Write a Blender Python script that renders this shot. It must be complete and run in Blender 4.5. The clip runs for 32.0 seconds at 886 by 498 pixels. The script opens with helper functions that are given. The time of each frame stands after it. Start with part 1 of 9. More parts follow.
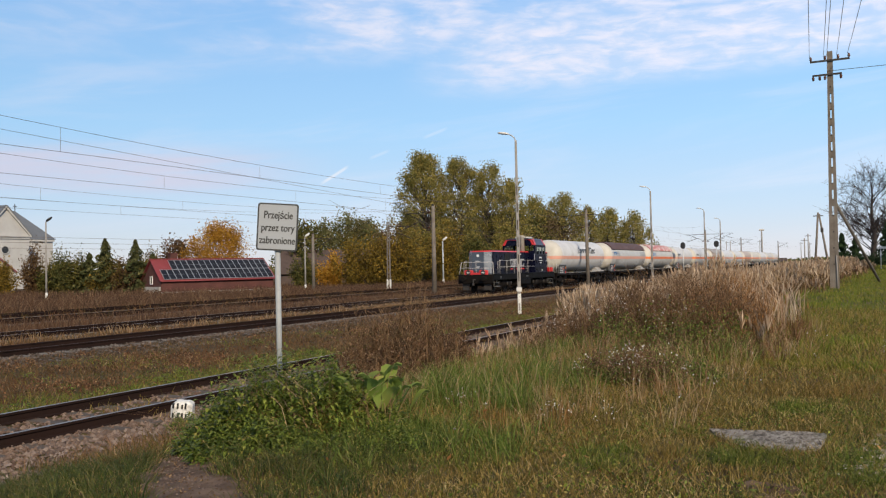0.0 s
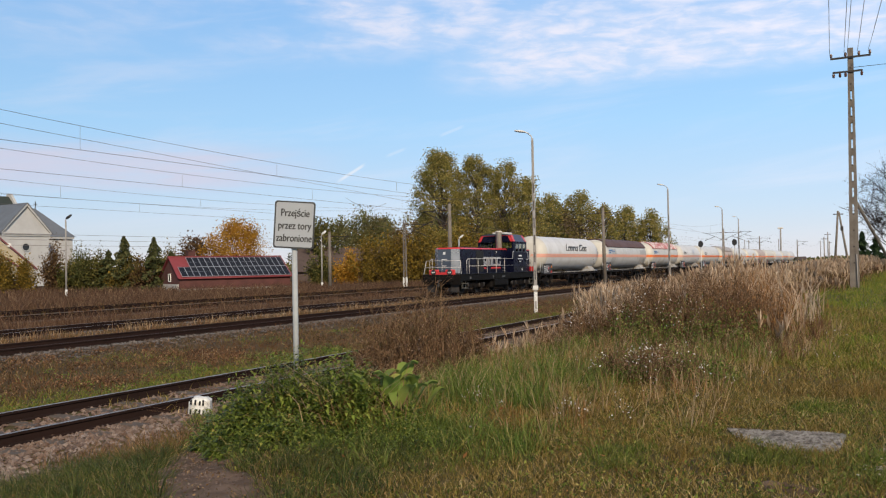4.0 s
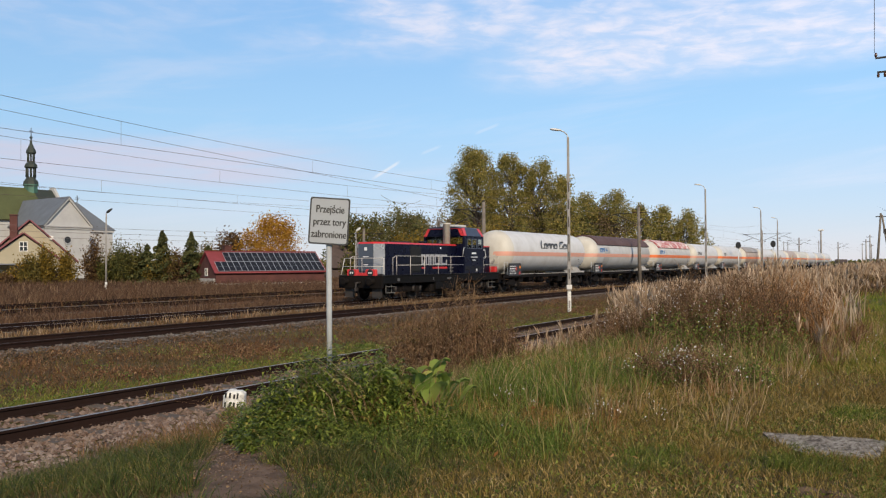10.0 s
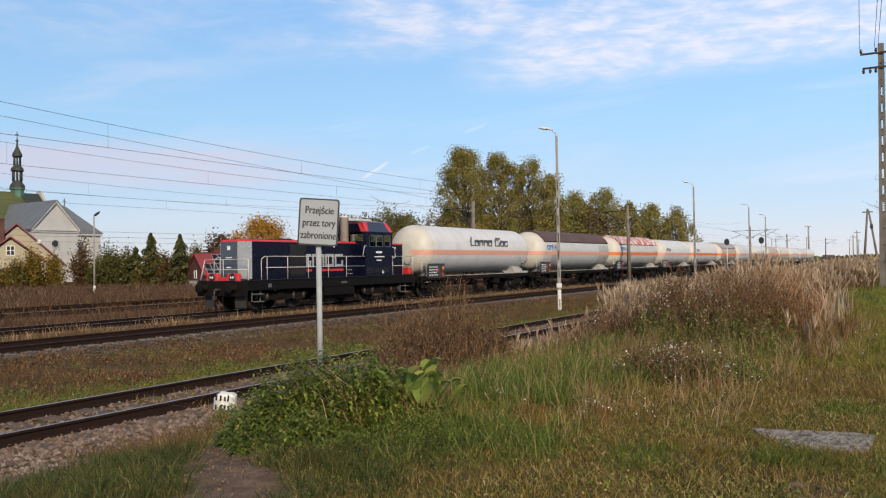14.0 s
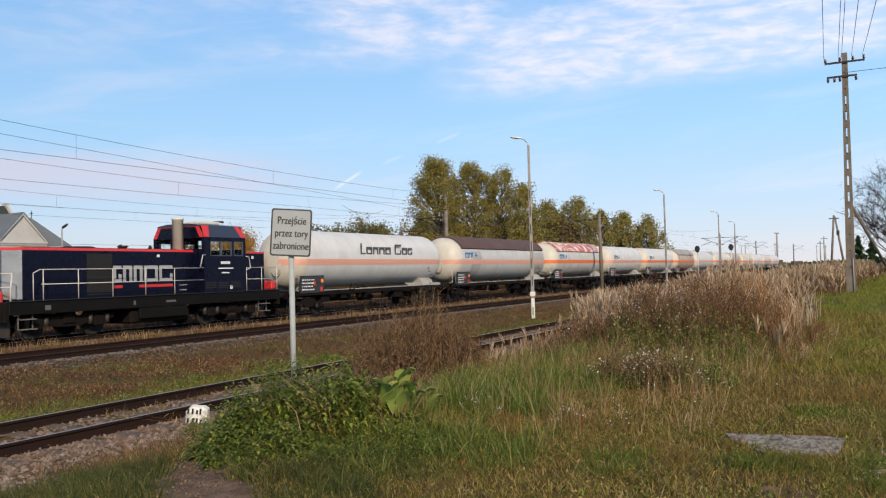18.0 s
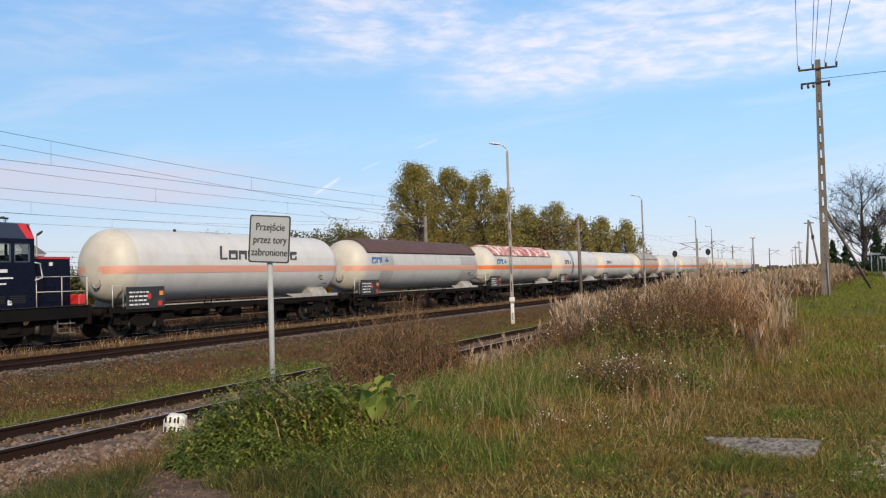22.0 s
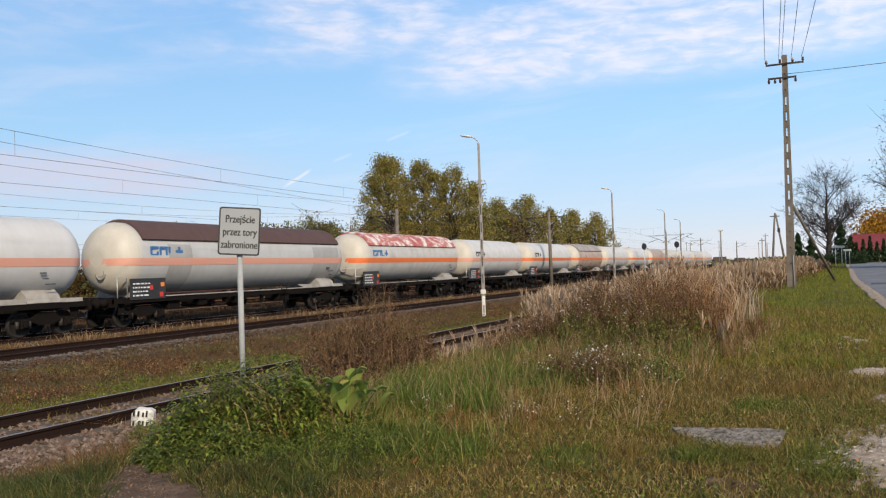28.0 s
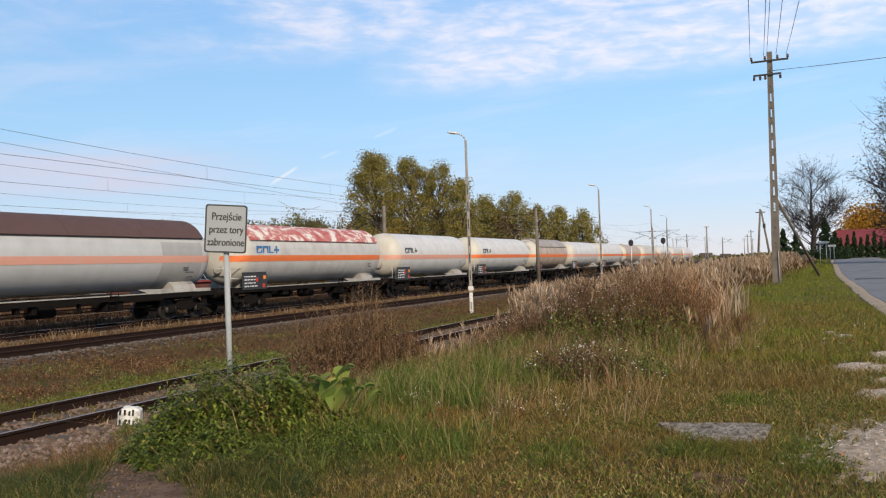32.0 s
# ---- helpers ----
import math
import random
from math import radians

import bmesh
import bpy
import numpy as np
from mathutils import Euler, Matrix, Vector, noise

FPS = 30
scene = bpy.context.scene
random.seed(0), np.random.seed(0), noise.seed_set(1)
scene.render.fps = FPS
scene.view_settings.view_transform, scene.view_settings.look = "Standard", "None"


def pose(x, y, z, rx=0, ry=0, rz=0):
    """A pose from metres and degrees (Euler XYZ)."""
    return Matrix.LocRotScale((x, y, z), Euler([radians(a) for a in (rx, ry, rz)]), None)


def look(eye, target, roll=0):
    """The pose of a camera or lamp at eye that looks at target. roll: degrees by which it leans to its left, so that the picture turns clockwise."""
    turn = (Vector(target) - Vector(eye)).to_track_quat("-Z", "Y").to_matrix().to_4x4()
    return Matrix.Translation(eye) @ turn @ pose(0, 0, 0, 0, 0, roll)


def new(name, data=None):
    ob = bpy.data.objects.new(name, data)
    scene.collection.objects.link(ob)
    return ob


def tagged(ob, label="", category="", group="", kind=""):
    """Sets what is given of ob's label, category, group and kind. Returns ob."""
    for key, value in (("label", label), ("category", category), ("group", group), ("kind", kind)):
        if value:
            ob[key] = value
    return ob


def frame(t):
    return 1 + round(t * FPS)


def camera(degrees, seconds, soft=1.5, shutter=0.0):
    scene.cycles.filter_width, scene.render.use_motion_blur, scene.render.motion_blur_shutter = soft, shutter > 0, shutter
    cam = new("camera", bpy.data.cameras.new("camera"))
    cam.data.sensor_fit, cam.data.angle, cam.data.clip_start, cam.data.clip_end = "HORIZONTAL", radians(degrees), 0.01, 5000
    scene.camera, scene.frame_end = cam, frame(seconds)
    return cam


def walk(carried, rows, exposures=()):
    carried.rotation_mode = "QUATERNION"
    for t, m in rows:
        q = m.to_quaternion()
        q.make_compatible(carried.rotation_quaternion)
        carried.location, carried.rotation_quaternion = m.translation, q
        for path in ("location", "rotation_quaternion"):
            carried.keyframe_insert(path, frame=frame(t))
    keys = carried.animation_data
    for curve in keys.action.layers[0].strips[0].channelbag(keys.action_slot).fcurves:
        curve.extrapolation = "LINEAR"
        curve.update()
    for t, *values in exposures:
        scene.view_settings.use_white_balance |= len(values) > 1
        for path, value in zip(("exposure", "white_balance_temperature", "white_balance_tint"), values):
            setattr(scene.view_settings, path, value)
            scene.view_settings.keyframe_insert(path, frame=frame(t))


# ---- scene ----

# ---- camera: a hand-held pan from one standpoint ----
EYE = (0.0, 0.0, 2.05)
cam = camera(57.0, 32.0, soft=1.2)
PATH = [
    (0, 27.505, 1.21, -1.058), (0.5, 27.607, 1.161, -1.022), (1, 27.812, 1.102, -1.049), (1.5, 28.028, 1.046, -1.089),
    (2, 28.222, 0.992, -1.057), (2.5, 28.305, 0.977, -0.934), (3, 28.388, 1.047, -0.849), (3.5, 28.558, 1.047, -0.948),
    (5.5, 29.011, 1.239, -0.597), (6, 29.097, 1.202, -0.364), (6.5, 29.19, 1.183, -0.311), (7, 29.404, 1.097, -0.429),
    (7.5, 29.632, 0.982, -0.271), (8, 29.878, 1.012, -0.251), (8.5, 30.259, 1.023, -0.325), (9, 30.526, 1.028, -0.423),
    (9.5, 30.815, 1.005, -0.432), (10, 31.014, 0.955, -0.168), (10.5, 30.954, 0.913, -0.144), (11, 30.961, 0.931, -0.296),
    (11.5, 31.026, 0.907, -0.112), (12, 31.01, 0.847, -0.211), (12.5, 30.796, 0.834, -0.19), (13, 30.546, 0.868, -0.354),
    (13.5, 30.36, 0.888, -0.581), (14, 30.301, 0.931, -0.774), (14.5, 30.094, 0.95, -0.98), (16.5, 28.833, 1.331, -1.264),
    (17, 28.658, 1.442, -1.269), (17.5, 28.515, 1.558, -1.24), (18, 28.421, 1.559, -1.312), (18.5, 28.306, 1.587, -1.389),
    (19, 28.181, 1.613, -1.329), (19.5, 28.04, 1.648, -1.247), (20, 27.835, 1.636, -1.253), (20.5, 27.556, 1.691, -1.247),
    (21, 27.362, 1.749, -1.37), (21.5, 27.199, 1.868, -1.547), (22, 26.964, 1.931, -1.6), (22.5, 26.795, 1.959, -1.786),
    (23, 26.593, 1.892, -1.693), (23.5, 26.432, 1.806, -1.673), (24, 26.322, 1.733, -1.755), (24.5, 26.198, 1.704, -1.716),
    (25, 25.982, 1.62, -1.694), (25.5, 25.802, 1.575, -1.737), (27.5, 25.155, 1.36, -1.637), (28, 24.968, 1.348, -1.615),
    (28.5, 24.855, 1.313, -1.555), (29, 24.805, 1.255, -1.357), (29.5, 24.66, 1.047, -1.277), (30, 24.635, 0.956, -1.309),
    (30.5, 24.552, 0.889, -1.419), (31, 24.383, 0.972, -1.632), (31.5, 24.225, 0.978, -1.686), (32, 24.091, 1.104, -1.818)]


def aim(yaw, pitch, roll):
    """Yaw to the left of +y, pitch up and roll, in degrees."""
    y, p = radians(yaw), radians(pitch)
    way = Vector((-math.sin(y) * math.cos(p), math.cos(y) * math.cos(p), math.sin(p)))
    return look(EYE, Vector(EYE) + way, roll)


walk(cam, [(t, aim(y, p, r)) for t, y, p, r in PATH], exposures=[(0, -0.03), (9, -0.05), (13, -0.03), (17, 0.02), (25, 0.01), (32, 0.0)])

# ---- world and sun ----
SUN_WAY = Vector((0.62, -0.62, 0.50)).normalized()
SUN_EL = math.asin(SUN_WAY.z)
SUN_ROT = math.atan2(SUN_WAY.x, SUN_WAY.y)
world = bpy.data.worlds.new("sky")
scene.world = world
world.use_nodes = True


def build_sky(w):
    nt = w.node_tree
    n, l = nt.nodes, nt.links
    n.clear()
    out = n.new("ShaderNodeOutputWorld")
    bg = n.new("ShaderNodeBackground")
    sky = n.new("ShaderNodeTexSky")
    sky.sky_type = "NISHITA"
    sky.sun_disc = False
    sky.sun_elevation, sky.sun_rotation = SUN_EL, SUN_ROT
    sky.air_density, sky.dust_density, sky.ozone_density = 1.0, 0.3, 2.0
    tc = n.new("ShaderNodeTexCoord")
    sep = n.new("ShaderNodeSeparateXYZ")
    l.new(tc.outputs["Generated"], sep.inputs[0])

    def calc(op, a, b=None, c=None, clamp=False):
        m = n.new("ShaderNodeMath")
        m.operation, m.use_clamp = op, clamp
        for i, v in enumerate((a, b, c)):
            if v is None:
                continue
            if isinstance(v, (int, float)):
                m.inputs[i].default_value = v
            else:
                l.new(v, m.inputs[i])
        return m.outputs[0]

    # azimuth to the left of +y and height above the horizon, in degrees
    az = calc("MULTIPLY", calc("ARCTAN2", calc("MULTIPLY", sep.outputs[0], -1.0), sep.outputs[1]), 57.2958)
    el = calc("MULTIPLY", calc("ARCSINE", sep.outputs[2]), 57.2958)

    def step(v, lo, hi):
        mr = n.new("ShaderNodeMapRange")
        mr.interpolation_type = "SMOOTHSTEP"
        mr.inputs["From Min"].default_value, mr.inputs["From Max"].default_value = lo, hi
        l.new(v, mr.inputs["Value"])
        return mr.outputs[0]

    def texture(sx, sy, tilt, detail, rough, dist, lo, hi, shift):
        comb = n.new("ShaderNodeCombineXYZ")
        l.new(calc("ADD", calc("MULTIPLY", az, sx), shift), comb.inputs[0])
        l.new(calc("MULTIPLY", calc("ADD", el, calc("MULTIPLY", az, tilt)), sy), comb.inputs[1])
        nz = n.new("ShaderNodeTexNoise")
        nz.inputs["Scale"].default_value, nz.inputs["Detail"].default_value = 1.0, detail
        nz.inputs["Roughness"].default_value, nz.inputs["Distortion"].default_value = rough, dist
        l.new(comb.outputs[0], nz.inputs["Vector"])
        return step(nz.outputs["Fac"], lo, hi)

    def window(v, a, b, c, d):
        return calc("MULTIPLY", step(v, a, b), calc("SUBTRACT", 1.0, step(v, c, d)))

    # the clear sky: pale at the horizon, deeper blue above
    ramp = n.new("ShaderNodeValToRGB")
    els = ramp.color_ramp.elements
    stops = ((0.0, (0.67, 0.67, 0.745)), (0.06, (0.535, 0.675, 0.86)), (0.16, (0.385, 0.655, 0.955)), (0.30, (0.27, 0.54, 0.93)), (0.48, (0.20, 0.36, 0.62)), (1.0, (0.13, 0.21, 0.36)))
    while len(els) < len(stops):
        els.new(0.5)
    for e, (p, c) in zip(els, stops):
        e.position, e.color = p, (*c, 1)
    l.new(calc("DIVIDE", el, 60.0, clamp=True), ramp.inputs[0])
    clear = n.new("ShaderNodeMixRGB")
    scaled = n.new("ShaderNodeMixRGB")
    scaled.blend_type = "MULTIPLY"
    scaled.inputs["Fac"].default_value = 1.0
    scaled.inputs["Color2"].default_value = (0.12, 0.12, 0.12, 1)
    l.new(sky.outputs[0], scaled.inputs["Color1"])
    clear.inputs["Fac"].default_value = 0.85
    l.new(scaled.outputs[0], clear.inputs["Color1"]), l.new(ramp.outputs[0], clear.inputs["Color2"])

    # rippled high clouds, a lilac bank low over the tracks, and thin veils all round
    ripple = texture(0.36, 1.25, -0.02, 8, 0.58, 0.35, 0.34, 0.72, 3.0)
    lump = texture(0.12, 0.35, 0.0, 4, 0.5, 0.3, 0.34, 0.56, 1.7)
    upper = window(calc("ADD", el, calc("MULTIPLY", az, 0.05)), 14.9, 17.8, 25.0, 32.0)
    main = calc("MULTIPLY", window(calc("ADD", el, calc("MULTIPLY", az, 0.03)), 11.8, 14.0, 16.4, 18.2), window(az, -12.0, -4.0, 22.0, 31.0))
    low = calc("MULTIPLY", window(el, 4.6, 6.0, 7.4, 8.8), step(az, 33.0, 47.0))
    fine = calc("MULTIPLY_ADD", ripple, 0.62, 0.36)
    fac = calc("MULTIPLY", main, fine)
    fac = calc("MAXIMUM", fac, calc("MULTIPLY", calc("MULTIPLY", upper, fine), calc("MULTIPLY", calc("MULTIPLY_ADD", lump, 0.75, 0.15), calc("MULTIPLY_ADD", step(az, 34.0, 44.0), -0.7, 1.0))))
    veil = calc("MULTIPLY", texture(0.05, 0.4, 0.12, 6, 0.6, 0.4, 0.45, 0.78, 7.0), 0.30)
    fac = calc("MAXIMUM", fac, veil, clamp=True)
    mix = n.new("ShaderNodeMixRGB")
    mix.inputs["Color2"].default_value = (0.84, 0.825, 0.925, 1)
    l.new(calc("MULTIPLY", fac, 0.92), mix.inputs["Fac"])
    l.new(clear.outputs[0], mix.inputs["Color1"])
    bank = n.new("ShaderNodeMixRGB")
    bank.inputs["Color2"].default_value = (0.66, 0.66, 0.80, 1)
    l.new(calc("MULTIPLY", calc("MULTIPLY", low, 0.85), calc("MULTIPLY_ADD", texture(0.10, 0.9, 0.05, 6, 0.55, 0.3, 0.3, 0.6, 5.0), 0.7, 0.3)), bank.inputs["Fac"])
    l.new(mix.outputs[0], bank.inputs["Color1"])
    # short contrails
    along = calc("ADD", el, calc("MULTIPLY", az, 0.62))
    trail = calc("MULTIPLY", window(along, 27.98, 28.11, 28.19, 28.34), window(az, 33.9, 34.4, 35.4, 36.2))
    white = n.new("ShaderNodeMixRGB")
    white.inputs["Color2"].default_value = (0.9, 0.9, 0.95, 1)
    flat = calc("ADD", el, calc("MULTIPLY", az, 0.38))
    for mid, a0, a1, soft in ((19.97, 31.5, 32.2, 0.35), (19.9, 27.4, 28.4, 0.35)):
        piece = calc("MULTIPLY", window(flat, mid - 0.16, mid - 0.04, mid + 0.04, mid + 0.16), window(az, a0 - 0.5, a0, a1, a1 + 0.5))
        trail = calc("MAXIMUM", trail, calc("MULTIPLY", piece, soft))
    l.new(calc("MULTIPLY", trail, 0.55), white.inputs["Fac"])
    l.new(bank.outputs[0], white.inputs["Color1"])
    # brighter towards the sunlit end of the sky
    glow = n.new("ShaderNodeMapRange")
    for key, v in zip(("From Min", "From Max", "To Min", "To Max"), (-6.0, 60.0, 1.15, 0.99)):
        glow.inputs[key].default_value = v
    l.new(az, glow.inputs["Value"])
    l.new(white.outputs[0], bg.inputs["Color"])
    l.new(glow.outputs[0], bg.inputs["Strength"])
    l.new(bg.outputs[0], out.inputs[0])


build_sky(world)
sun = new("sun", bpy.data.lights.new("sun", "SUN"))
sun.data.energy, sun.data.angle, sun.data.color = 4.9, radians(1.5), (1.0, 0.84, 0.63)
sun.matrix_world = look(SUN_WAY * 60, (0, 0, 0))

# ---- mesh helpers ----
def mesh_of(bm, name="mesh"):
    me = bpy.data.meshes.new(name)
    bm.normal_update()
    bm.to_mesh(me)
    bm.free()
    return me


def part(name, bm, material, parent, label=""):
    """Links a bmesh (or a mesh) as one mesh object under a thing or a part, in the thing's space."""
    me = mesh_of(bm, name) if isinstance(bm, bmesh.types.BMesh) else bm
    if material and not me.materials:
        me.materials.append(material)
    ob = new(name, me)
    ob.parent = parent
    if parent is not None and parent.parent is not None:
        ob.matrix_parent_inverse = Matrix.Identity(4)
    if label:
        tagged(ob, label)
    return ob


def thing(name, m, label, category, group="", kind=""):
    ob = new(name)
    ob.empty_display_size = 0.3
    ob.matrix_basis = m
    return tagged(ob, label, category, group, kind)


def box(bm, x0, x1, y0, y1, z0, z1, bevel=0.0, m=None):
    """Adds a box, with bevelled edges if wanted."""
    vs = [bm.verts.new((x, y, z)) for x in (x0, x1) for y in (y0, y1) for z in (z0, z1)]
    fs = [bm.faces.new([vs[i] for i in f]) for f in ((0, 1, 3, 2), (4, 6, 7, 5), (0, 4, 5, 1), (2, 3, 7, 6), (0, 2, 6, 4), (1, 5, 7, 3))]
    if bevel > 0:
        es = list({e for f in fs for e in f.edges})
        r = bmesh.ops.bevel(bm, geom=es, offset=bevel, segments=1, affect="EDGES", clamp_overlap=True)
        vs = list({v for v in r["verts"]} | {v for v in vs if v.is_valid})
    if m is not None:
        for v in vs:
            v.co = m @ v.co
    return bm


def boxes(*items, bevel=0.0):
    bm = bmesh.new()
    for b in items:
        box(bm, *b, bevel=bevel)
    return bm


def tube(bm, a, b, r0, r1=None, n=10, caps=True):
    """A round bar from a to b."""
    a, b = Vector(a), Vector(b)
    r1 = r0 if r1 is None else r1
    q = (b - a).to_track_quat("Z", "Y").to_matrix()
    ring = [[bm.verts.new(p + q @ Vector((r * math.cos(t), r * math.sin(t), 0))) for t in (2 * math.pi * i / n for i in range(n))] for p, r in ((a, r0), (b, r1))]
    for i in range(n):
        f = bm.faces.new((ring[0][i], ring[0][(i + 1) % n], ring[1][(i + 1) % n], ring[1][i]))
        f.smooth = True
    if caps:
        bm.faces.new(ring[0][::-1]), bm.faces.new(ring[1])
    return bm


def pipe(bm, pts, r, n=8):
    """One unbroken round bar through the points."""
    pts = [Vector(p) for p in pts]
    rings = []
    for i, p in enumerate(pts):
        way = ((pts[i + 1] - p).normalized() if i + 1 < len(pts) else Vector()) + ((p - pts[i - 1]).normalized() if i else Vector())
        q = way.to_track_quat("Z", "Y").to_matrix()
        rings.append([bm.verts.new(p + q @ Vector((r * math.cos(2 * math.pi * k / n), r * math.sin(2 * math.pi * k / n), 0))) for k in range(n)])
    for a, b in zip(rings, rings[1:]):
        # start each ring at the nearest vertex, so that bends do not twist
        o = min(range(n), key=lambda k: (a[0].co - b[k].co).length)
        b[:] = b[o:] + b[:o]
        for i in range(n):
            bm.faces.new((a[i], a[(i + 1) % n], b[(i + 1) % n], b[i])).smooth = True
    bm.faces.new(rings[0][::-1]), bm.faces.new(rings[-1])
    return bm


def tubes(runs, r, n=8):
    bm = bmesh.new()
    for run in runs:
        pipe(bm, run, r, n)
    return bm


def each(name, items, material, parent, label="", bevel=0.0):
    """One part for every box given."""
    for b in items:
        part(name, boxes(b, bevel=bevel), material, parent, label)


def lathe(bm, profile, m=None, n=32, cap=True):
    """Turns (radius, height) pairs about z."""
    m = m or Matrix.Identity(4)
    rings = [[bm.verts.new(m @ Vector((r * math.cos(2 * math.pi * i / n), r * math.sin(2 * math.pi * i / n), h))) for i in range(n)] for r, h in profile]
    for a, b in zip(rings, rings[1:]):
        for i in range(n):
            bm.faces.new((a[i], a[(i + 1) % n], b[(i + 1) % n], b[i])).smooth = True
    if cap:
        bm.faces.new(rings[0][::-1]), bm.faces.new(rings[-1])
    return bm


def prism(bm, outline, y0, y1, axis="y"):
    """Extrudes an outline of pairs along y (pairs are x, z), x (y, z) or z (x, y)."""
    put = {"y": lambda a, b, h: (a, h, b), "x": lambda a, b, h: (h, a, b), "z": lambda a, b, h: (a, b, h)}[axis]
    lo, hi = [[bm.verts.new(put(a, b, h)) for a, b in outline] for h in (y0, y1)]
    n = len(outline)
    bm.faces.new(lo), bm.faces.new(hi[::-1])
    for i in range(n):
        bm.faces.new((lo[i], hi[i], hi[(i + 1) % n], lo[(i + 1) % n]))
    bmesh.ops.recalc_face_normals(bm, faces=bm.faces[:])
    return bm


def raw_mesh(name, verts, faces, smooth=False, uv=None):
    """A mesh from numpy arrays: verts n x 3, faces m x k."""
    me = bpy.data.meshes.new(name)
    verts, faces = np.asarray(verts, np.float32), np.asarray(faces, np.int32)
    k = faces.shape[1]
    me.vertices.add(len(verts))
    me.vertices.foreach_set("co", verts.ravel())
    me.loops.add(faces.size)
    me.loops.foreach_set("vertex_index", faces.ravel())
    me.polygons.add(len(faces))
    me.polygons.foreach_set("loop_start", np.arange(len(faces), dtype=np.int32) * k)
    me.polygons.foreach_set("use_smooth", np.full(len(faces), smooth))
    me.update(calc_edges=True)
    me.validate()
    return me


def text_mesh(body, size, m, depth=0.004, align="CENTER", bold=0.0, squeeze=1.0):
    """Lettering as a mesh, lying in the plane that m gives."""
    cu = bpy.data.curves.new("lettering", "FONT")
    cu.body, cu.size, cu.extrude, cu.align_x, cu.align_y, cu.offset = body, size, depth, align, "CENTER", bold
    cu.resolution_u = 3
    tmp = bpy.data.objects.new("lettering", cu)
    scene.collection.objects.link(tmp)
    me = bpy.data.meshes.new_from_object(tmp.evaluated_get(bpy.context.evaluated_depsgraph_get()))
    bpy.data.objects.remove(tmp)
    me.transform(m @ Matrix.Diagonal((squeeze, 1, 1, 1)))
    me.materials.clear()
    return me


# ---- materials ----
class Mat:
    """A small builder for node materials."""

    def __init__(self, name, rough=0.6, metal=0.0, spec=0.5):
        self.m = bpy.data.materials.new(name)
        self.m.use_nodes = True
        self.nt = self.m.node_tree
        self.n, self.l = self.nt.nodes, self.nt.links
        self.b = self.n["Principled BSDF"]
        self.b.inputs["Roughness"].default_value = rough
        self.b.inputs["Metallic"].default_value = metal
        self.b.inputs["Specular IOR Level"].default_value = spec
        self.tc = self.n.new("ShaderNodeTexCoord")

    def coord(self, scale=(1, 1, 1), kind="Object"):
        mp = self.n.new("ShaderNodeMapping")
        mp.inputs["Scale"].default_value = scale
        self.l.new(self.tc.outputs[kind], mp.inputs[0])
        return mp.outputs[0]

    def noise(self, scale, detail=4, rough=0.55, stretch=(1, 1, 1), kind="Object", dist=0.0):
        nz = self.n.new("ShaderNodeTexNoise")
        nz.inputs["Scale"].default_value, nz.inputs["Detail"].default_value = scale, detail
        nz.inputs["Roughness"].default_value, nz.inputs["Distortion"].default_value = rough, dist
        self.l.new(self.coord(stretch, kind), nz.inputs["Vector"])
        return nz.outputs["Fac"]

    def ramp(self, fac, *stops):
        r = self.n.new("ShaderNodeValToRGB")
        els = r.color_ramp.elements
        while len(els) < len(stops):
            els.new(0.5)
        for e, (p, c) in zip(els, stops):
            e.position, e.color = p, (*c, 1)
        self.l.new(fac, r.inputs[0])
        return r.outputs[0]

    def val(self, fac, lo, hi, to_lo, to_hi):
        r = self.n.new("ShaderNodeMapRange")
        for k, v in zip(("From Min", "From Max", "To Min", "To Max"), (lo, hi, to_lo, to_hi)):
            r.inputs[k].default_value = v
        self.l.new(fac, r.inputs["Value"])
        return r.outputs[0]

    def mix(self, fac, a, b, mode="MIX"):
        x = self.n.new("ShaderNodeMixRGB")
        x.blend_type = mode
        for i, v in enumerate((fac, a, b)):
            if isinstance(v, (int, float)):
                x.inputs[i].default_value = v
            elif isinstance(v, tuple):
                x.inputs[i].default_value = (*v, 1)
            else:
                self.l.new(v, x.inputs[i])
        return x.outputs[0]

    def mul(self, a, b, op="MULTIPLY"):
        x = self.n.new("ShaderNodeMath")
        x.operation = op
        for i, v in enumerate((a, b)):
            if isinstance(v, (int, float)):
                x.inputs[i].default_value = v
            else:
                self.l.new(v, x.inputs[i])
        return x.outputs[0]

    def island(self):
        return self.n.new("ShaderNodeNewGeometry").outputs["Random Per Island"]

    def random(self):
        return self.n.new("ShaderNodeObjectInfo").outputs["Random"]

    def pos(self, i, kind="Object"):
        s = self.n.new("ShaderNodeSeparateXYZ")
        self.l.new(self.tc.outputs[kind], s.inputs[0])
        return s.outputs[i]

    def color(self, c):
        if isinstance(c, tuple):
            self.b.inputs["Base Color"].default_value = (*c, 1)
        else:
            self.l.new(c, self.b.inputs["Base Color"])
        return self

    def rough(self, r):
        self.l.new(r, self.b.inputs["Roughness"])
        return self

    def bump(self, h, strength=0.3, distance=0.01):
        b = self.n.new("ShaderNodeBump")
        b.inputs["Strength"].default_value, b.inputs["Distance"].default_value = strength, distance
        self.l.new(h, b.inputs["Height"])
        self.l.new(b.outputs[0], self.b.inputs["Normal"])
        return self

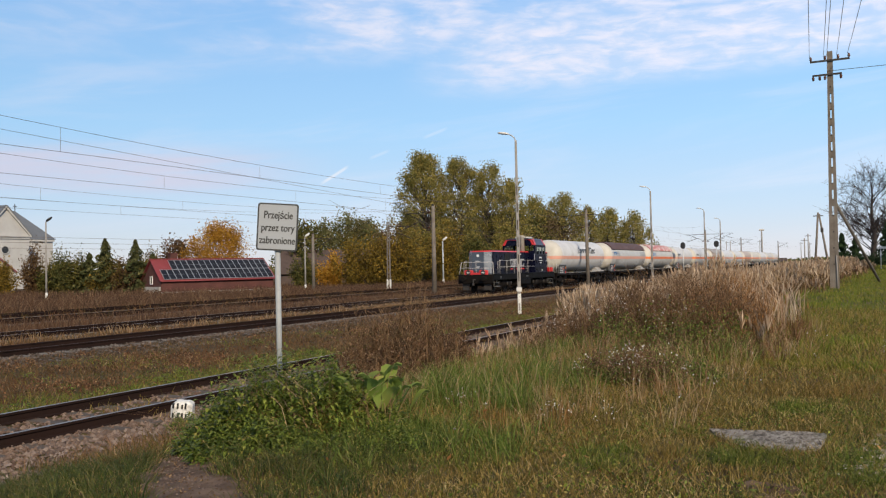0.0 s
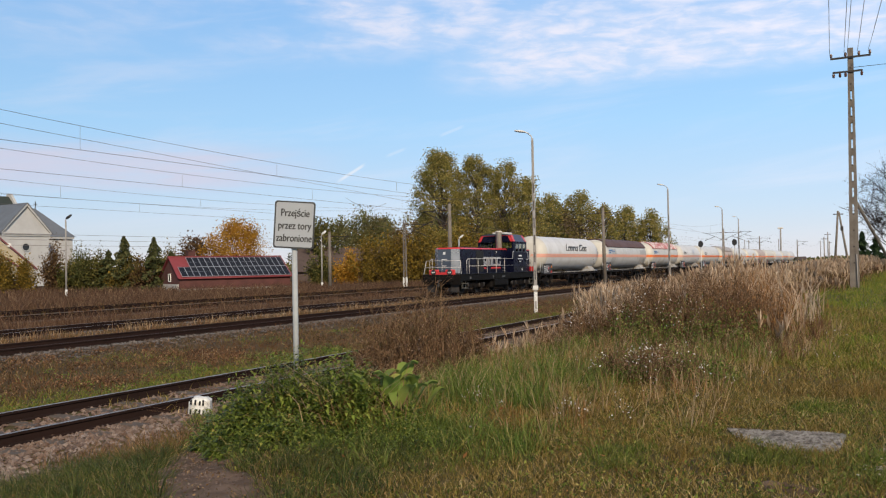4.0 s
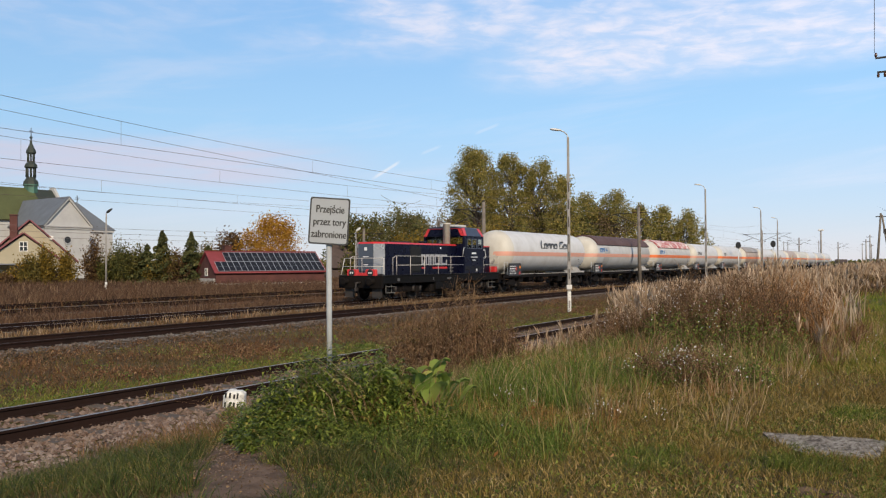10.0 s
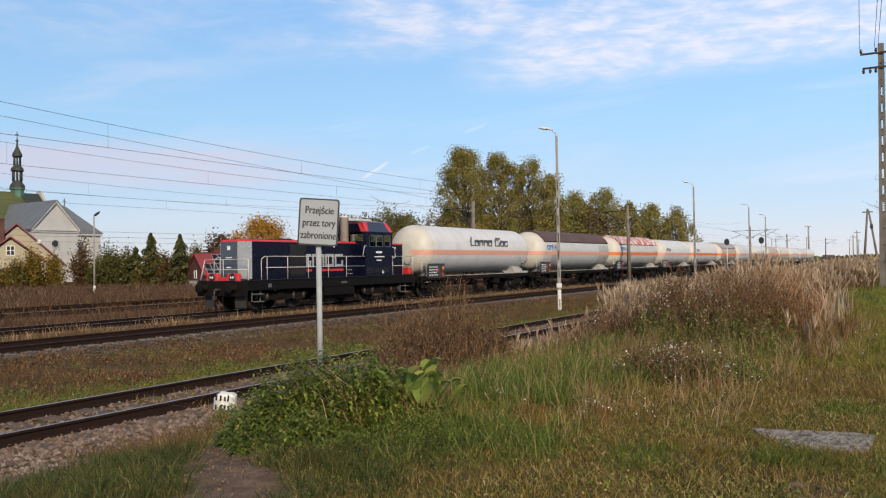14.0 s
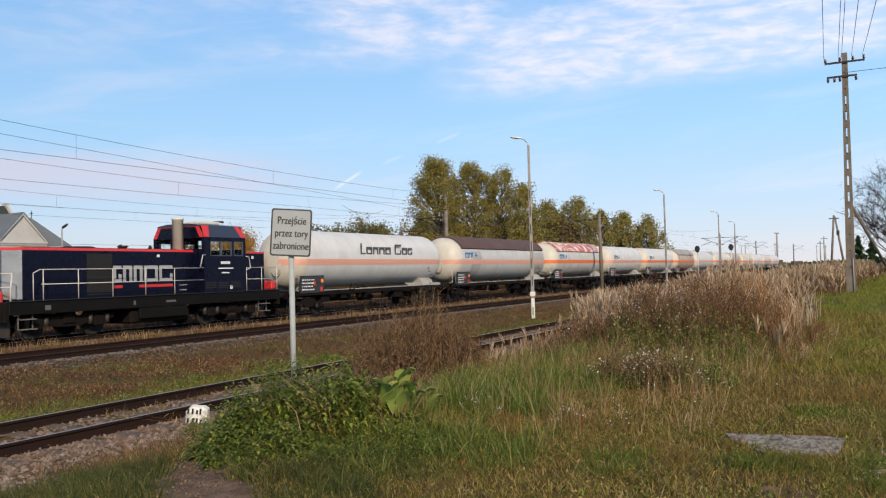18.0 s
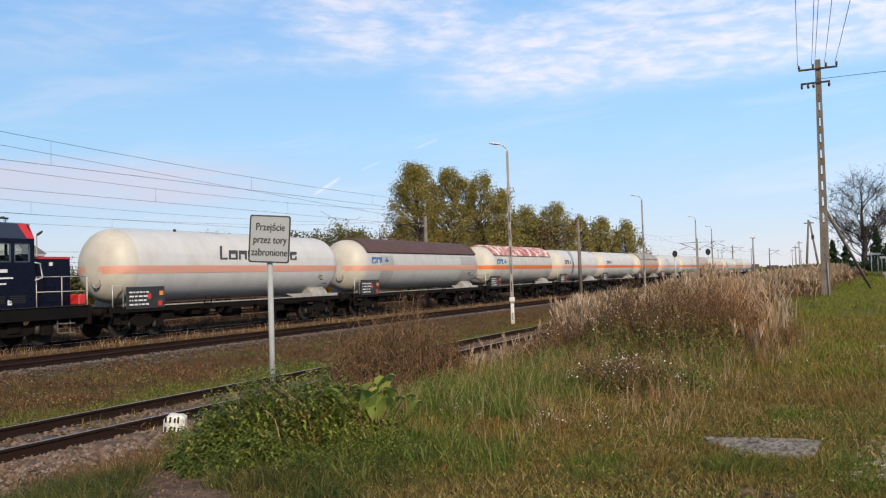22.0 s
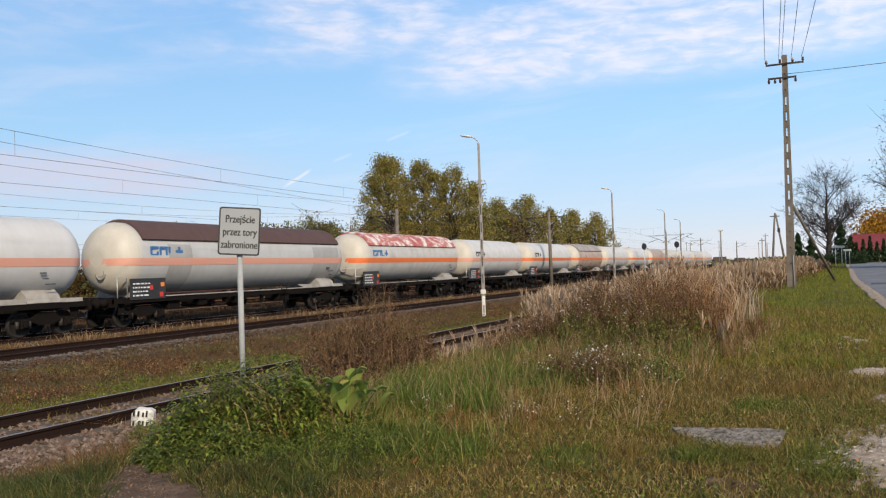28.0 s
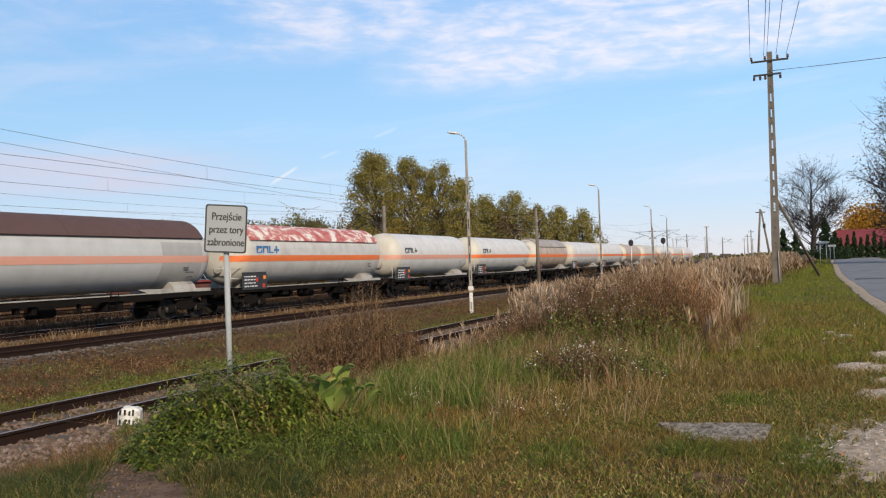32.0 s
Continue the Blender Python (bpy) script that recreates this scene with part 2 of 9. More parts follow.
    def thin(self, amount=0.3, tint=(1, 1, 1)):
        """Lets light through, as leaves do."""
        self.b.inputs["Transmission Weight"].default_value = 0.0
        tr = self.n.new("ShaderNodeBsdfTranslucent")
        mx = self.n.new("ShaderNodeMixShader")
        mx.inputs[0].default_value = amount
        out = self.n["Material Output"]
        src = self.b.inputs["Base Color"]
        if src.links:
            self.l.new(src.links[0].from_socket, tr.inputs[0])
        else:
            tr.inputs[0].default_value = src.default_value
        self.l.new(self.b.outputs[0], mx.inputs[1]), self.l.new(tr.outputs[0], mx.inputs[2])
        self.l.new(mx.outputs[0], out.inputs[0])
        return self


def worn(name, base, dirt, rough=0.6, metal=0.0, scale=3.0, amount=0.5, bump=0.15, bdist=0.004, spec=0.5, grain=40.0):
    """A painted or raw surface with stains at two scales."""
    k = Mat(name, rough, metal, spec)
    big, small = k.noise(scale, 5, 0.6), k.noise(grain, 3, 0.6)
    f = k.val(big, 0.38, 0.72, 0.0, amount)
    c = k.mix(f, base, dirt)
    c = k.mix(k.val(small, 0.3, 0.8, 0.0, 0.25), c, dirt)
    k.color(c).rough(k.val(big, 0.2, 0.8, max(rough - 0.12, 0.05), min(rough + 0.12, 1.0)))
    if bump:
        k.bump(small, bump, bdist)
    return k.m


def plant(name, stops, thin=0.25, rough=0.7, patch=0.35, patch_tint=(0.10, 0.06, 0.03), pscale=0.8):
    k = Mat(name, rough, 0, 0.12)
    c = k.ramp(k.island(), *stops)
    c = k.mix(k.val(k.noise(pscale, 4, 0.6), 0.4, 0.7, 0.0, patch), c, patch_tint)
    k.color(c).thin(thin)
    return k.m


def ground_mat():
    k = Mat("ground_soil_and_grass", 0.95, 0, 0.2)
    n1, n2, n3 = k.noise(0.35, 5, 0.6), k.noise(3.0, 6, 0.65), k.noise(30, 4, 0.6)
    soil = k.ramp(n2, (0.3, (0.03, 0.019, 0.010)), (0.7, (0.085, 0.052, 0.026)))
    turf = k.ramp(n2, (0.3, (0.045, 0.05, 0.010)), (0.55, (0.10, 0.085, 0.022)), (0.8, (0.16, 0.105, 0.034)))
    c = k.mix(k.val(n1, 0.35, 0.65, 0.25, 1.0), soil, turf)
    far = k.val(k.pos(0), -13.0, -18.0, 0.0, 0.75)
    dry = k.ramp(n2, (0.3, (0.034, 0.021, 0.013)), (0.7, (0.08, 0.05, 0.03)))
    k.color(k.mix(far, c, dry)).bump(n3, 0.6, 0.03)
    return k.m


def ballast_mat(name, a, b, c3):
    k = Mat(name, 0.9, 0, 0.3)
    c = k.ramp(k.island(), (0.0, a), (0.5, b), (1.0, c3))
    c = k.mix(k.val(k.noise(1.2, 4, 0.6), 0.4, 0.7, 0, 0.6), c, (0.11, 0.065, 0.04))
    k.color(c).bump(k.noise(60, 3), 0.5, 0.01)
    return k.m


M = {}
M["ground"] = ground_mat()
M["stone_bed"] = worn("ballast_bed", (0.075, 0.058, 0.046), (0.03, 0.022, 0.017), 0.95, 0, 6, 0.8, 0.8, 0.03, 0.2, 25)
M["stones"] = ballast_mat("ballast_stones", (0.055, 0.038, 0.031), (0.135, 0.098, 0.08), (0.25, 0.20, 0.172))
M["stones_rust"] = ballast_mat("rusty_ballast_stones", (0.065, 0.038, 0.028), (0.14, 0.093, 0.07), (0.22, 0.168, 0.138))
M["stones_dark"] = ballast_mat("dark_ballast_stones", (0.035, 0.028, 0.024), (0.072, 0.060, 0.052), (0.16, 0.14, 0.125))
M["rail_rust"] = worn("rusty_rail_steel", (0.020, 0.0095, 0.007), (0.009, 0.006, 0.005), 0.9, 0.0, 2, 0.6, 0.3, 0.003, 0.15)
M["rail_top"] = worn("worn_rail_head", (0.30, 0.26, 0.225), (0.15, 0.09, 0.06), 0.45, 0.6, 1.0, 0.6, 0.05)
M["rail_dull"] = worn("dull_rail_head", (0.055, 0.036, 0.03), (0.03, 0.017, 0.013), 0.8, 0.2, 1.0, 0.6, 0.05, 0.004, 0.2)
M["sleeper"] = worn("weathered_wooden_sleeper", (0.10, 0.075, 0.055), (0.035, 0.025, 0.02), 0.9, 0, 4, 0.7, 0.6, 0.01)
M["sleeper_concrete"] = worn("concrete_sleeper", (0.15, 0.135, 0.12), (0.06, 0.048, 0.04), 0.9, 0, 4, 0.7, 0.4, 0.006)
M["concrete"] = worn("weathered_concrete", (0.42, 0.40, 0.37), (0.20, 0.185, 0.165), 0.9, 0, 2.5, 0.7, 0.5, 0.006)
M["concrete_pole"] = worn("old_concrete_pole", (0.17, 0.145, 0.12), (0.075, 0.06, 0.047), 0.9, 0, 2.0, 0.8, 0.5, 0.01)
M["asphalt"] = worn("grey_asphalt", (0.17, 0.175, 0.19), (0.10, 0.10, 0.105), 0.85, 0, 1.0, 0.7, 0.5, 0.004, 0.4, 80)
M["galv"] = worn("galvanised_steel", (0.52, 0.53, 0.54), (0.32, 0.33, 0.33), 0.5, 0.35, 6, 0.5, 0.05)
M["wire"] = worn("weathered_copper_wire", (0.16, 0.12, 0.10), (0.09, 0.075, 0.065), 0.6, 0.5, 1, 0.5, 0)
M["steel_dark"] = worn("dark_oily_steel", (0.028, 0.026, 0.025), (0.055, 0.042, 0.032), 0.65, 0.3, 3, 0.7, 0.2)
M["white_paint"] = worn("chalky_white_paint", (0.72, 0.71, 0.68), (0.30, 0.28, 0.24), 0.8, 0, 14, 0.8, 0.3, 0.004)
M["black"] = worn("matt_black_paint", (0.012, 0.012, 0.013), (0.03, 0.03, 0.03), 0.5, 0, 4, 0.4, 0)
M["sign_face"] = worn("faded_grey_sign_face", (0.285, 0.30, 0.315), (0.235, 0.245, 0.255), 0.75, 0, 3, 0.4, 0, 0.004, 0.25)
M["insulator"] = worn("brown_porcelain", (0.09, 0.04, 0.025), (0.05, 0.025, 0.02), 0.25, 0, 4, 0.4, 0)

# ---- the ground ----
def smooth(a, b, x):
    t = np.clip((np.asarray(x, float) - a) / (b - a), 0, 1)
    return t * t * (3 - 2 * t)


SIDING, MAIN, TRAIN, FAR1, FAR2 = -10.6, -21.3, -26.5, -34.5, -39.5


def lie(x, y):
    """Height of the ground; rail tops lie at 0."""
    x, y = np.asarray(x, float), np.asarray(y, float)
    flat = -0.32 + 0.05 * np.sin(x * 0.7 + y * 0.31) * np.sin(y * 0.23)
    high = 0.42 + 0.26 * smooth(8, 38, y) + 0.5 * smooth(38, 160, y) + 0.03 * np.sin(x * 1.3 + 0.7) * np.sin(y * 0.9)
    edge = -6.9 + 0.6 * smooth(10, 40, y)
    k = smooth(-2.4, 2.6, x - edge)
    z = flat * (1 - k) + high * k
    # shallow dip of the trodden path down to the rails
    z = z - 0.07 * np.exp(-(((x + y + 0.15) / 0.7) ** 2 + ((y - x - 11.2) / 2.2) ** 2))
    for c, w, h in ((SIDING, 1.7, 0.14), (MAIN, 1.9, 0.14), (TRAIN, 1.9, 0.14), (FAR1, 1.8, 0.10), (FAR2, 1.8, 0.10)):
        z = np.maximum(z, (-0.32 + h * (1 - smooth(w - 0.3, w + 0.9, np.abs(x - c)))))
    # the land behind the tracks lies a little lower
    return z - 0.35 * smooth(-44, -60, x)


def grid_axis(*runs):
    return np.unique(np.concatenate([np.arange(a, b, s) for a, b, s in runs])).round(3)


def build_ground():
    xs = grid_axis((-2500, -300, 400), (-300, -60, 30), (-60, -13, 1.0), (-13, 6, 0.22), (6, 40, 2), (40, 300, 40), (300, 2600, 400))
    ys = grid_axis((-1500, -200, 325), (-200, -10, 20), (-10, 2, 1), (2, 24, 0.22), (24, 60, 0.8), (60, 200, 5), (200, 600, 50), (600, 3600, 500))
    gx, gy = np.meshgrid(xs, ys, indexing="ij")
    v = np.stack([gx, gy, lie(gx, gy)], -1).reshape(-1, 3)
    nx, ny = len(xs), len(ys)
    i, j = np.meshgrid(np.arange(nx - 1), np.arange(ny - 1), indexing="ij")
    a = (i * ny + j).ravel()
    me = raw_mesh("ground", v, np.stack([a, a + ny, a + ny + 1, a + 1], 1), smooth=True)
    me.materials.append(M["ground"])
    return tagged(new("ground", me), "uneven grassy ground with dry autumn weeds", "ground", kind="structure")


build_ground()


# ---- railway tracks ----
def rail_profile(x):
    """The outline of one rail: head, web and foot, head top at 0."""
    return [(x - 0.036, 0.0), (x + 0.036, 0.0), (x + 0.036, -0.035), (x + 0.009, -0.05), (x + 0.009, -0.135), (x + 0.07, -0.15), (x + 0.07, -0.165),
            (x - 0.07, -0.165), (x - 0.07, -0.15), (x - 0.009, -0.135), (x - 0.009, -0.05), (x - 0.036, -0.035)]


def build_track(name, cx, y0, y1, top, rust, label, sleeper_mat, near=None):
    base = thing(name, pose(cx, 0, 0), label, "railway track", kind="structure")
    for side in (-0.7535, 0.7535):
        bm = bmesh.new()
        prism(bm, rail_profile(side), y0, y1)
        me = mesh_of(bm, "rail")
        me.materials.append(rust), me.materials.append(top)
        for p in me.polygons:
            if p.normal.z > 0.9 and p.center.z > -0.01:
                p.material_index = 1
        part("rail", me, None, base)
    # sleepers: single ones near the viewpoint, the rest joined
    bm = bmesh.new()
    box(bm, -1.28, 1.28, -0.12, 0.12, -0.30, -0.155, bevel=0.012)
    me = mesh_of(bm, "sleeper")
    me.materials.append(sleeper_mat)
    rest = bmesh.new()
    y, lo, hi = y0 + 0.3, *(near or (1, 0))
    while y < y1:
        jit = random.uniform(-0.03, 0.03)
        if lo < y < hi:
            ob = part("sleeper", me, None, base)
            ob.matrix_basis = pose(jit, y, random.uniform(-0.008, 0.004), 0, 0, random.uniform(-1.0, 1.0))
        elif y < 230:
            box(rest, -1.28, 1.28, y - 0.12, y + 0.12, -0.30, -0.16)
        y += 0.62
    tagged(part("sleeper_row", rest, sleeper_mat, base), kind="stuff")
    return base


build_track("track_1", SIDING, -30, 420, M["rail_top"], M["rail_rust"], "siding track with worn rails on wooden sleepers", M["sleeper"], (0, 45))
build_track("track_2", MAIN, -30, 420, M["rail_dull"], M["rail_rust"], "rusty railway track on grey ballast", M["sleeper_concrete"], (4, 60))
build_track("track_3", TRAIN, -60, 420, M["rail_top"], M["rail_rust"], "railway track that carries the tank train", M["sleeper_concrete"], (10, 60))
build_track("track_4", FAR1, -30, 420, M["rail_dull"], M["rail_rust"], "overgrown railway track behind the train", M["sleeper_concrete"])
build_track("track_5", FAR2, -30, 420, M["rail_dull"], M["rail_rust"], "far overgrown railway track", M["sleeper_concrete"])


def pebbles(name, n, cx, half, y0, y1, size, mat, label, seed, top=-0.17, drop=0.16, gap=None):
    """Scattered broken stones, one mesh."""
    rs = np.random.RandomState(seed)
    x, y = cx + rs.uniform(-half, half, n), y0 + (y1 - y0) * rs.uniform(0, 1, n) ** 1.25
    z = top - drop * smooth(half - 0.9, half, np.abs(x - cx)) + rs.uniform(-0.02, 0.015, n)
    z = np.maximum(z, lie(x, y) + 0.005)
    s = size * rs.uniform(0.55, 1.25, n)
    base = np.array([[1, 0, 0], [-1, 0, 0], [0, 1, 0], [0, -1, 0], [0, 0, 0.8], [0, 0, -0.8], [.6, .6, .5]], float)[:6]
    shape = base[None] * rs.uniform(0.6, 1.2, (n, 6, 1)) + rs.uniform(-0.25, 0.25, (n, 6, 3))
    a = rs.uniform(0, 2 * np.pi, n)
    c, sn = np.cos(a)[:, None], np.sin(a)[:, None]
    v = np.stack([shape[..., 0] * c - shape[..., 1] * sn, shape[..., 0] * sn + shape[..., 1] * c, shape[..., 2] * 0.8], -1) * s[:, None, None]
    v = v + np.stack([x, y, z], -1)[:, None]
    f = np.array([[0, 2, 4], [2, 1, 4], [1, 3, 4], [3, 0, 4], [2, 0, 5], [1, 2, 5], [3, 1, 5], [0, 3, 5]])
    me = raw_mesh(name, v.reshape(-1, 3), (f[None] + 6 * np.arange(n)[:, None, None]).reshape(-1, 3))
    me.materials.append(mat)
    return tagged(new(name, me), label, "gravel", kind="stuff")


def ballast_bed(name, cx, half, y0, y1):
    bm = bmesh.new()
    prism(bm, [(cx - half, -0.36), (cx - half + 0.6, -0.215), (cx + half - 0.6, -0.215), (cx + half, -0.36)], y0, y1)
    return tagged(part(name, bm, M["stone_bed"], None), "bed of crushed stone under the rails", "ballast", kind="structure")


for nm, c, h in (("ballast_1", SIDING, 1.9), ("ballast_2", MAIN, 2.2), ("ballast_3", TRAIN, 2.0), ("ballast_4", FAR1, 1.9), ("ballast_5", FAR2, 1.9)):
    ballast_bed(nm, c, h, -30, 420)
pebbles("ballast_stones", 16000, SIDING, 2.1, 3.0, 32, 0.045, M["stones_rust"], "reddish crushed stone between the siding rails", 1)
pebbles("ballast_stones", 5000, SIDING + 1.55, 0.75, 3.5, 16, 0.05, M["stones"], "pale crushed stone heaped beside the siding rail", 5, -0.2, 0.12)
pebbles("ballast_stones", 9000, MAIN + 1.2, 1.5, 8, 60, 0.055, M["stones_dark"], "grey crushed stone along the second track", 2)
pebbles("ballast_stones", 4000, TRAIN + 0.3, 1.8, 12, 60, 0.055, M["stones_dark"], "grey crushed stone under the train", 3)


# ---- road, gravel shoulder, concrete slab, bare path ----
def road_x(y):
    return 1.40 + 0.25 * smooth(30, 18, y) + 0.75 * smooth(45, 95, y) + 7.0 * smooth(90, 260, y) + 30 * smooth(230, 420, y) ** 2


def build_road():
    ys = grid_axis((-40, 20, 4), (20, 80, 2), (80, 420, 10))
    us = np.array([0.36, 0.38, 0.6, 3.0, 5.75, 6.0])
    rise = np.array([-0.25, 0.03, 0.045, 0.08, 0.045, -0.02])
    gx = road_x(ys)[:, None] + us[None]
    gz = lie(np.full_like(ys, 3.0), ys)[:, None] + rise[None] + 0.02
    v = np.stack([gx, np.broadcast_to(ys[:, None], gx.shape), gz], -1).reshape(-1, 3)
    k = len(us)
    i, j = np.meshgrid(np.arange(len(ys) - 1), np.arange(k - 1), indexing="ij")
    a = (i * k + j).ravel()
    me = raw_mesh("road", v, np.stack([a, a + 1, a + k + 1, a + k], 1))
    me.materials.append(M["asphalt"])
    # gravelly strip along the edge, a little lower than the asphalt
    es = np.array([-0.06, 0.0, 0.2, 0.42])
    er = np.array([-0.2, 0.012, 0.03, 0.02])
    ex = road_x(ys)[:, None] + es[None] + 0.03 * np.sin(ys * 2.1)[:, None] * (es < 0.1)
    ez = lie(np.full_like(ys, 3.0), ys)[:, None] + er[None] + 0.02
    i2, j2 = np.meshgrid(np.arange(len(ys) - 1), np.arange(3), indexing="ij")
    a2 = (i2 * 4 + j2).ravel()
    strip = raw_mesh("road_edge", np.stack([ex, np.broadcast_to(ys[:, None], ex.shape), ez], -1).reshape(-1, 3), np.stack([a2, a2 + 1, a2 + 5, a2 + 4], 1))
    strip.materials.append(M["shoulder"])
    tagged(new("road_edge", strip), "brownish gravel strip along the asphalt", "road edge", kind="structure")
    tagged(new("road", me), "narrow grey asphalt road with patched edge", "road", kind="structure")
    # darker repair patches
    for x, y, w, d in ((2.6, 44, 1.3, 2.2), (4.6, 52, 1.0, 3.0)):
        bm = bmesh.new()
        z = float(lie(3.0, y)) + 0.095
        pts = [(x - w / 2, y - d / 2), (x + w / 2, y - d / 2 + 0.3), (x + w / 2 - 0.1, y + d / 2), (x - w / 2 + 0.15, y + d / 2 - 0.2)]
        prism(bm, pts, z - 0.05, z + 0.004, "z")
        tagged(part("road_patch", bm, M["asphalt_dark"], None), "dark asphalt repair patch in the road", "asphalt patch", kind="structure")


PATCHES = ((1.0, 7.55, 1.0, 1.2), (1.35, 6.4, 0.6, 0.7), (0.85, 10.4, 0.42, 0.42), (0.62, 12.9, 0.34, 0.42), (0.98, 11.6, 0.3, 0.25), (0.55, 16.6, 0.18, 0.32), (0.3, 17.4, 0.14, 0.2), (1.0, 14.0, 0.22, 0.4))


def gravelled(x, y):
    """How far a place lies inside the worn gravel, below 1 inside."""
    d = np.full(np.shape(x), 9.0)
    for cx, cy, rx, ry in PATCHES:
        d = np.minimum(d, ((x - cx) / rx) ** 2 + ((y - cy) / ry) ** 2)
    ragged = 0.40 * np.sin(x * 9 + 1.3 * np.sin(y * 4)) * np.sin(y * 6.5 + 1.1 * np.sin(x * 5)) + 0.34 * np.sin(x * 23 + y * 11) * np.sin(y * 19 - x * 13)
    return d + ragged


M["asphalt_dark"] = worn("dark_asphalt_repair", (0.055, 0.055, 0.06), (0.035, 0.035, 0.04), 0.85, 0, 3, 0.6, 0.4, 0.004)
M["gravel_pale"] = ballast_mat("pale_shoulder_gravel", (0.20, 0.16, 0.13), (0.38, 0.335, 0.285), (0.56, 0.51, 0.45))
M["bare_soil"] = worn("trodden_bare_soil", (0.165, 0.108, 0.073), (0.05, 0.029, 0.018), 0.95, 0, 3.5, 1.0, 0.6, 0.02, 0.2, 22)
M["shoulder"] = worn("gravelly_soil", (0.42, 0.345, 0.27), (0.14, 0.092, 0.056), 0.95, 0, 9, 0.85, 0.5, 0.02, 0.2, 70)
build_road()


def patch_on_ground(name, cx, cy, rx, ry, lift, mat, label, category, seed, n=40, rings=12):
    """An irregular thin sheet that follows the ground."""
    rs = np.random.RandomState(seed)
    wob = 1 + 0.22 * np.sin(np.arange(n) * 2 * np.pi / n * 3 + seed) + rs.uniform(-0.1, 0.1, n)
    v, f = [(cx, cy)], []
    for r in range(1, rings + 1):
        for i in range(n):
            a, k = 2 * np.pi * i / n, r / rings * wob[i]
            v.append((cx + rx * k * np.cos(a), cy + ry * k * np.sin(a)))
    v = np.array(v)
    edge = np.concatenate([[0], np.repeat(np.arange(1, rings + 1), n)]) / rings
    z = lie(v[:, 0], v[:, 1]) + lift - 0.06 * smooth(0.45, 1.0, edge) + rs.uniform(-0.015, 0.015, len(v))
    bm = bmesh.new()
    vs = [bm.verts.new((x, y, h)) for (x, y), h in zip(v, z)]
    for i in range(n):
        bm.faces.new((vs[0], vs[1 + i], vs[1 + (i + 1) % n])).smooth = True
        for r in range(rings - 1):
            a, b = 1 + r * n, 1 + (r + 1) * n
            bm.faces.new((vs[a + i], vs[b + i], vs[b + (i + 1) % n], vs[a + (i + 1) % n])).smooth = True
    return tagged(part(name, bm, mat, None), label, category, kind="structure")


TRAIL = ((-7.45, 7.45, 0.08), (-7.0, 6.85, 0.15), (-6.35, 6.15, 0.24), (-5.6, 5.45, 0.34), (-4.9, 4.85, 0.40), (-4.2, 4.3, 0.42))


def field(x, y, scale, seed, octaves=3):
    """Smooth random patches over the ground, from 0 to 1."""
    out, amp, total = 0.0, 1.0, 0.0
    for o in range(octaves):
        u, v = x * scale * 2 ** o + seed * 17.3 + 400, y * scale * 2 ** o + seed * 9.1 + 400
        i, j = np.floor(u), np.floor(v)
        fu, fv = (u - i) ** 2 * (3 - 2 * (u - i)), (v - j) ** 2 * (3 - 2 * (v - j))
        h = [[np.abs(np.modf(np.sin((i + a) * 127.1 + (j + b) * 311.7 + seed * 74.7) * 43758.5453)[0]) for b in (0, 1)] for a in (0, 1)]
        out = out + amp * ((h[0][0] * (1 - fu) + h[1][0] * fu) * (1 - fv) + (h[0][1] * (1 - fu) + h[1][1] * fu) * fv)
        amp, total = amp * 0.5, total + amp
    return out / total


def trodden(x, y):
    """How far a place lies from the middle of the bare path, below 1 inside its ragged edge."""
    d = np.full(np.shape(x), 9.0)
    for (ax, ay, aw), (bx, by, bw) in zip(TRAIL, TRAIL[1:]):
        k = np.clip(((x - ax) * (bx - ax) + (y - ay) * (by - ay)) / ((bx - ax) ** 2 + (by - ay) ** 2), 0, 1)
        d = np.minimum(d, np.hypot(x - ax - k * (bx - ax), y - ay - k * (by - ay)) / (aw + k * (bw - aw)))
    return d + 0.9 * (field(x, y, 2.6, 3) - 0.5)


def trail_sheet():
    """Bare trodden soil that thins out under the grass at its edges."""
    xs, ys = np.arange(-8.3, -3.2, 0.05), np.arange(3.4, 8.2, 0.05)
    gx, gy = np.meshgrid(xs, ys, indexing="ij")
    rs = np.random.RandomState(8)
    z = lie(gx, gy) + 0.022 - 0.06 * np.clip(trodden(gx, gy) - 0.85, 0, 1.5) + 0.03 * (field(gx, gy, 3.0, 6) - 0.5) + rs.uniform(-0.005, 0.005, gx.shape)
    nx, ny = gx.shape
    i, j = np.meshgrid(np.arange(nx - 1), np.arange(ny - 1), indexing="ij")
    k = (i * ny + j).ravel()
    me = raw_mesh("bare_path", np.stack([gx, gy, z], -1).reshape(-1, 3), np.stack([k, k + ny, k + ny + 1, k + 1], 1), smooth=True)
    me.materials.append(M["bare_soil"])
    tagged(new("bare_path", me), "trodden bare soil path towards the rails", "path", kind="structure")


trail_sheet()


